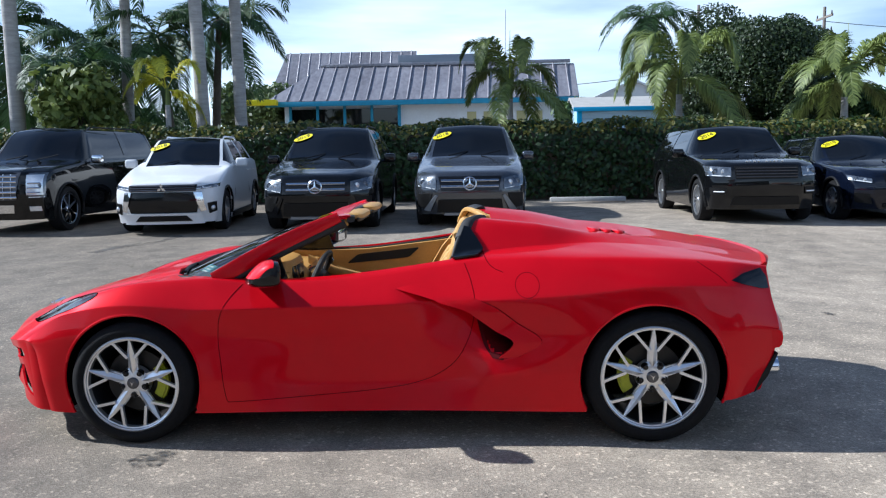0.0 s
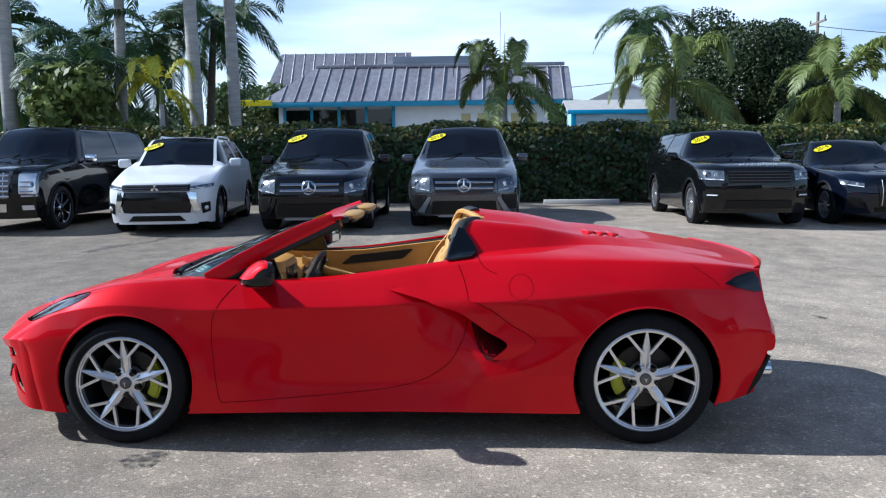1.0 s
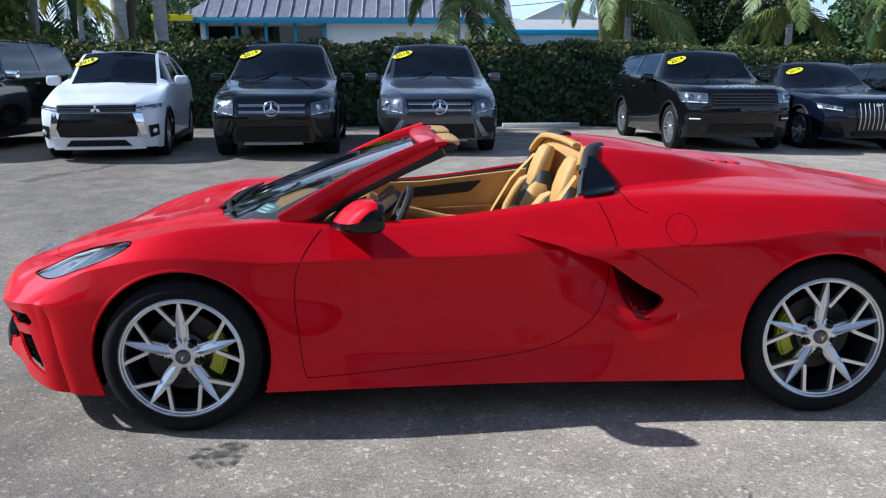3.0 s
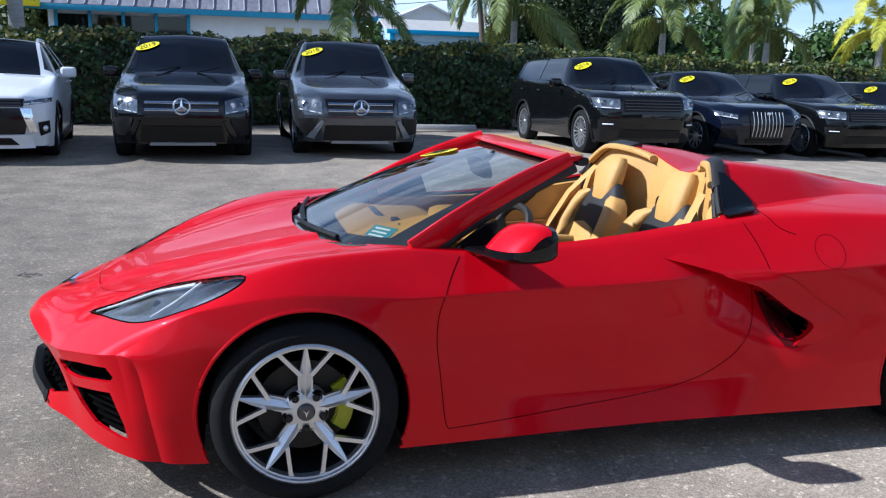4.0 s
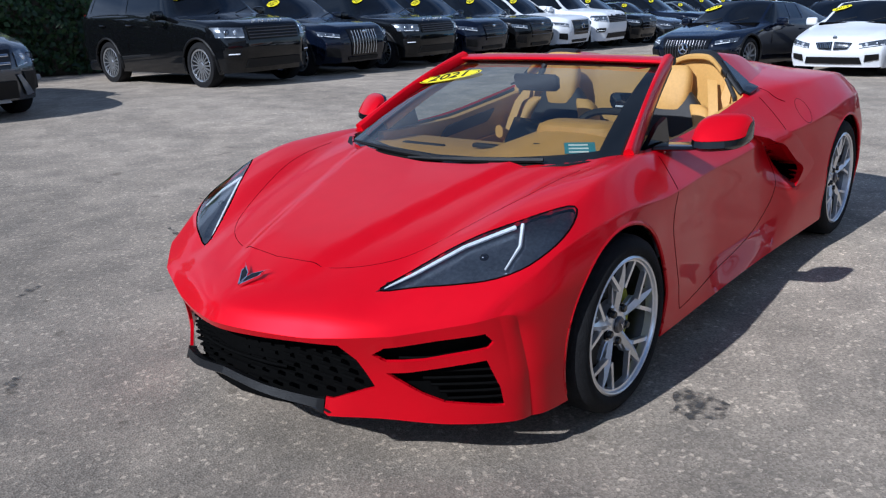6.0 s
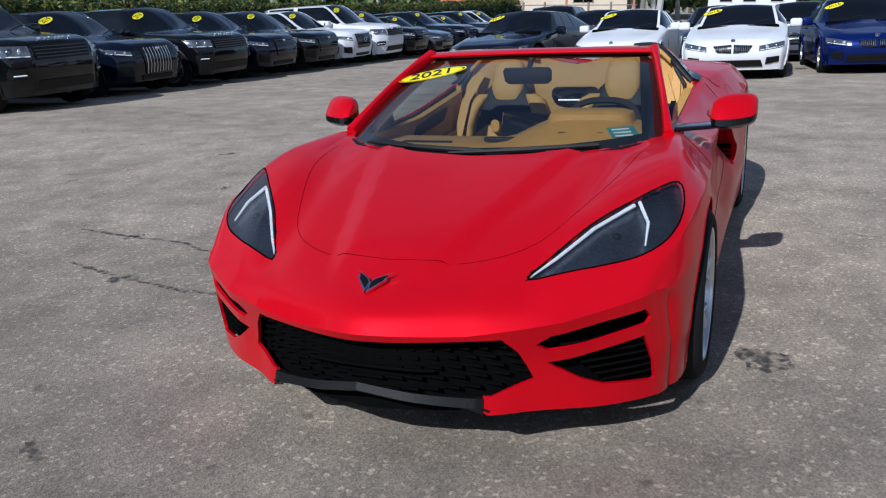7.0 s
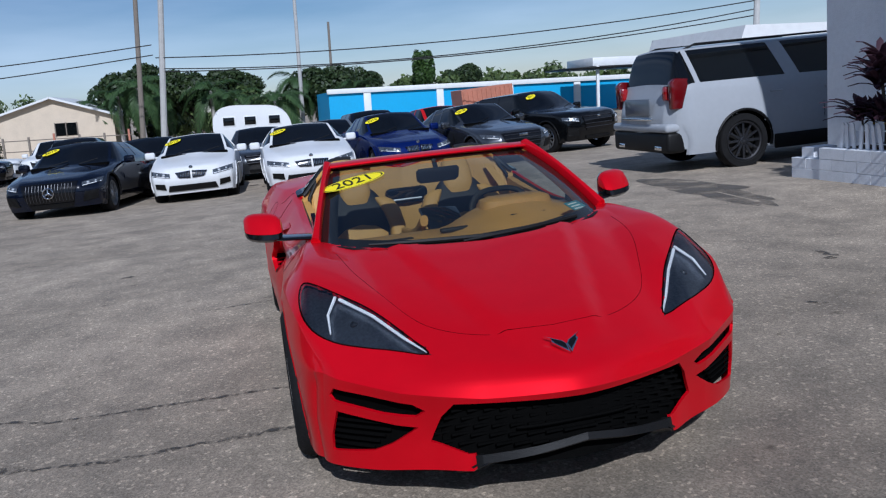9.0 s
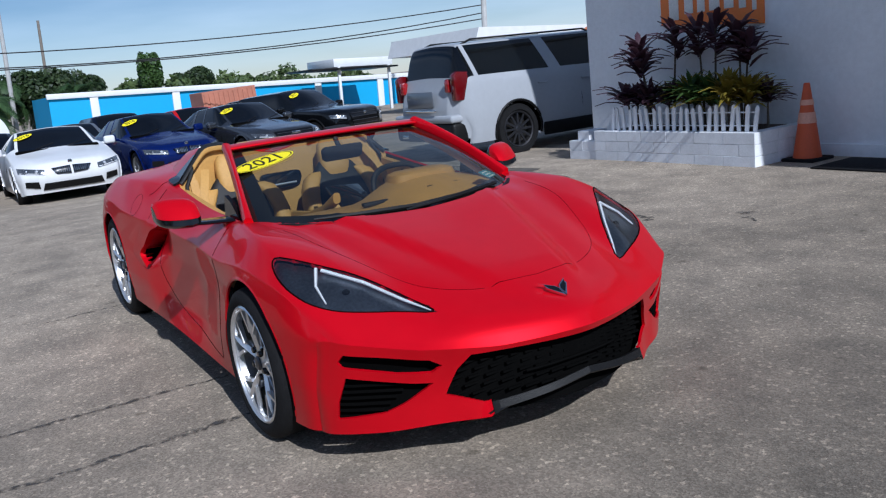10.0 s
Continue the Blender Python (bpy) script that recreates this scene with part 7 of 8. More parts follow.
    part("rear_speaker_panel", bm, M["screen"], car, "glossy dark panel between the seats")
    bm = bmesh.new()
    tube(bm, [(.498, y, .825) for y in (-.10, 0, .10)], .008, 6)
    part("chrome_strip", bm, M["alloy"], car)


hero_cabin()


# ---------- plants ----------
rng = np.random.default_rng(7)


def leaves_mesh(name, centers, normals, size, mat, parent=None, label="", aspect=0.55, jitter=0.3):
    """One mesh of many small pointed leaves."""
    n = len(centers)
    nrm = normals / (np.linalg.norm(normals, axis=1, keepdims=True) + 1e-9)
    ref = rng.normal(size=(n, 3))
    u = np.cross(nrm, ref)
    u /= np.linalg.norm(u, axis=1, keepdims=True) + 1e-9
    w = np.cross(nrm, u)
    s = (size * (1 + jitter * rng.uniform(-1, 1, n)))[:, None]
    v = np.stack([centers - u * s, centers + w * s * aspect + nrm * s * .12, centers + u * s, centers - w * s * aspect + nrm * s * .12], 1).reshape(-1, 3)
    f = np.arange(4 * n).reshape(n, 4)
    me = bpy.data.meshes.new(name)
    me.vertices.add(4 * n)
    me.vertices.foreach_set("co", v.astype(np.float32).ravel())
    me.loops.add(4 * n)
    me.loops.foreach_set("vertex_index", f.astype(np.int32).ravel())
    me.polygons.add(n)
    me.polygons.foreach_set("loop_start", np.arange(0, 4 * n, 4, dtype=np.int32))
    me.update(calc_edges=True)
    me.validate()
    me.materials.append(mat)
    ob = new(name, me)
    if parent is not None:
        ob.parent = parent
    return tagged(ob, label) if label else ob


def wavy(x, seed, scale):
    return np.sin(x * scale + seed) * .5 + np.sin(x * scale * 2.3 + seed * 1.7) * .3 + np.sin(x * scale * 5.1 + seed * 2.9) * .2


def hedge():
    top = thing("hedge", "tall clipped green hedge with yellowish young shoots", "hedge", kind="stuff")
    x0, x1, y0, y1 = -17.0, 52.0, 15.9, 17.2
    n = 80000
    x = rng.uniform(x0, x1, n)
    side = rng.uniform(0, 1, n)
    g = lift(x, 16.0)
    ht = 1.91 + .10 * wavy(x, 1, 1.3) + .06 * wavy(x, 4, 4.1)
    fy = y0 + .16 * wavy(x, 2, 1.7)
    z, y, nr = np.zeros(n), np.zeros(n), np.zeros((n, 3))
    front = side < .62
    z[front] = g[front] + ht[front] * rng.uniform(.02, 1, front.sum()) ** .9
    y[front] = fy[front] + .12 * wavy(x[front] + z[front] * 2, 3, 3.7) + rng.uniform(-.12, .12, front.sum()) + .18 * np.clip((z[front] - g[front]) / ht[front] - .8, 0, 1)
    nr[front] = (0, -1, .35)
    t = ~front
    y[t] = rng.uniform(y0 + .05, y1, t.sum())
    z[t] = g[t] + ht[t] + .05 * wavy(x[t] * 2 + y[t] * 3, 5, 2) + rng.uniform(-.10, .12, t.sum())
    nr[t] = (0, -.3, 1)
    nr += rng.normal(scale=.55, size=(n, 3))
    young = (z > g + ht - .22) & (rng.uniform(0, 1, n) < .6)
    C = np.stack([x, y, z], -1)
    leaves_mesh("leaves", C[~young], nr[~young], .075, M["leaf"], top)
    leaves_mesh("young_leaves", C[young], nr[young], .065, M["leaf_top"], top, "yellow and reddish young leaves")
    # solid core sheet; the shade inside the hedge is its dark colour
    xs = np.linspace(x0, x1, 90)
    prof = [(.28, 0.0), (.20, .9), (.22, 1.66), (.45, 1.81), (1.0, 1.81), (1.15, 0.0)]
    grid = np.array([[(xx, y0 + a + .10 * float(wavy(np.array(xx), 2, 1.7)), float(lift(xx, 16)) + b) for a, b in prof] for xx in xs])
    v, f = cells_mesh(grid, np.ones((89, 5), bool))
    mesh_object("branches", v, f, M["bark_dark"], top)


def frond_mesh(name, length, droop, rise, pairs, leaf, width, seed, mat, plume=0.5):
    """One feather frond along +x: an arching stalk with paired leaflets."""
    r = np.random.default_rng(seed)
    t = np.linspace(0, 1, 14)
    px = length * (t - .15 * t ** 3 * droop)
    pz = length * (rise * t - droop * .75 * t ** 2.1)
    stalk = np.stack([px, 0 * t, pz], -1)
    verts, faces = [], []
    for i, p in enumerate(stalk):
        w = .022 * (1 - .8 * t[i]) * length / 2
        verts += [p + (0, -w, 0), p + (0, 0, w * 1.2), p + (0, w, 0), p + (0, 0, -w)]
    for i in range(len(stalk) - 1):
        for k in range(4):
            faces.append((4 * i + k, 4 * i + (k + 1) % 4, 4 * i + 4 + (k + 1) % 4, 4 * i + 4 + k))
    for j in range(pairs):
        a = .13 + .87 * j / (pairs - 1)
        p = np.array([np.interp(a, t, stalk[:, k]) for k in range(3)])
        d = np.array([np.interp(min(a + .03, 1), t, stalk[:, k]) for k in range(3)]) - np.array([np.interp(a - .03, t, stalk[:, k]) for k in range(3)])
        d /= np.linalg.norm(d)
        ll = leaf * (math.sin(math.pi * min(1, .18 + a * .80)) ** .6) * r.uniform(.85, 1.1)
        for sg in (1, -1):
            out = np.array([0, sg, 0]) * .9 + d * (.55 + .5 * a) + np.array([0, 0, r.uniform(-plume, plume * .8)])
            out /= np.linalg.norm(out)
            mid = p + out * ll * .5
            tip = p + out * ll * .92 + np.array([0, 0, -.28 * ll])
            wv = np.cross(out, d)
            wv = np.cross(out, wv)
            wv /= np.linalg.norm(wv) + 1e-9
            k = len(verts)
            verts += [p - wv * width * .3, p + wv * width * .3, mid - wv * width * .5, mid + wv * width * .5, tip]
            faces += [(k, k + 1, k + 3, k + 2), (k + 2, k + 3, k + 4)]
    me = bpy.data.meshes.new(name)
    me.from_pydata([tuple(v) for v in verts], [], faces)
    me.materials.append(mat)
    return me


FRONDS = {}


def palm(x, y, trunk_h, crown, mat, n=12, label="", trunk_r=.11, lean=(0, 0), style="arch", spear=True, seed=1, bark="bark", base=None, group="", bulge=1.0):
    """A feather palm: ringed trunk, green crownshaft and arching fronds."""
    r = np.random.default_rng(seed)
    z0 = float(lift(x, y)) if base is None else base
    top = thing("palm_tree", label or "green feather palm behind the hedge", "palm tree", pose(x, y, z0), group)
    trunk_h += .385 if y > 16 and base is None else 0
    pts, rad = [], []
    for i in range(22):
        t = i / 21
        pts.append((lean[0] * t ** 1.4, lean[1] * t ** 1.4, trunk_h * t))
        rad.append(trunk_r * (1.12 - .34 * t + (.10 * bulge * math.sin(math.pi * t))) * (1 + .03 * (i % 2)))
    bm = bmesh.new()
    tube(bm, pts, rad, 12)
    part("trunk", bm, M[bark], top, "ringed grey trunk")
    if style == "arch":
        bm = bmesh.new()
        tube(bm, [(lean[0], lean[1], trunk_h - .05), (lean[0], lean[1], trunk_h + .25), (lean[0], lean[1], trunk_h + .5)], [trunk_r * .85, trunk_r * .75, trunk_r * .35], 10)
        part("crownshaft", bm, M["frond"], top)
    pairs = {"arch": 120, "royal": 60, "coco": 52}[style]
    keys = []
    for k in range(3):
        key = (style, mat, round(crown, 1), k)
        if key not in FRONDS:
            droop = (2.2, 1.2, 1.65)[k] if style == "arch" else {"royal": .85, "coco": .9}[style] + .22 * k
            rise = (1.77, .18, 1.0)[k] if style == "arch" else {"royal": .45, "coco": .55}[style] - .25 * k
            FRONDS[key] = frond_mesh("frond", crown, droop, rise, pairs, crown * {"arch": .23, "royal": .26, "coco": .30}[style], (.030 if style == "arch" else .032) * crown / 1.8, 11 + k, M[mat], {"arch": .55, "royal": .6, "coco": .25}[style])
        keys.append(key)
    for i in range(n):
        ob = new("frond", FRONDS[keys[i % 3]])
        ob.parent = top
        az = i * 137.5 + 40 * seed + r.uniform(-9, 9) if style == "arch" else 360 * i / n + r.uniform(-16, 16) + (180 / n if i % 2 else 0)
        pitch = r.uniform(-7, 7) if style == "arch" else r.uniform(-18, 12) + (28 if i % 3 == 2 else 0)
        ob.matrix_local = pose(lean[0], lean[1], trunk_h + (.35 if style == "arch" else .1), 0, 0, az) @ pose(0, 0, 0, r.uniform(-12, 12) if style == "arch" else r.uniform(-20, 20), pitch, 0)
    if spear:
        bm = bmesh.new()
        tube(bm, [(lean[0], lean[1], trunk_h + .2), (lean[0] + .02, lean[1], trunk_h + .2 + crown * .75)], [.022, .006], 6)
        part("spear_leaf", bm, M["frond_yellow"], top)
    return top


def leaf_tree(x, y, z0, height, radius, n, size, mat, label, seed, trunk=.14, name="tree", squash=.8, low=.35):
    """A broadleaf tree: tapered trunk with limbs and a crown of leaf clumps with gaps."""
    r = np.random.default_rng(seed)
    top = thing(name, label, "tree", pose(x, y, z0))
    bm = bmesh.new()
    tube(bm, [(0, 0, 0), (.05, 0, height * .3), (0, .1, height * .6)], [trunk, trunk * .75, trunk * .45], 9)
    k = 26
    cl = []
    for i in range(k):
        a, e = 2 * math.pi * r.uniform(), r.uniform(-.5, 1.0)
        d = radius * r.uniform(.45, .85)
        c = np.array([math.cos(a) * d * math.cos(e * .9), math.sin(a) * d * math.cos(e * .9), height * (low + (1 - low) * .5) + d * math.sin(e) * squash])
        cl.append((c, radius * r.uniform(.28, .46)))
        if i < 7:
            tube(bm, [(0, .02, height * .35), tuple(c * np.array([.5, .5, .8])), tuple(c)], [trunk * .5, trunk * .3, trunk * .1], 6)
    part("trunk", bm, M["bark_dark"], top)
    which = r.integers(0, k, n)
    d = r.normal(size=(n, 3))
    d /= np.linalg.norm(d, axis=1, keepdims=True)
    cc, rr = np.array([c for c, _ in cl])[which], np.array([q for _, q in cl])[which]
    pos = cc + d * (rr * r.uniform(.55, 1.08, n) ** .5)[:, None] * np.array([1, 1, squash])
    pos[:, 2] = np.maximum(pos[:, 2], .15)
    leaves_mesh("crown", pos, d + r.normal(scale=.6, size=(n, 3)), size, M[mat], top)
    return top


def woods(name, x0, x1, y0, y1, h, n, size, mat, seed, label):
    """A far belt of trees as one mass of leaves."""
    r = np.random.default_rng(seed)
    top = thing(name, label, "trees", kind="stuff")
    k = int(abs(x1 - x0 + y1 - y0) * .9) + 8
    cx, cy = r.uniform(x0, x1, k), r.uniform(y0, y1, k)
    cz, cr = r.uniform(.25, .85, k) * h, r.uniform(.22, .40, k) * h
    w = r.integers(0, k, n)
    d = r.normal(size=(n, 3))
    d /= np.linalg.norm(d, axis=1, keepdims=True)
    pos = np.stack([cx, cy, lift(cx, cy) + cz], -1)[w] + d * (cr[w] * r.uniform(.5, 1.05, n))[:, None]
    pos[:, 2] = np.maximum(pos[:, 2], lift(pos[:, 0], pos[:, 1]) + .05)
    leaves_mesh("foliage", pos, d + r.normal(scale=.6, size=(n, 3)), size, M[mat], top)
    # trunks
    for i in range(0, k, 3):
        bm = bmesh.new()
        zg = float(lift(cx[i], cy[i]))
        tube(bm, [(cx[i], cy[i], zg), (cx[i] + .1, cy[i], zg + cz[i])], [.16, .07], 7)
        part("trunk", bm, M["bark_dark"], top)


hedge()
YARD = "palms behind the hedge"
palm(-12.4, 17.6, 9.6, 3.2, "frond_dark", 12, "tall royal palm with a smooth grey trunk", .18, style="royal", spear=False, seed=2, group=YARD)
palm(-7.3, 18.2, 9.8, 3.2, "frond_dark", 12, "tall royal palm with a smooth grey trunk", .17, (-.25, 0), "royal", False, 3, group=YARD)
palm(-6.75, 20.0, 8.6, 3.0, "frond_dark", 13, "tall royal palm with a smooth grey trunk", .17, (-.1, 0), "royal", False, 4, group=YARD)
palm(-10.2, 19.8, 8.4, 3.0, "frond_dark", 13, "tall royal palm with a smooth grey trunk", .15, (.2, 0), "royal", False, 5, group=YARD)
palm(-8.15, 17.7, 2.35, 1.5, "frond_yellow", 7, "yellow feather palm with hanging fronds", .085, (0, 0), "arch", False, 6, group=YARD)
for i, (px, py, h, c, sd) in enumerate([(-13.6, 19.5, 3.2, 2.6, 11), (-12.0, 21.0, 4.2, 2.8, 12), (-11.0, 18.6, 3.4, 2.5, 13), (-9.4, 21.5, 4.6, 2.8, 14), (-8.6, 23.0, 5.4, 2.6, 16), (-14.8, 22.0, 5.0, 3.0, 18)]):
    palm(px, py, h, c, "frond_dark", 14, "dark green palm in a dense clump", .13, (rng.uniform(-.5, .5), 0), "coco", False, sd, "bark_dark", group=YARD)
palm(1.35, 17.6, 2.32, 2.1, "frond", 11, "young green palm with arching plume fronds", .10, (0, 0), "arch", True, 21, group=YARD)
palm(6.25, 19.0, 2.5, 2.5, "frond", 13, "green palm with arching plume fronds and a yellowed heart", .11, (0, 0), "arch", True, 22, group=YARD)
palm(6.9, 23.5, 5.2, 2.1, "frond_dark", 15, "coconut palm with a round crown", .09, (-.6, 0), "coco", False, 23, "bark_dark", group=YARD)
palm(10.9, 19.0, 2.45, 2.4, "frond", 13, "green palm with arching plume fronds", .11, (0, 0), "arch", True, 24, group=YARD)
for i, (px, py, h, c, m_) in enumerate([(14.6, 19.2, 2.4, 1.9, "frond"), (18.6, 19.0, 2.6, 1.9, "frond_yellow"), (22.5, 19.5, 2.5, 2.0, "frond"), (26.5, 19.2, 2.8, 2.0, "frond"), (31.5, 19.6, 2.6, 2.0, "frond"), (37, 19.4, 2.8, 2.0, "frond"), (43, 19.6, 2.8, 2.0, "frond"), (16.4, 22.5, 4.4, 2.3, "frond_dark"), (24.5, 23.0, 4.6, 2.4, "frond_dark")]):
    palm(px, py, h, c, m_, 11, "", .11, (0, 0), "arch" if i < 7 else "coco", i < 7, 31 + i, group=YARD)
leaf_tree(-10.6, 17.4, .1, 4.7, 1.15, 2000, .13, "frond", "sea grape shrub with broad round green leaves", 3, .06, "shrub", 1.2, .2)
leaf_tree(-9.2, 17.6, .1, 2.9, .7, 700, .11, "frond", "small broadleaf shrub behind the hedge", 4, .05, "shrub", 1.2, .2)
leaf_tree(11.4, 28.0, .1, 6.6, 3.1, 70000, .07, "dusk_leaf", "large dark broadleaf tree with a round crown", 5, .22, low=.12, squash=.95)
leaf_tree(10.6, 26.4, .1, 2.9, 2.1, 30000, .07, "dusk_leaf", "dark broadleaf shrub beneath the large tree", 8, .12, "shrub", .75, .1)
leaf_tree(15.2, 29.0, .1, 3.6, 2.0, 30000, .08, "tree_leaf", "dark broadleaf tree behind the palms", 6, .2, low=.12)
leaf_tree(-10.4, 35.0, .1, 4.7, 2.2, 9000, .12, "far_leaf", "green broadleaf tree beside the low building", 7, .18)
leaf_tree(4.9, 30.0, .1, 3.9, 1.2, 1500, .13, "tree_leaf", "green tree between the low building and the shed", 8, .1)
woods("tree_belt", -40, -14, 26, 40, 3.4, 40000, .15, "tree_leaf", 41, "dark belt of trees beyond the hedge")
woods("tree_belt", 14, 52, 23, 36, 4.6, 70000, .15, "tree_leaf", 42, "belt of trees and shrubs beyond the hedge")
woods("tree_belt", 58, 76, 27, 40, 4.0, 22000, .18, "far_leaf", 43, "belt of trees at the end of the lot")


M["yellow_wall"] = surface("faded yellow wall paint", (0.55, 0.50, 0.25), 0.8, spread=0.1, scale=2)
M["faded_orange"] = surface("faded reflective film", (0.70, 0.35, 0.25), 0.5)
# ---------- buildings to the north ----------
def panel(name, pts, mat, parent, t=.04, label=""):
    """A flat sheet through points, with thickness."""
    bm = bmesh.new()
    bm.faces.new([bm.verts.new(p) for p in pts])
    ob = part(name, bm, mat, parent, label, smooth=False)
    return thick(ob, t, 0.0)


def restaurant():
    top = thing("building", "low white restaurant with a weathered metal mansard roof and blue trim", "building")
    g = .1
    x0, x1, y0 = -9.1, 4.95, 32.0
    ez, rz, ry = 3.72, 5.52, 35.0
    bm = bmesh.new()
    box(bm, (-2.1, y0 + 4.2, (g + ez) / 2), (12.6, 7.0, ez - g))
    part("wall", bm, M["white_wall"], top)
    panel("roof_slope", [(x0, y0, ez), (x1, y0, ez), (x1 + .12, ry, rz - .08), (x0 + 2.1, ry, rz)], M["metal_roof"], top, .06)
    panel("roof_slope", [(x0, y0, ez), (x0 + 2.1, ry, rz), (x0 + 2.1, 44, rz), (x0, 46, ez)], M["metal_roof"], top, .06)
    panel("roof_slope", [(x1, y0, ez), (x1 + .1, 46, ez), (x1 + .12, 44, rz - .08), (x1 + .12, ry, rz - .08)], M["metal_roof"], top, .06)
    for i in range(23):
        t = (i + .6) / 23.2
        xa = x0 + (x1 - x0) * t
        frac = 1.0 if xa > x0 + 2.1 else (xa - x0) / 2.1
        bm = bmesh.new()
        p0, p1 = Vector((xa, y0 - .02, ez + .05)), Vector((xa + .1 * t, y0 + (ry - y0) * frac, ez + (rz - ez) * frac + .05))
        tube(bm, [p0, p1], .035, 4)
        part("roof_seam", bm, M["metal_roof"], top)
    bm = bmesh.new()
    box(bm, ((x0 + x1) / 2 + 1, ry, rz + .06), (x1 - x0 - 2.1, .25, .16), bevel=.02)
    part("ridge_cap", bm, M["metal_roof"], top)
    bm = bmesh.new()
    box(bm, ((x0 + x1) / 2, y0 + .05, ez - .10), (x1 - x0, .14, .22), bevel=.01)
    part("fascia", bm, M["blue_trim"], top, "turquoise fascia board")
    # raised roof behind
    ux0, ux1, uy, uz0, uz1 = -10.3, -2.9, 40.0, 5.4, 6.95
    panel("upper_roof", [(ux0 - .5, uy, uz0 - .6), (ux1, uy, uz0 - .6), (ux1, uy + 1.6, uz1), (ux0 + .1, uy + 1.6, uz1)], M["metal_roof"], top, .08)
    for i in range(13):
        xx = ux0 + (ux1 - ux0) * (i + .5) / 13
        bm = bmesh.new()
        tube(bm, [(xx, uy - .02, uz0 - .55), (xx, uy + 1.6, uz1 + .05)], .035, 4)
        part("roof_seam", bm, M["metal_roof"], top)
    bm = bmesh.new()
    box(bm, (-1.4, 37.6, 5.75), (4.2, 1.6, .95), bevel=.02)
    part("parapet", bm, M["silver_paint"], top, "grey roof plant screen")
    bm = bmesh.new()
    box(bm, (.95, 37.2, 5.8), (.55, .8, .85), bevel=.02)
    part("roof_unit", bm, M["trim"], top)
    # glazing on the west half
    for i in range(4):
        wx = -8.1 + 1.25 * i
        win = new("window")
        win.parent = top
        bm = bmesh.new()
        box(bm, (wx + .62, y0 + .62, 2.45), (1.1, .04, 1.9))
        part("pane", bm, M["dark_glass"], win)
        bm = bmesh.new()
        box(bm, (wx, y0 + .60, 2.45), (.12, .12, 2.2), bevel=.01)
        part("window_frame", bm, M["blue_trim"], win)
    bm = bmesh.new()
    box(bm, (-3.1, y0 + .60, 2.45), (.14, .12, 2.3), bevel=.01)
    part("window_frame", bm, M["blue_trim"], top)
    for i in range(5):
        bm = bmesh.new()
        box(bm, (.2 + .75 * i, y0 + .68, 2.75), (.42, .03, .85), bevel=.01)
        part("faded_letter_bar", bm, M["yellow_wall"], top)
    bm = bmesh.new()
    box(bm, (-9.3, y0 - .3, ez - .02), (1.6, .5, .24), bevel=.02)
    part("side_canopy", bm, M["yellow"], top, "yellow canopy edge")
    bm = bmesh.new()
    tube(bm, [(1.85, 36, 5.3), (1.87, 36, 8.2)], .025, 6)
    part("aerial", bm, M["white_metal"], top)


def shed():
    top = thing("shed", "small pale blue shed with a flat grey gable roof", "shed")
    x0, x1, y0, y1, g, e, r = 4.4, 9.75, 28.0, 31.0, .1, 3.05, 3.45
    bm = bmesh.new()
    slab(bm, [(y0, g), (y1, g), (y1, e), ((y0 + y1) / 2, r), (y0, e)], x0, x1, "x")
    part("wall", bm, M["pale_blue"], top, smooth=False)
    for i in range(9):
        bm = bmesh.new()
        box(bm, ((x0 + x1) / 2, y0 - .015, g + .25 + .3 * i), (x1 - x0, .03, .26), bevel=.006)
        part("board", bm, M["pale_blue"], top)
    panel("roof_slope", [(x0 - .15, y0 - .2, e - .03), (x1 + .15, y0 - .2, e - .03), (x1 + .15, (y0 + y1) / 2, r + .04), (x0 - .15, (y0 + y1) / 2, r + .04)], M["concrete"], top, .08)
    panel("roof_slope", [(x0 - .15, y1 + .2, e - .03), (x1 + .15, y1 + .2, e - .03), (x1 + .15, (y0 + y1) / 2, r + .04), (x0 - .15, (y0 + y1) / 2, r + .04)], M["concrete"], top, .08)
    bm = bmesh.new()
    box(bm, ((x0 + x1) / 2, y0 - .2, e - .08), (x1 - x0 + .3, .05, .16), bevel=.01)
    part("fascia", bm, M["blue_wall"], top)
    bm = bmesh.new()
    box(bm, (x0 + .1, y0 - .03, (g + e) / 2), (.2, .06, e - g), bevel=.01)
    part("corner_board", bm, M["blue_wall"], top)


def far_gable(x, y, z, w, h, label):
    top = thing("building", label, "building", pose(x, y, 0))
    bm = bmesh.new()
    slab(bm, [(-w / 2, .1), (w / 2, .1), (w / 2, z), (0, z + h), (-w / 2, z)], 0, 6, "y")
    part("wall", bm, M["white_metal"], top, smooth=False)
    panel("roof_slope", [(-w / 2 - .3, -.3, z - .1), (0, -.3, z + h + .05), (0, 6, z + h + .05), (-w / 2 - .3, 6, z - .1)], M["white_metal"], top, .1)
    panel("roof_slope", [(w / 2 + .3, -.3, z - .1), (0, -.3, z + h + .05), (0, 6, z + h + .05), (w / 2 + .3, 6, z - .1)], M["white_metal"], top, .1)


def kerb_stop(x, y, yaw=0):
    top = thing("wheel_stop", "worn pale concrete wheel stop", "kerb", pose(x, y, float(lift(x, y)), 0, 0, yaw), "wheel stops")
    bm = bmesh.new()
    slab(bm, [(-.09, 0), (.09, 0), (.055, .11), (-.055, .11)], -.92, .92, "x", bevel=.012)
    part("stop_block", bm, M["concrete"], top)


restaurant()
shed()
far_gable(9.2, 42, 3.6, 7, 1.5, "white gabled metal building far behind")
far_gable(16.5, 40, 3.6, 8, 1.5, "white gabled metal building far behind")
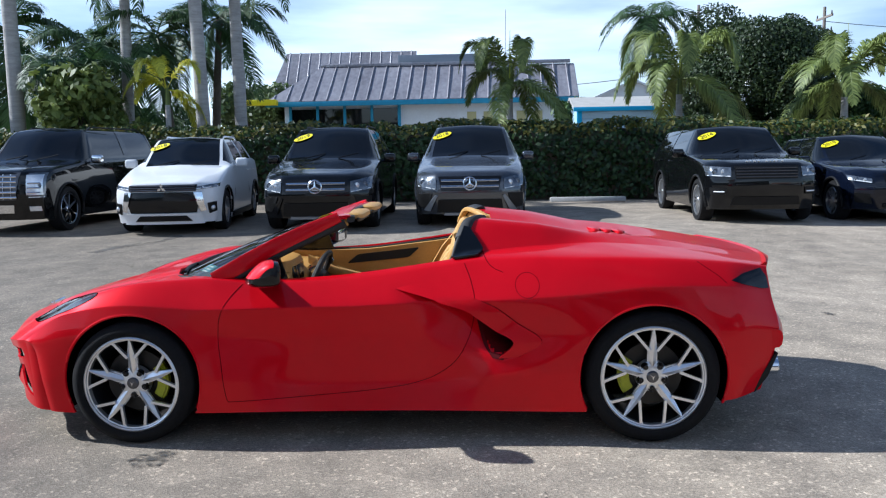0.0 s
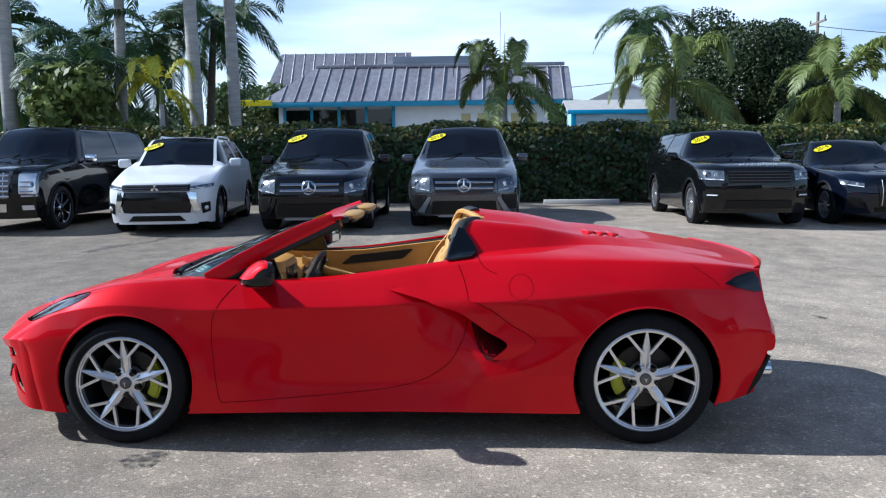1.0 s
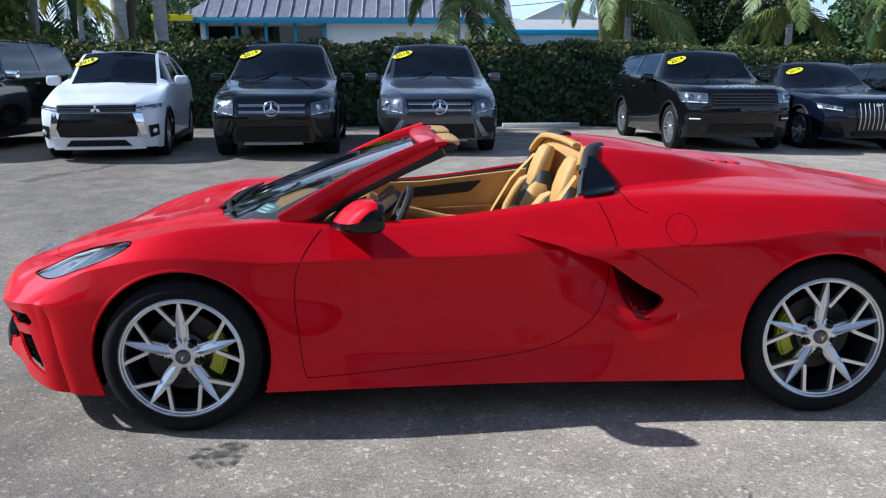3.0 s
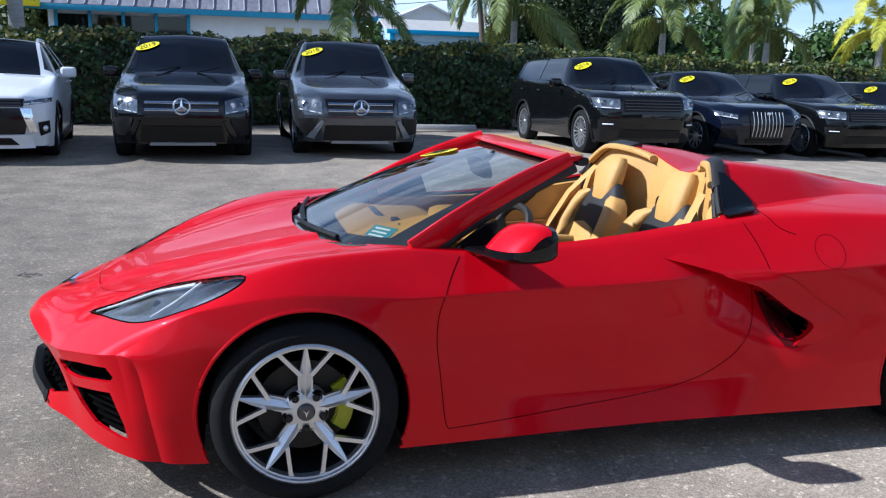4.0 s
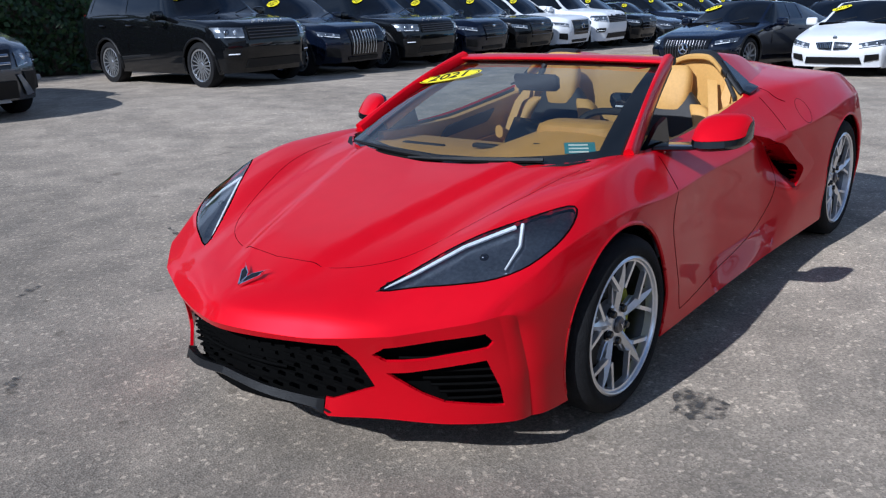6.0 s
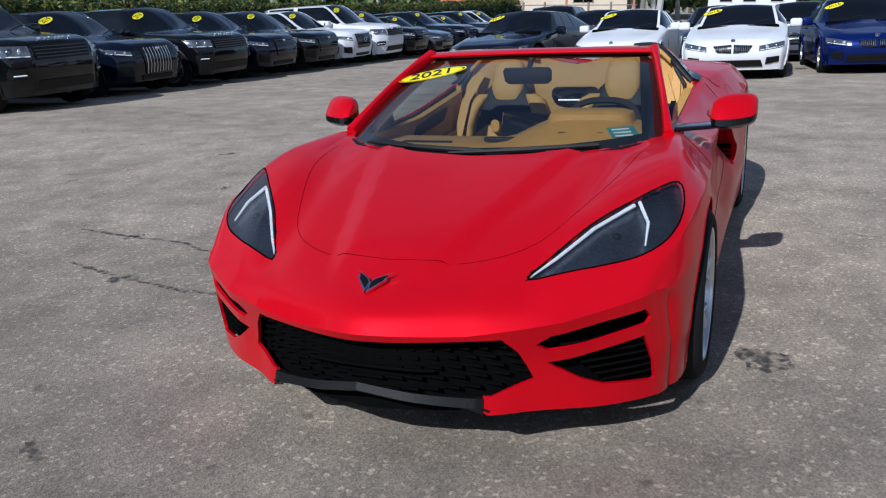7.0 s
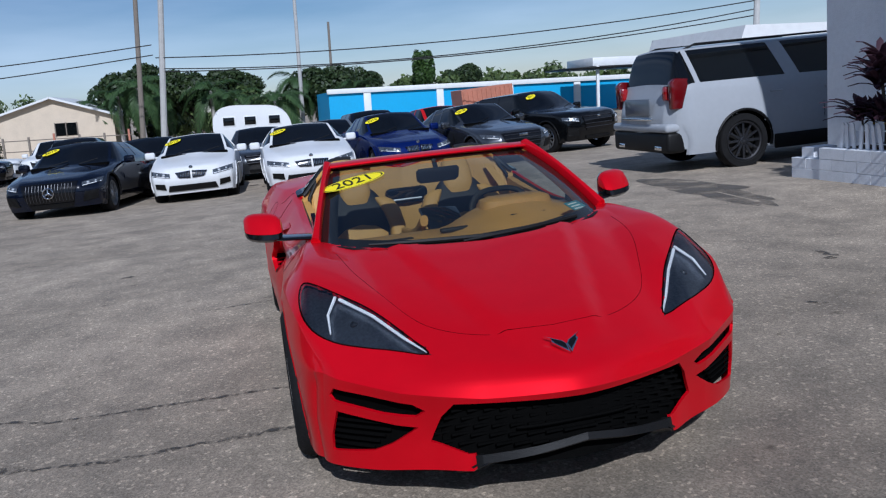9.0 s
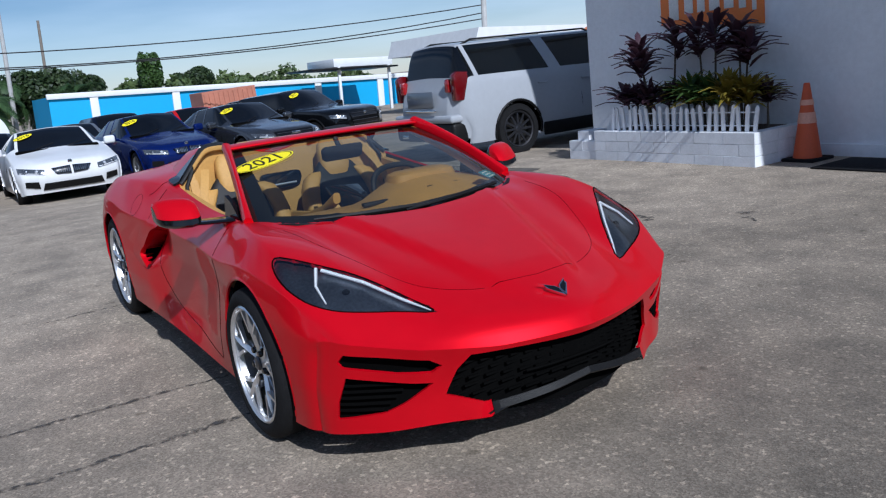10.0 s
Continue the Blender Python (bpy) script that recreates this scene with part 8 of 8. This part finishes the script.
kerb_stop(3.15, 15.2)
kerb_stop(-11.0, 14.6)


# ---------- across the lot, east and south ----------
TILT = pose(0, 0, 0, 2.4, 0, 0)


def house():
    top = thing("house", "cream single-storey house with a shallow gable roof", "house", pose(60, 14.4, -.9) @ TILT)
    w, e, a, d = 8.4, 3.25, 4.55, 9.0
    bm = bmesh.new()
    slab(bm, [(-w / 2, -.5), (w / 2, -.5), (w / 2, e), (-.1, a), (-w / 2, e)], 0, d, "x")
    part("wall", bm, M["cream_wall"], top, smooth=False)
    for s in (1, -1):
        panel("roof_slope", [(-.5, s * (w / 2 + .5), e - .12), (-.5, -.1, a + .08), (d, -.1, a + .08), (d, s * (w / 2 + .5), e - .12)], M["white_metal"], top, .14)
    win = new("window")
    win.parent = top
    bm = bmesh.new()
    box(bm, (-.02, -.9, 2.35), (.06, 1.5, .9))
    part("pane", bm, M["dark_glass"], win)
    for y in (-1.65, -.9, -.15):
        bm = bmesh.new()
        box(bm, (-.06, y, 2.35), (.06, .07, 1.0), bevel=.01)
        part("window_frame", bm, M["wood"], win)
    wing = thing("house", "low tan outbuilding with a red tile roof", "house", pose(62, 22.5, -.9) @ TILT)
    bm = bmesh.new()
    box(bm, (2, 0, 1.0), (4, 7.5, 2.7))
    part("wall", bm, M["cream_wall"], wing, smooth=False)
    panel("roof_slope", [(-.3, -4, 2.3), (-.3, 4, 2.3), (2, 3, 3.1), (2, -3, 3.1)], M["tile"], wing, .1)


def yard_fence():
    top = thing("fence", "old wire fence with rusty posts in front of the house", "fence", pose(50, 17, -.75) @ TILT)
    for i in range(13):
        bm = bmesh.new()
        box(bm, (0, -9 + 1.45 * i, 1.0), (.12, .12, 2.1 + .3 * (i % 3 == 0)), bevel=.01)
        part("post", bm, M["wood"] if i % 3 else M["rust"], top)
    for z in (.6, 1.2, 1.85):
        bm = bmesh.new()
        tube(bm, [(0, -9.2, z), (0, 8.6, z)], .03, 5)
        part("rail", bm, M["wood"], top)


def camper():
    top = thing("camper_trailer", "small white rounded camper trailer", "trailer", pose(38, .6, -.62) @ TILT)
    bm = bmesh.new()
    prof = rounded([(-1.85, .5), (-2.05, 1.4), (-1.5, 2.30), (1.2, 2.42), (1.9, 2.0), (1.9, .5)], .75, 6)
    slab(bm, prof, 0, 2.1, "x", bevel=.16)
    part("shell", bm, M["white_paint"], top)
    for y in (-1.15, .05, 1.1):
        win = new("window")
        win.parent = top
        bm = bmesh.new()
        box(bm, (-.02, y, 1.6), (.05, .55, .40), bevel=.02)
        part("pane", bm, M["dark_glass"], win)
        bm = bmesh.new()
        box(bm, (-.0, y, 1.6), (.05, .65, .50), bevel=.03)
        part("window_frame", bm, M["white_metal"], win)
    for y in (-.3, .6):
        bm = bmesh.new()
        spin_profile(bm, [(.2, -.1), (.34, -.1), (.35, 0), (.34, .1), (.2, .1)], 20, axis="x", center=(.1, y, .35))
        part("wheel", bm, M["rubber"], top)


def warehouse():
    top = thing("warehouse", "long bright blue warehouse with white pilasters", "building", pose(47, -4.3, -1.1) @ TILT)
    Lw = 38
    bm = bmesh.new()
    box(bm, (4, -Lw / 2, 1.2), (8, Lw, 4.0))
    part("wall", bm, M["blue_wall"], top, smooth=False)
    bm = bmesh.new()
    box(bm, (-.05, -Lw / 2, 3.22), (.3, Lw + .2, .30), bevel=.02)
    part("eave", bm, M["white_metal"], top)
    for i in range(8):
        bm = bmesh.new()
        box(bm, (-.06, -2.4 - 4.7 * i, 1.2), (.16, .45, 4.0), bevel=.01)
        part("pilaster", bm, M["white_metal"], top)
    c = thing("shipping_container", "faded red shipping container", "container", pose(41, -12.6, -1.0, 0, 0, 90) @ pose(0, 0, 0, 0, 2.4, 0))
    bm = bmesh.new()
    box(bm, (0, 0, 1.25), (3.0, 2.4, 2.5), bevel=.02)
    part("body", bm, M["rust"], c, smooth=False)
    for i in range(11):
        bm = bmesh.new()
        box(bm, (-1.35 + .27 * i, 1.22, 1.25), (.12, .06, 2.3))
        part("corrugation", bm, M["rust"], c)
    cn = thing("canopy", "white flat-roofed canopy on slim posts", "canopy", pose(43, -21.3, -2.0) @ TILT)
    bm = bmesh.new()
    box(bm, (0, 0, 4.25), (4, 4.0, .5), bevel=.03)
    part("canopy_roof", bm, M["white_metal"], cn)
    bm = bmesh.new()
    box(bm, (-.5, .8, 3.90), (4, 5.8, .10), bevel=.02)
    part("canopy_beam", bm, M["trim"], cn)
    for y in (-1.7, 1.7):
        bm = bmesh.new()
        box(bm, (-2, y, 2.0), (.16, .16, 4.0), bevel=.01)
        part("post", bm, M["white_metal"], cn)


def tiled_building():
    top = thing("building", "white flat-roofed building with a terracotta tile slope", "building", pose(26.0, -19.0, -.75) @ TILT)
    bm = bmesh.new()
    box(bm, (5, -11, 1.0), (9, 14, 3.2))
    part("wall", bm, M["white_wall"], top, smooth=False)
    bm = bmesh.new()
    slab(bm, [(-.2, 2.9), (-22, 2.9), (-22, 3.75), (-.5, 3.75)], 0, 8, "x")
    part("parapet", bm, M["white_metal"], top, smooth=False)
    for i in range(28):
        bm = bmesh.new()
        y = -4.6 - .42 * i
        up = min(1.0, .35 + .09 * i)
        tube(bm, [(-1.9, y, 2.55), (-1.9 + 1.9 * up, y, 2.55 + 1.3 * up)], .13, 7)
        part("roof_tile", bm, M["tile"], top)
    bm = bmesh.new()
    box(bm, (-1.4, -.2, 2.45), (1.0, 1.2, .5), bevel=.03)
    part("awning", bm, M["tail_red"], top, "dark red awning end")


def pole(x, y, z0, h, r, mat, lean, label, arms=()):
    top = thing("utility_pole", label, "pole", pose(x, y, z0))
    bm = bmesh.new()
    tube(bm, [(0, 0, 0), (lean[0] * h / 2, lean[1] * h / 2, h / 2), (lean[0] * h, lean[1] * h, h)], [r, r * .88, r * .72], 10)
    part("shaft", bm, M[mat], top)
    for z, w in arms:
        bm = bmesh.new()
        box(bm, (lean[0] * z, lean[1] * z, z), (.10, w, .12), bevel=.01)
        part("crossarm", bm, M["wood"], top)
        for s in (-.45, 0, .45):
            bm = bmesh.new()
            tube(bm, [(lean[0] * z, lean[1] * z + s * w, z + .06), (lean[0] * z, lean[1] * z + s * w, z + .26)], [.05, .03], 6)
            part("insulator", bm, M["cable"], top)
    return top


def wires(name, pts, r, label):
    top = thing(name, label, "cable", kind="stuff")
    for a, b, sag in pts:
        a, b = np.array(a), np.array(b)
        bm = bmesh.new()
        tube(bm, [a + (b - a) * t - np.array([0, 0, sag * 4 * t * (1 - t)]) for t in np.linspace(0, 1, 15)], r, 5)
        part("wire", bm, M["cable"], top)


house()
yard_fence()
camper()
warehouse()
tiled_building()
pole(40, 5.15, -.8, 13, .17, "concrete", (0, -.125), "tall grey concrete utility pole", ())
pole(44, 6.6, -.8, 13, .15, "wood", (0, -.10), "wooden utility pole with transformer arms", ((10.3, 1.6), (9.0, 1.0)))
pole(58, -3.4, -1.3, 13, .16, "concrete", (0, -.05), "pale utility pole beyond the trees")
pole(62, -6.2, -1.3, 9.0, .13, "wood", (0, -.05), "short wooden pole beyond the trees")
pole(32, -24, -1.2, 14, .17, "concrete", (0, -.06), "concrete utility pole beyond the tiled roof", ((9.6, 1.4), (8.8, 1.4)))
pole(20.4, 44, .1, 9.1, .12, "wood", (0, 0), "wooden utility pole beyond the trees", ((8.5, 2.2), (7.6, 2.2)))
pole(13.6, 46, .1, 9.7, .12, "wood", (.02, 0), "wooden utility pole beyond the trees")
wires("power_lines", [((40, 4.9, 5.2), (44, 46, 5.5), .8), ((40, 4.9, 4.7), (44, 46, 4.6), .8), ((40, 4.8, 4.55), (32, -24.4, 4.4), .55), ((40, 4.7, 4.0), (32, -24.4, 4.0), .75), ((40, 4.7, 3.85), (32, -24.4, 3.7), .6)], .028, "black overhead power lines")
wires("power_lines", [((20.4, 44, 7.6), (4, 44, 5.0), .5), ((20.4, 44, 8.4), (46, 46, 8.6), .8)], .02, "thin overhead lines beyond the hedge")
leaf_tree(66, 9.0, -1.2, 6.9, 3.1, 17000, .17, "dusk_leaf", "large green tree beside the cream house", 51, .3)
leaf_tree(64, 4.4, -1.2, 6.3, 2.6, 14000, .17, "dusk_leaf", "large green tree beyond the camper trailer", 52, .3)
leaf_tree(70, 1.5, -1.2, 6.0, 2.9, 14000, .17, "dusk_leaf", "green tree beyond the parked cars", 53, .3)
leaf_tree(60, -6.0, -1.3, 5.6, 2.6, 12000, .17, "dusk_leaf", "green tree at the end of the blue warehouse", 54, .25)
leaf_tree(72, -9.5, -1.3, 5.0, 2.8, 12000, .17, "dusk_leaf", "green tree behind the blue warehouse", 55, .25)
leaf_tree(80, -22, -1.3, 5.6, 2.2, 7500, .17, "dusk_leaf", "round green tree behind the blue warehouse", 56, .25)
leaf_tree(78, -17.5, -1.3, 7.2, 1.1, 5400, .17, "tree_leaf", "narrow conifer behind the blue warehouse", 57, .2, squash=2.2)
for i, (px, py, h) in enumerate([(58, -7.5, 3.4), (63, 6.8, 4.2), (56, -1.5, 3.2), (60, 9.6, 4.6), (58, 7.9, 5.0), (61, 3.0, 4.4), (59, 1.2, 3.6), (60, -3.6, 4.6), (64, -5.2, 4.0), (62, 11.2, 3.8)]):
    palm(px, py, h, 2.4 + .25 * (i % 3), "frond_dark", 13, "green palm beyond the parked cars", .16, (0, 0), "coco", False, 61 + i, base=-1.2)
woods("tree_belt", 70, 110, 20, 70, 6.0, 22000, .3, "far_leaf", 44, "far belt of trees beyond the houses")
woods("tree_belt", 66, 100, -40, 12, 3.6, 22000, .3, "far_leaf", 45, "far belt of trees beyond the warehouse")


# ---------- white building, planter and cone ----------
def office():
    wall = thing("wall_south", "plain white rendered building wall", "wall", kind="structure")
    bm = bmesh.new()
    box(bm, (-1.0, -9.8, 2.0), (11.9, 6.0, 4.4))
    part("wall_face", bm, M["white_wall"], wall, smooth=False)
    # slabs out of view, added to keep sun off wall, planter and suv
    bm = bmesh.new()
    box(bm, (-4.0, -9.03, 4.32), (6.3, 7.54, .22), bevel=.02)
    box(bm, (2.15, -9.5, 4.32), (6.0, 6.6, .22), bevel=.02)
    part("roof_eave", bm, M["white_metal"], wall, "unseen roof slabs added for shade", smooth=False)
    bm = bmesh.new()
    box(bm, (-1.0, -6.78, .06), (11.9, .05, .16), bevel=.01)
    part("wall_base", bm, M["white_wall"], wall)
    d = thing("door_1", "white door with a grey frame in the white wall", "door", kind="structure")
    for x in (-.42, -1.45):
        bm = bmesh.new()
        box(bm, (x, -6.77, 1.05), (.10, .10, 2.15), bevel=.01)
        part("door_frame", bm, M["silver_paint"], d)
    bm = bmesh.new()
    box(bm, (-.94, -6.79, 1.03), (.96, .06, 2.08), bevel=.01)
    part("door_leaf", bm, M["pale_blue"], d)
    sg = thing("wall_sign", "orange wall sign with faded white lettering", "sign")
    bm = bmesh.new()
    slab(bm, [(1.85, 1.56), (3.45, 1.68), (3.45, 2.20), (1.85, 2.14)], -6.80, -6.772, "y")
    part("sign_panel", bm, M["sign_orange"], sg, smooth=False)
    for i, (x, w, h) in enumerate([(3.22, .16, .34), (2.97, .14, .22), (2.77, .12, .22), (2.56, .16, .22), (2.34, .14, .22), (2.14, .10, .26), (1.97, .06, .34)]):
        bm = bmesh.new()
        box(bm, (x, -6.768, 1.90), (w, .012, h), bevel=.004)
        part("letter_bar", bm, M["faded_white"], sg)
    for x, w in ((2.95, .14), (2.74, .14), (2.53, .10), (2.32, .14)):
        bm = bmesh.new()
        box(bm, (x, -6.785, 2.34), (w, .02, .16), bevel=.004)
        part("letter_bar", bm, M["sign_orange"], sg)
    # planter of whitewashed blocks
    pl = thing("planter", "whitewashed block planter with a broken end", "planter")
    def blocks(x0, x1, y0, y1, z0, courses, ch=.135, bl=.42):
        for c in range(courses):
            n = max(1, round((x1 - x0) / bl))
            off = (.5 if c % 2 else 0)
            edges = [x0] + [x0 + (x1 - x0) * (i + off) / n for i in range(1 if not off else 0, n)] + [x1]
            for a, b in zip(edges, edges[1:]):
                if b - a < .05:
                    continue
                bm = bmesh.new()
                box(bm, ((a + b) / 2, (y0 + y1) / 2 + random.uniform(-.002, .002), z0 + ch * (c + .5)), (b - a - .002, y1 - y0, ch - .003), bevel=.003, seg=1)
                part("block", bm, M["white_brick"], pl)
    z = -.02
    blocks(1.27, 3.85, -5.95, -5.80, z, 3)
    blocks(3.85, 4.40, -6.2, -5.82, z - .01, 2)
    blocks(4.02, 4.25, -6.2, -5.86, z + .26, 1)
    for c in range(3):
        for k in range(3):
            bm = bmesh.new()
            box(bm, (1.345, -6.08 - .27 * k, z + .135 * (c + .5)), (.15, .268, .132), bevel=.003, seg=1)
            part("block", bm, M["white_brick"], pl)
    bm = bmesh.new()
    box(bm, (2.60, -6.35, .18), (2.4, .85, .36))
    part("soil", bm, M["soil"], pl)
    fc = thing("picket_fence", "low white picket edging with pointed tops on the planter", "fence")
    for i in range(22):
        x = 3.58 - 2.24 * i / 21
        bm = bmesh.new()
        h = .30 + random.uniform(-.02, .02)
        slab(bm, [(-.024, 0), (.024, 0), (.024, h - .03), (0, h), (-.024, h - .03)], -.009, .009, "y")
        ob = part("picket", bm, M["white_brick"], fc, smooth=False)
        ob.matrix_local = pose(x, -5.90, .385, random.uniform(-3, 3), random.uniform(-9, 6), random.uniform(-6, 6))
    for z in (.45, .60):
        bm = bmesh.new()
        tube(bm, [(3.62, -5.915, z), (1.32, -5.915, z)], .008, 5)
        part("rail", bm, M["white_brick"], fc)
    c = thing("traffic_cone", "faded orange traffic cone on a black base", "cone", pose(1.05, -6.42, .0))
    bm = bmesh.new()
    spin_profile(bm, [(.155, .03), (.15, .06), (.034, .85), (.028, .86), (.02, .855)], 28, axis="z")
    part("cone_body", bm, M["orange"], c)
    for z0, z1 in ((.42, .54), (.62, .68)):
        bm = bmesh.new()
        r = lambda z: .152 - (z - .05) * .1395
        spin_profile(bm, [(r(z0) + .002, z0), (r(z1) + .002, z1)], 28, axis="z")
        part("reflective_band", bm, M["faded_orange"], c)
    bm = bmesh.new()
    box(bm, (0, 0, .018), (.40, .40, .036), bevel=.012)
    part("cone_base", bm, M["rubber"], c)
    mat = thing("door_mat", "dark rubber mat in front of the white wall", "mat", pose(.1, -6.25, .003))
    bm = bmesh.new()
    box(bm, (0, 0, .008), (1.1, .75, .016), bevel=.005)
    part("mat", bm, M["rubber"], mat)


def strap_plant(x, y, z, stem, n, length, mat, label, seed, name="cordyline", width=.07, lean=(0, 0), up=.8, rise=.1):
    """A plant with a bare stem and a rosette of strap leaves."""
    r = np.random.default_rng(seed)
    top = thing(name, label, "plant", pose(x, y, z))
    bm = bmesh.new()
    tube(bm, [(0, 0, 0), (lean[0] * .4, lean[1] * .4, stem * .5), (lean[0], lean[1], stem)], [.018, .014, .010], 6)
    part("stem", bm, M["bark_dark"], top)
    for i in range(n):
        a, e = r.uniform(0, 2 * math.pi), rise + (1.35 - rise) * r.uniform(0, 1) * up
        z0 = stem * r.uniform(.70, 1.0) if stem > .3 else stem * .5
        L = length * r.uniform(.7, 1.1)
        d = np.array([math.cos(a) * math.cos(e), math.sin(a) * math.cos(e), math.sin(e)])
        s = np.array([-math.sin(a), math.cos(a), 0])
        base = np.array([lean[0], lean[1], z0])
        verts, faces = [], []
        for k, (t, w) in enumerate(((0, .25), (.3, 1), (.65, .85), (1, .05))):
            p = base + d * L * t - np.array([0, 0, .42 * L * t * t])
            q = p + np.array([0, 0, .12 * width])
            verts += [tuple(p - s * width * w / 2), tuple(q), tuple(p + s * width * w / 2)]
        for k in range(3):
            faces += [(3 * k, 3 * k + 1, 3 * k + 4, 3 * k + 3), (3 * k + 1, 3 * k + 2, 3 * k + 5, 3 * k + 4)]
        mesh_object("leaf", verts, faces, M[mat], top)
    return top


office()
for i, (x, y, st, lx) in enumerate([(3.30, -6.30, 1.10, .10), (3.08, -6.15, .95, .18), (3.0, -6.45, 1.22, -.1), (2.45, -6.4, 1.20, .05), (2.20, -6.3, 1.25, -.05), (1.90, -6.4, 1.15, .0), (1.75, -6.25, 1.0, -.1), (3.42, -6.1, .45, .05)]):
    strap_plant(x, y, .36, st, 30, .54, "cordyline", "maroon cordyline with strap leaves in the planter", 70 + i, lean=(lx, .02), width=.088, rise=.45)
for i, (x, y, m_, ln) in enumerate([(2.62, -6.3, "croton", .42), (2.40, -6.15, "tree_leaf", .45), (1.85, -6.1, "croton", .46), (1.65, -6.2, "croton", .40), (2.1, -6.1, "tree_leaf", .40), (3.1, -6.1, "cordyline", .36), (3.4, -6.2, "cordyline", .30), (2.85, -6.2, "cordyline", .34), (1.5, -6.35, "cordyline", .25)]):
    strap_plant(x, y, .36, .42, 80, ln * 1.45, m_, {"croton": "yellow-green croton bush in the planter", "tree_leaf": "dark green bush in the planter"}.get(m_, "low maroon bush in the planter"), 90 + i, "bush", .055, up=1.0, rise=.35)


# ---------- marks on the asphalt ----------
def crack(pts, width, label, seed, mat="tar"):
    r = np.random.default_rng(seed)
    line = []
    for a, b in zip(pts, pts[1:]):
        k = max(2, int(math.dist(a, b) / .05))
        line += [np.array(a) + (np.array(b) - np.array(a)) * i / k for i in range(k)]
    line.append(np.array(pts[-1]))
    line = [p + r.normal(scale=.007, size=2) for p in line]
    top = thing("pavement_crack", label, "crack", kind="stuff")
    verts, faces = [], []
    for i, p in enumerate(line):
        q, o = line[min(i + 1, len(line) - 1)], line[max(i - 1, 0)]
        d = (q - o) / (np.linalg.norm(q - o) + 1e-9)
        n2 = np.array([-d[1], d[0]]) * width * r.uniform(.35, 1.2)
        for s in (1, -1):
            e = p + n2 * s
            verts.append((e[0], e[1], float(lift(e[0], e[1])) + .0045))
    faces = [(2 * i, 2 * i + 1, 2 * i + 3, 2 * i + 2) for i in range(len(line) - 1)]
    mesh_object("crack_line", verts, faces, M[mat], top, smooth=False)


def blot(x, y, rx, ry, mat, label, seed, rot=0.0, n=48, rough=.28):
    r = np.random.default_rng(seed)
    ph = r.uniform(0, 6.28, 6)
    verts = [(x, y, float(lift(x, y)) + .0045)]
    for i in range(n):
        a = 2 * math.pi * i / n
        k = 1 + rough * sum(math.sin(a * (j + 2) + ph[j]) / (j + 1.5) for j in range(6)) + r.normal(scale=.05)
        u, w = rx * k * math.cos(a), ry * k * math.sin(a)
        px, py = x + u * math.cos(rot) - w * math.sin(rot), y + u * math.sin(rot) + w * math.cos(rot)
        verts.append((px, py, float(lift(px, py)) + .0045))
    faces = [(0, 1 + i, 1 + (i + 1) % n) for i in range(n)]
    ob = mesh_object("asphalt_stain", verts, faces, M[mat], None, smooth=False)
    tagged(ob, label, "stain", kind="stuff")


crack([(-.19, 3.41), (-.26, 2.9), (-.30, 2.4), (-.42, 2.2), (-.45, 1.5), (-.48, .95), (-.5, .3)], .017, "dark crack across the asphalt beside the red car", 1)
crack([(-.84, 2.86), (-1.0, 2.3), (-1.09, 1.78), (-1.08, 1.3), (-1.07, .8)], .024, "wide dark crack across the asphalt beside the red car", 2)
crack([(1.62, 1.5), (1.65, 1.26), (1.66, 1.0), (1.70, .6)], .014, "short dark crack behind the front wheel line", 3)
crack([(.76, -1.55), (.74, -1.75), (.73, -2.0), (.70, -2.4)], .006, "hairline crack in front of the car", 4)
blot(-1.19, -1.16, .13, .09, "tar", "oil stain beside the front wheel", 5)
blot(-1.02, 2.30, .07, .05, "tar", "tar blob on a crack", 6)
blot(-.26, 2.88, .08, .05, "tar", "tar blob on a crack", 7)
blot(4.5, -4.55, 1.5, .42, "damp", "large damp patch on the asphalt", 8, -.1)
for i, (x, y, s) in enumerate([(.47, -3.22, .07), (-.19, -3.74, .06), (.78, -1.99, .05), (.34, -3.14, .05), (-.35, -3.58, .06), (-2.04, 2.33, .05), (-2.62, 1.2, .05), (2.2, -2.9, .06), (-3.0, 2.6, .07), (1.2, 3.2, .05), (-.6, -2.3, .04), (3.6, 2.3, .06), (-2.2, 3.8, .06), (2.6, 4.2, .07)]):
    blot(x, y, s * 1.3, s * .7, "tar", "small dark spot on the asphalt", 20 + i, i * .7, 24, .5)
crack([(-5.2, 6.6), (-5.0, 7.2), (-4.6, 7.6), (-4.5, 8.3)], .10, "damp drip trail in front of the white crossover", 9, "damp")


# ---------- unseen walls added to close the lot behind the camera and darken reflections ---
def closing_wall(name, c, size):
    w = thing(name, "plain grey-green wall added out of view", "wall", kind="structure")
    bm = bmesh.new()
    box(bm, c, size)
    part("wall_face", bm, M["closing"], w, smooth=False)


M["closing"] = surface("dull green-grey wall", (0.10, 0.11, 0.09), 0.85, spread=0.3, scale=0.4)
closing_wall("wall_west", (-27, 0, 2.2), (.5, 70, 5.0))
closing_wall("wall_far_south", (-4, -27, 2.2), (46, .5, 5.0))
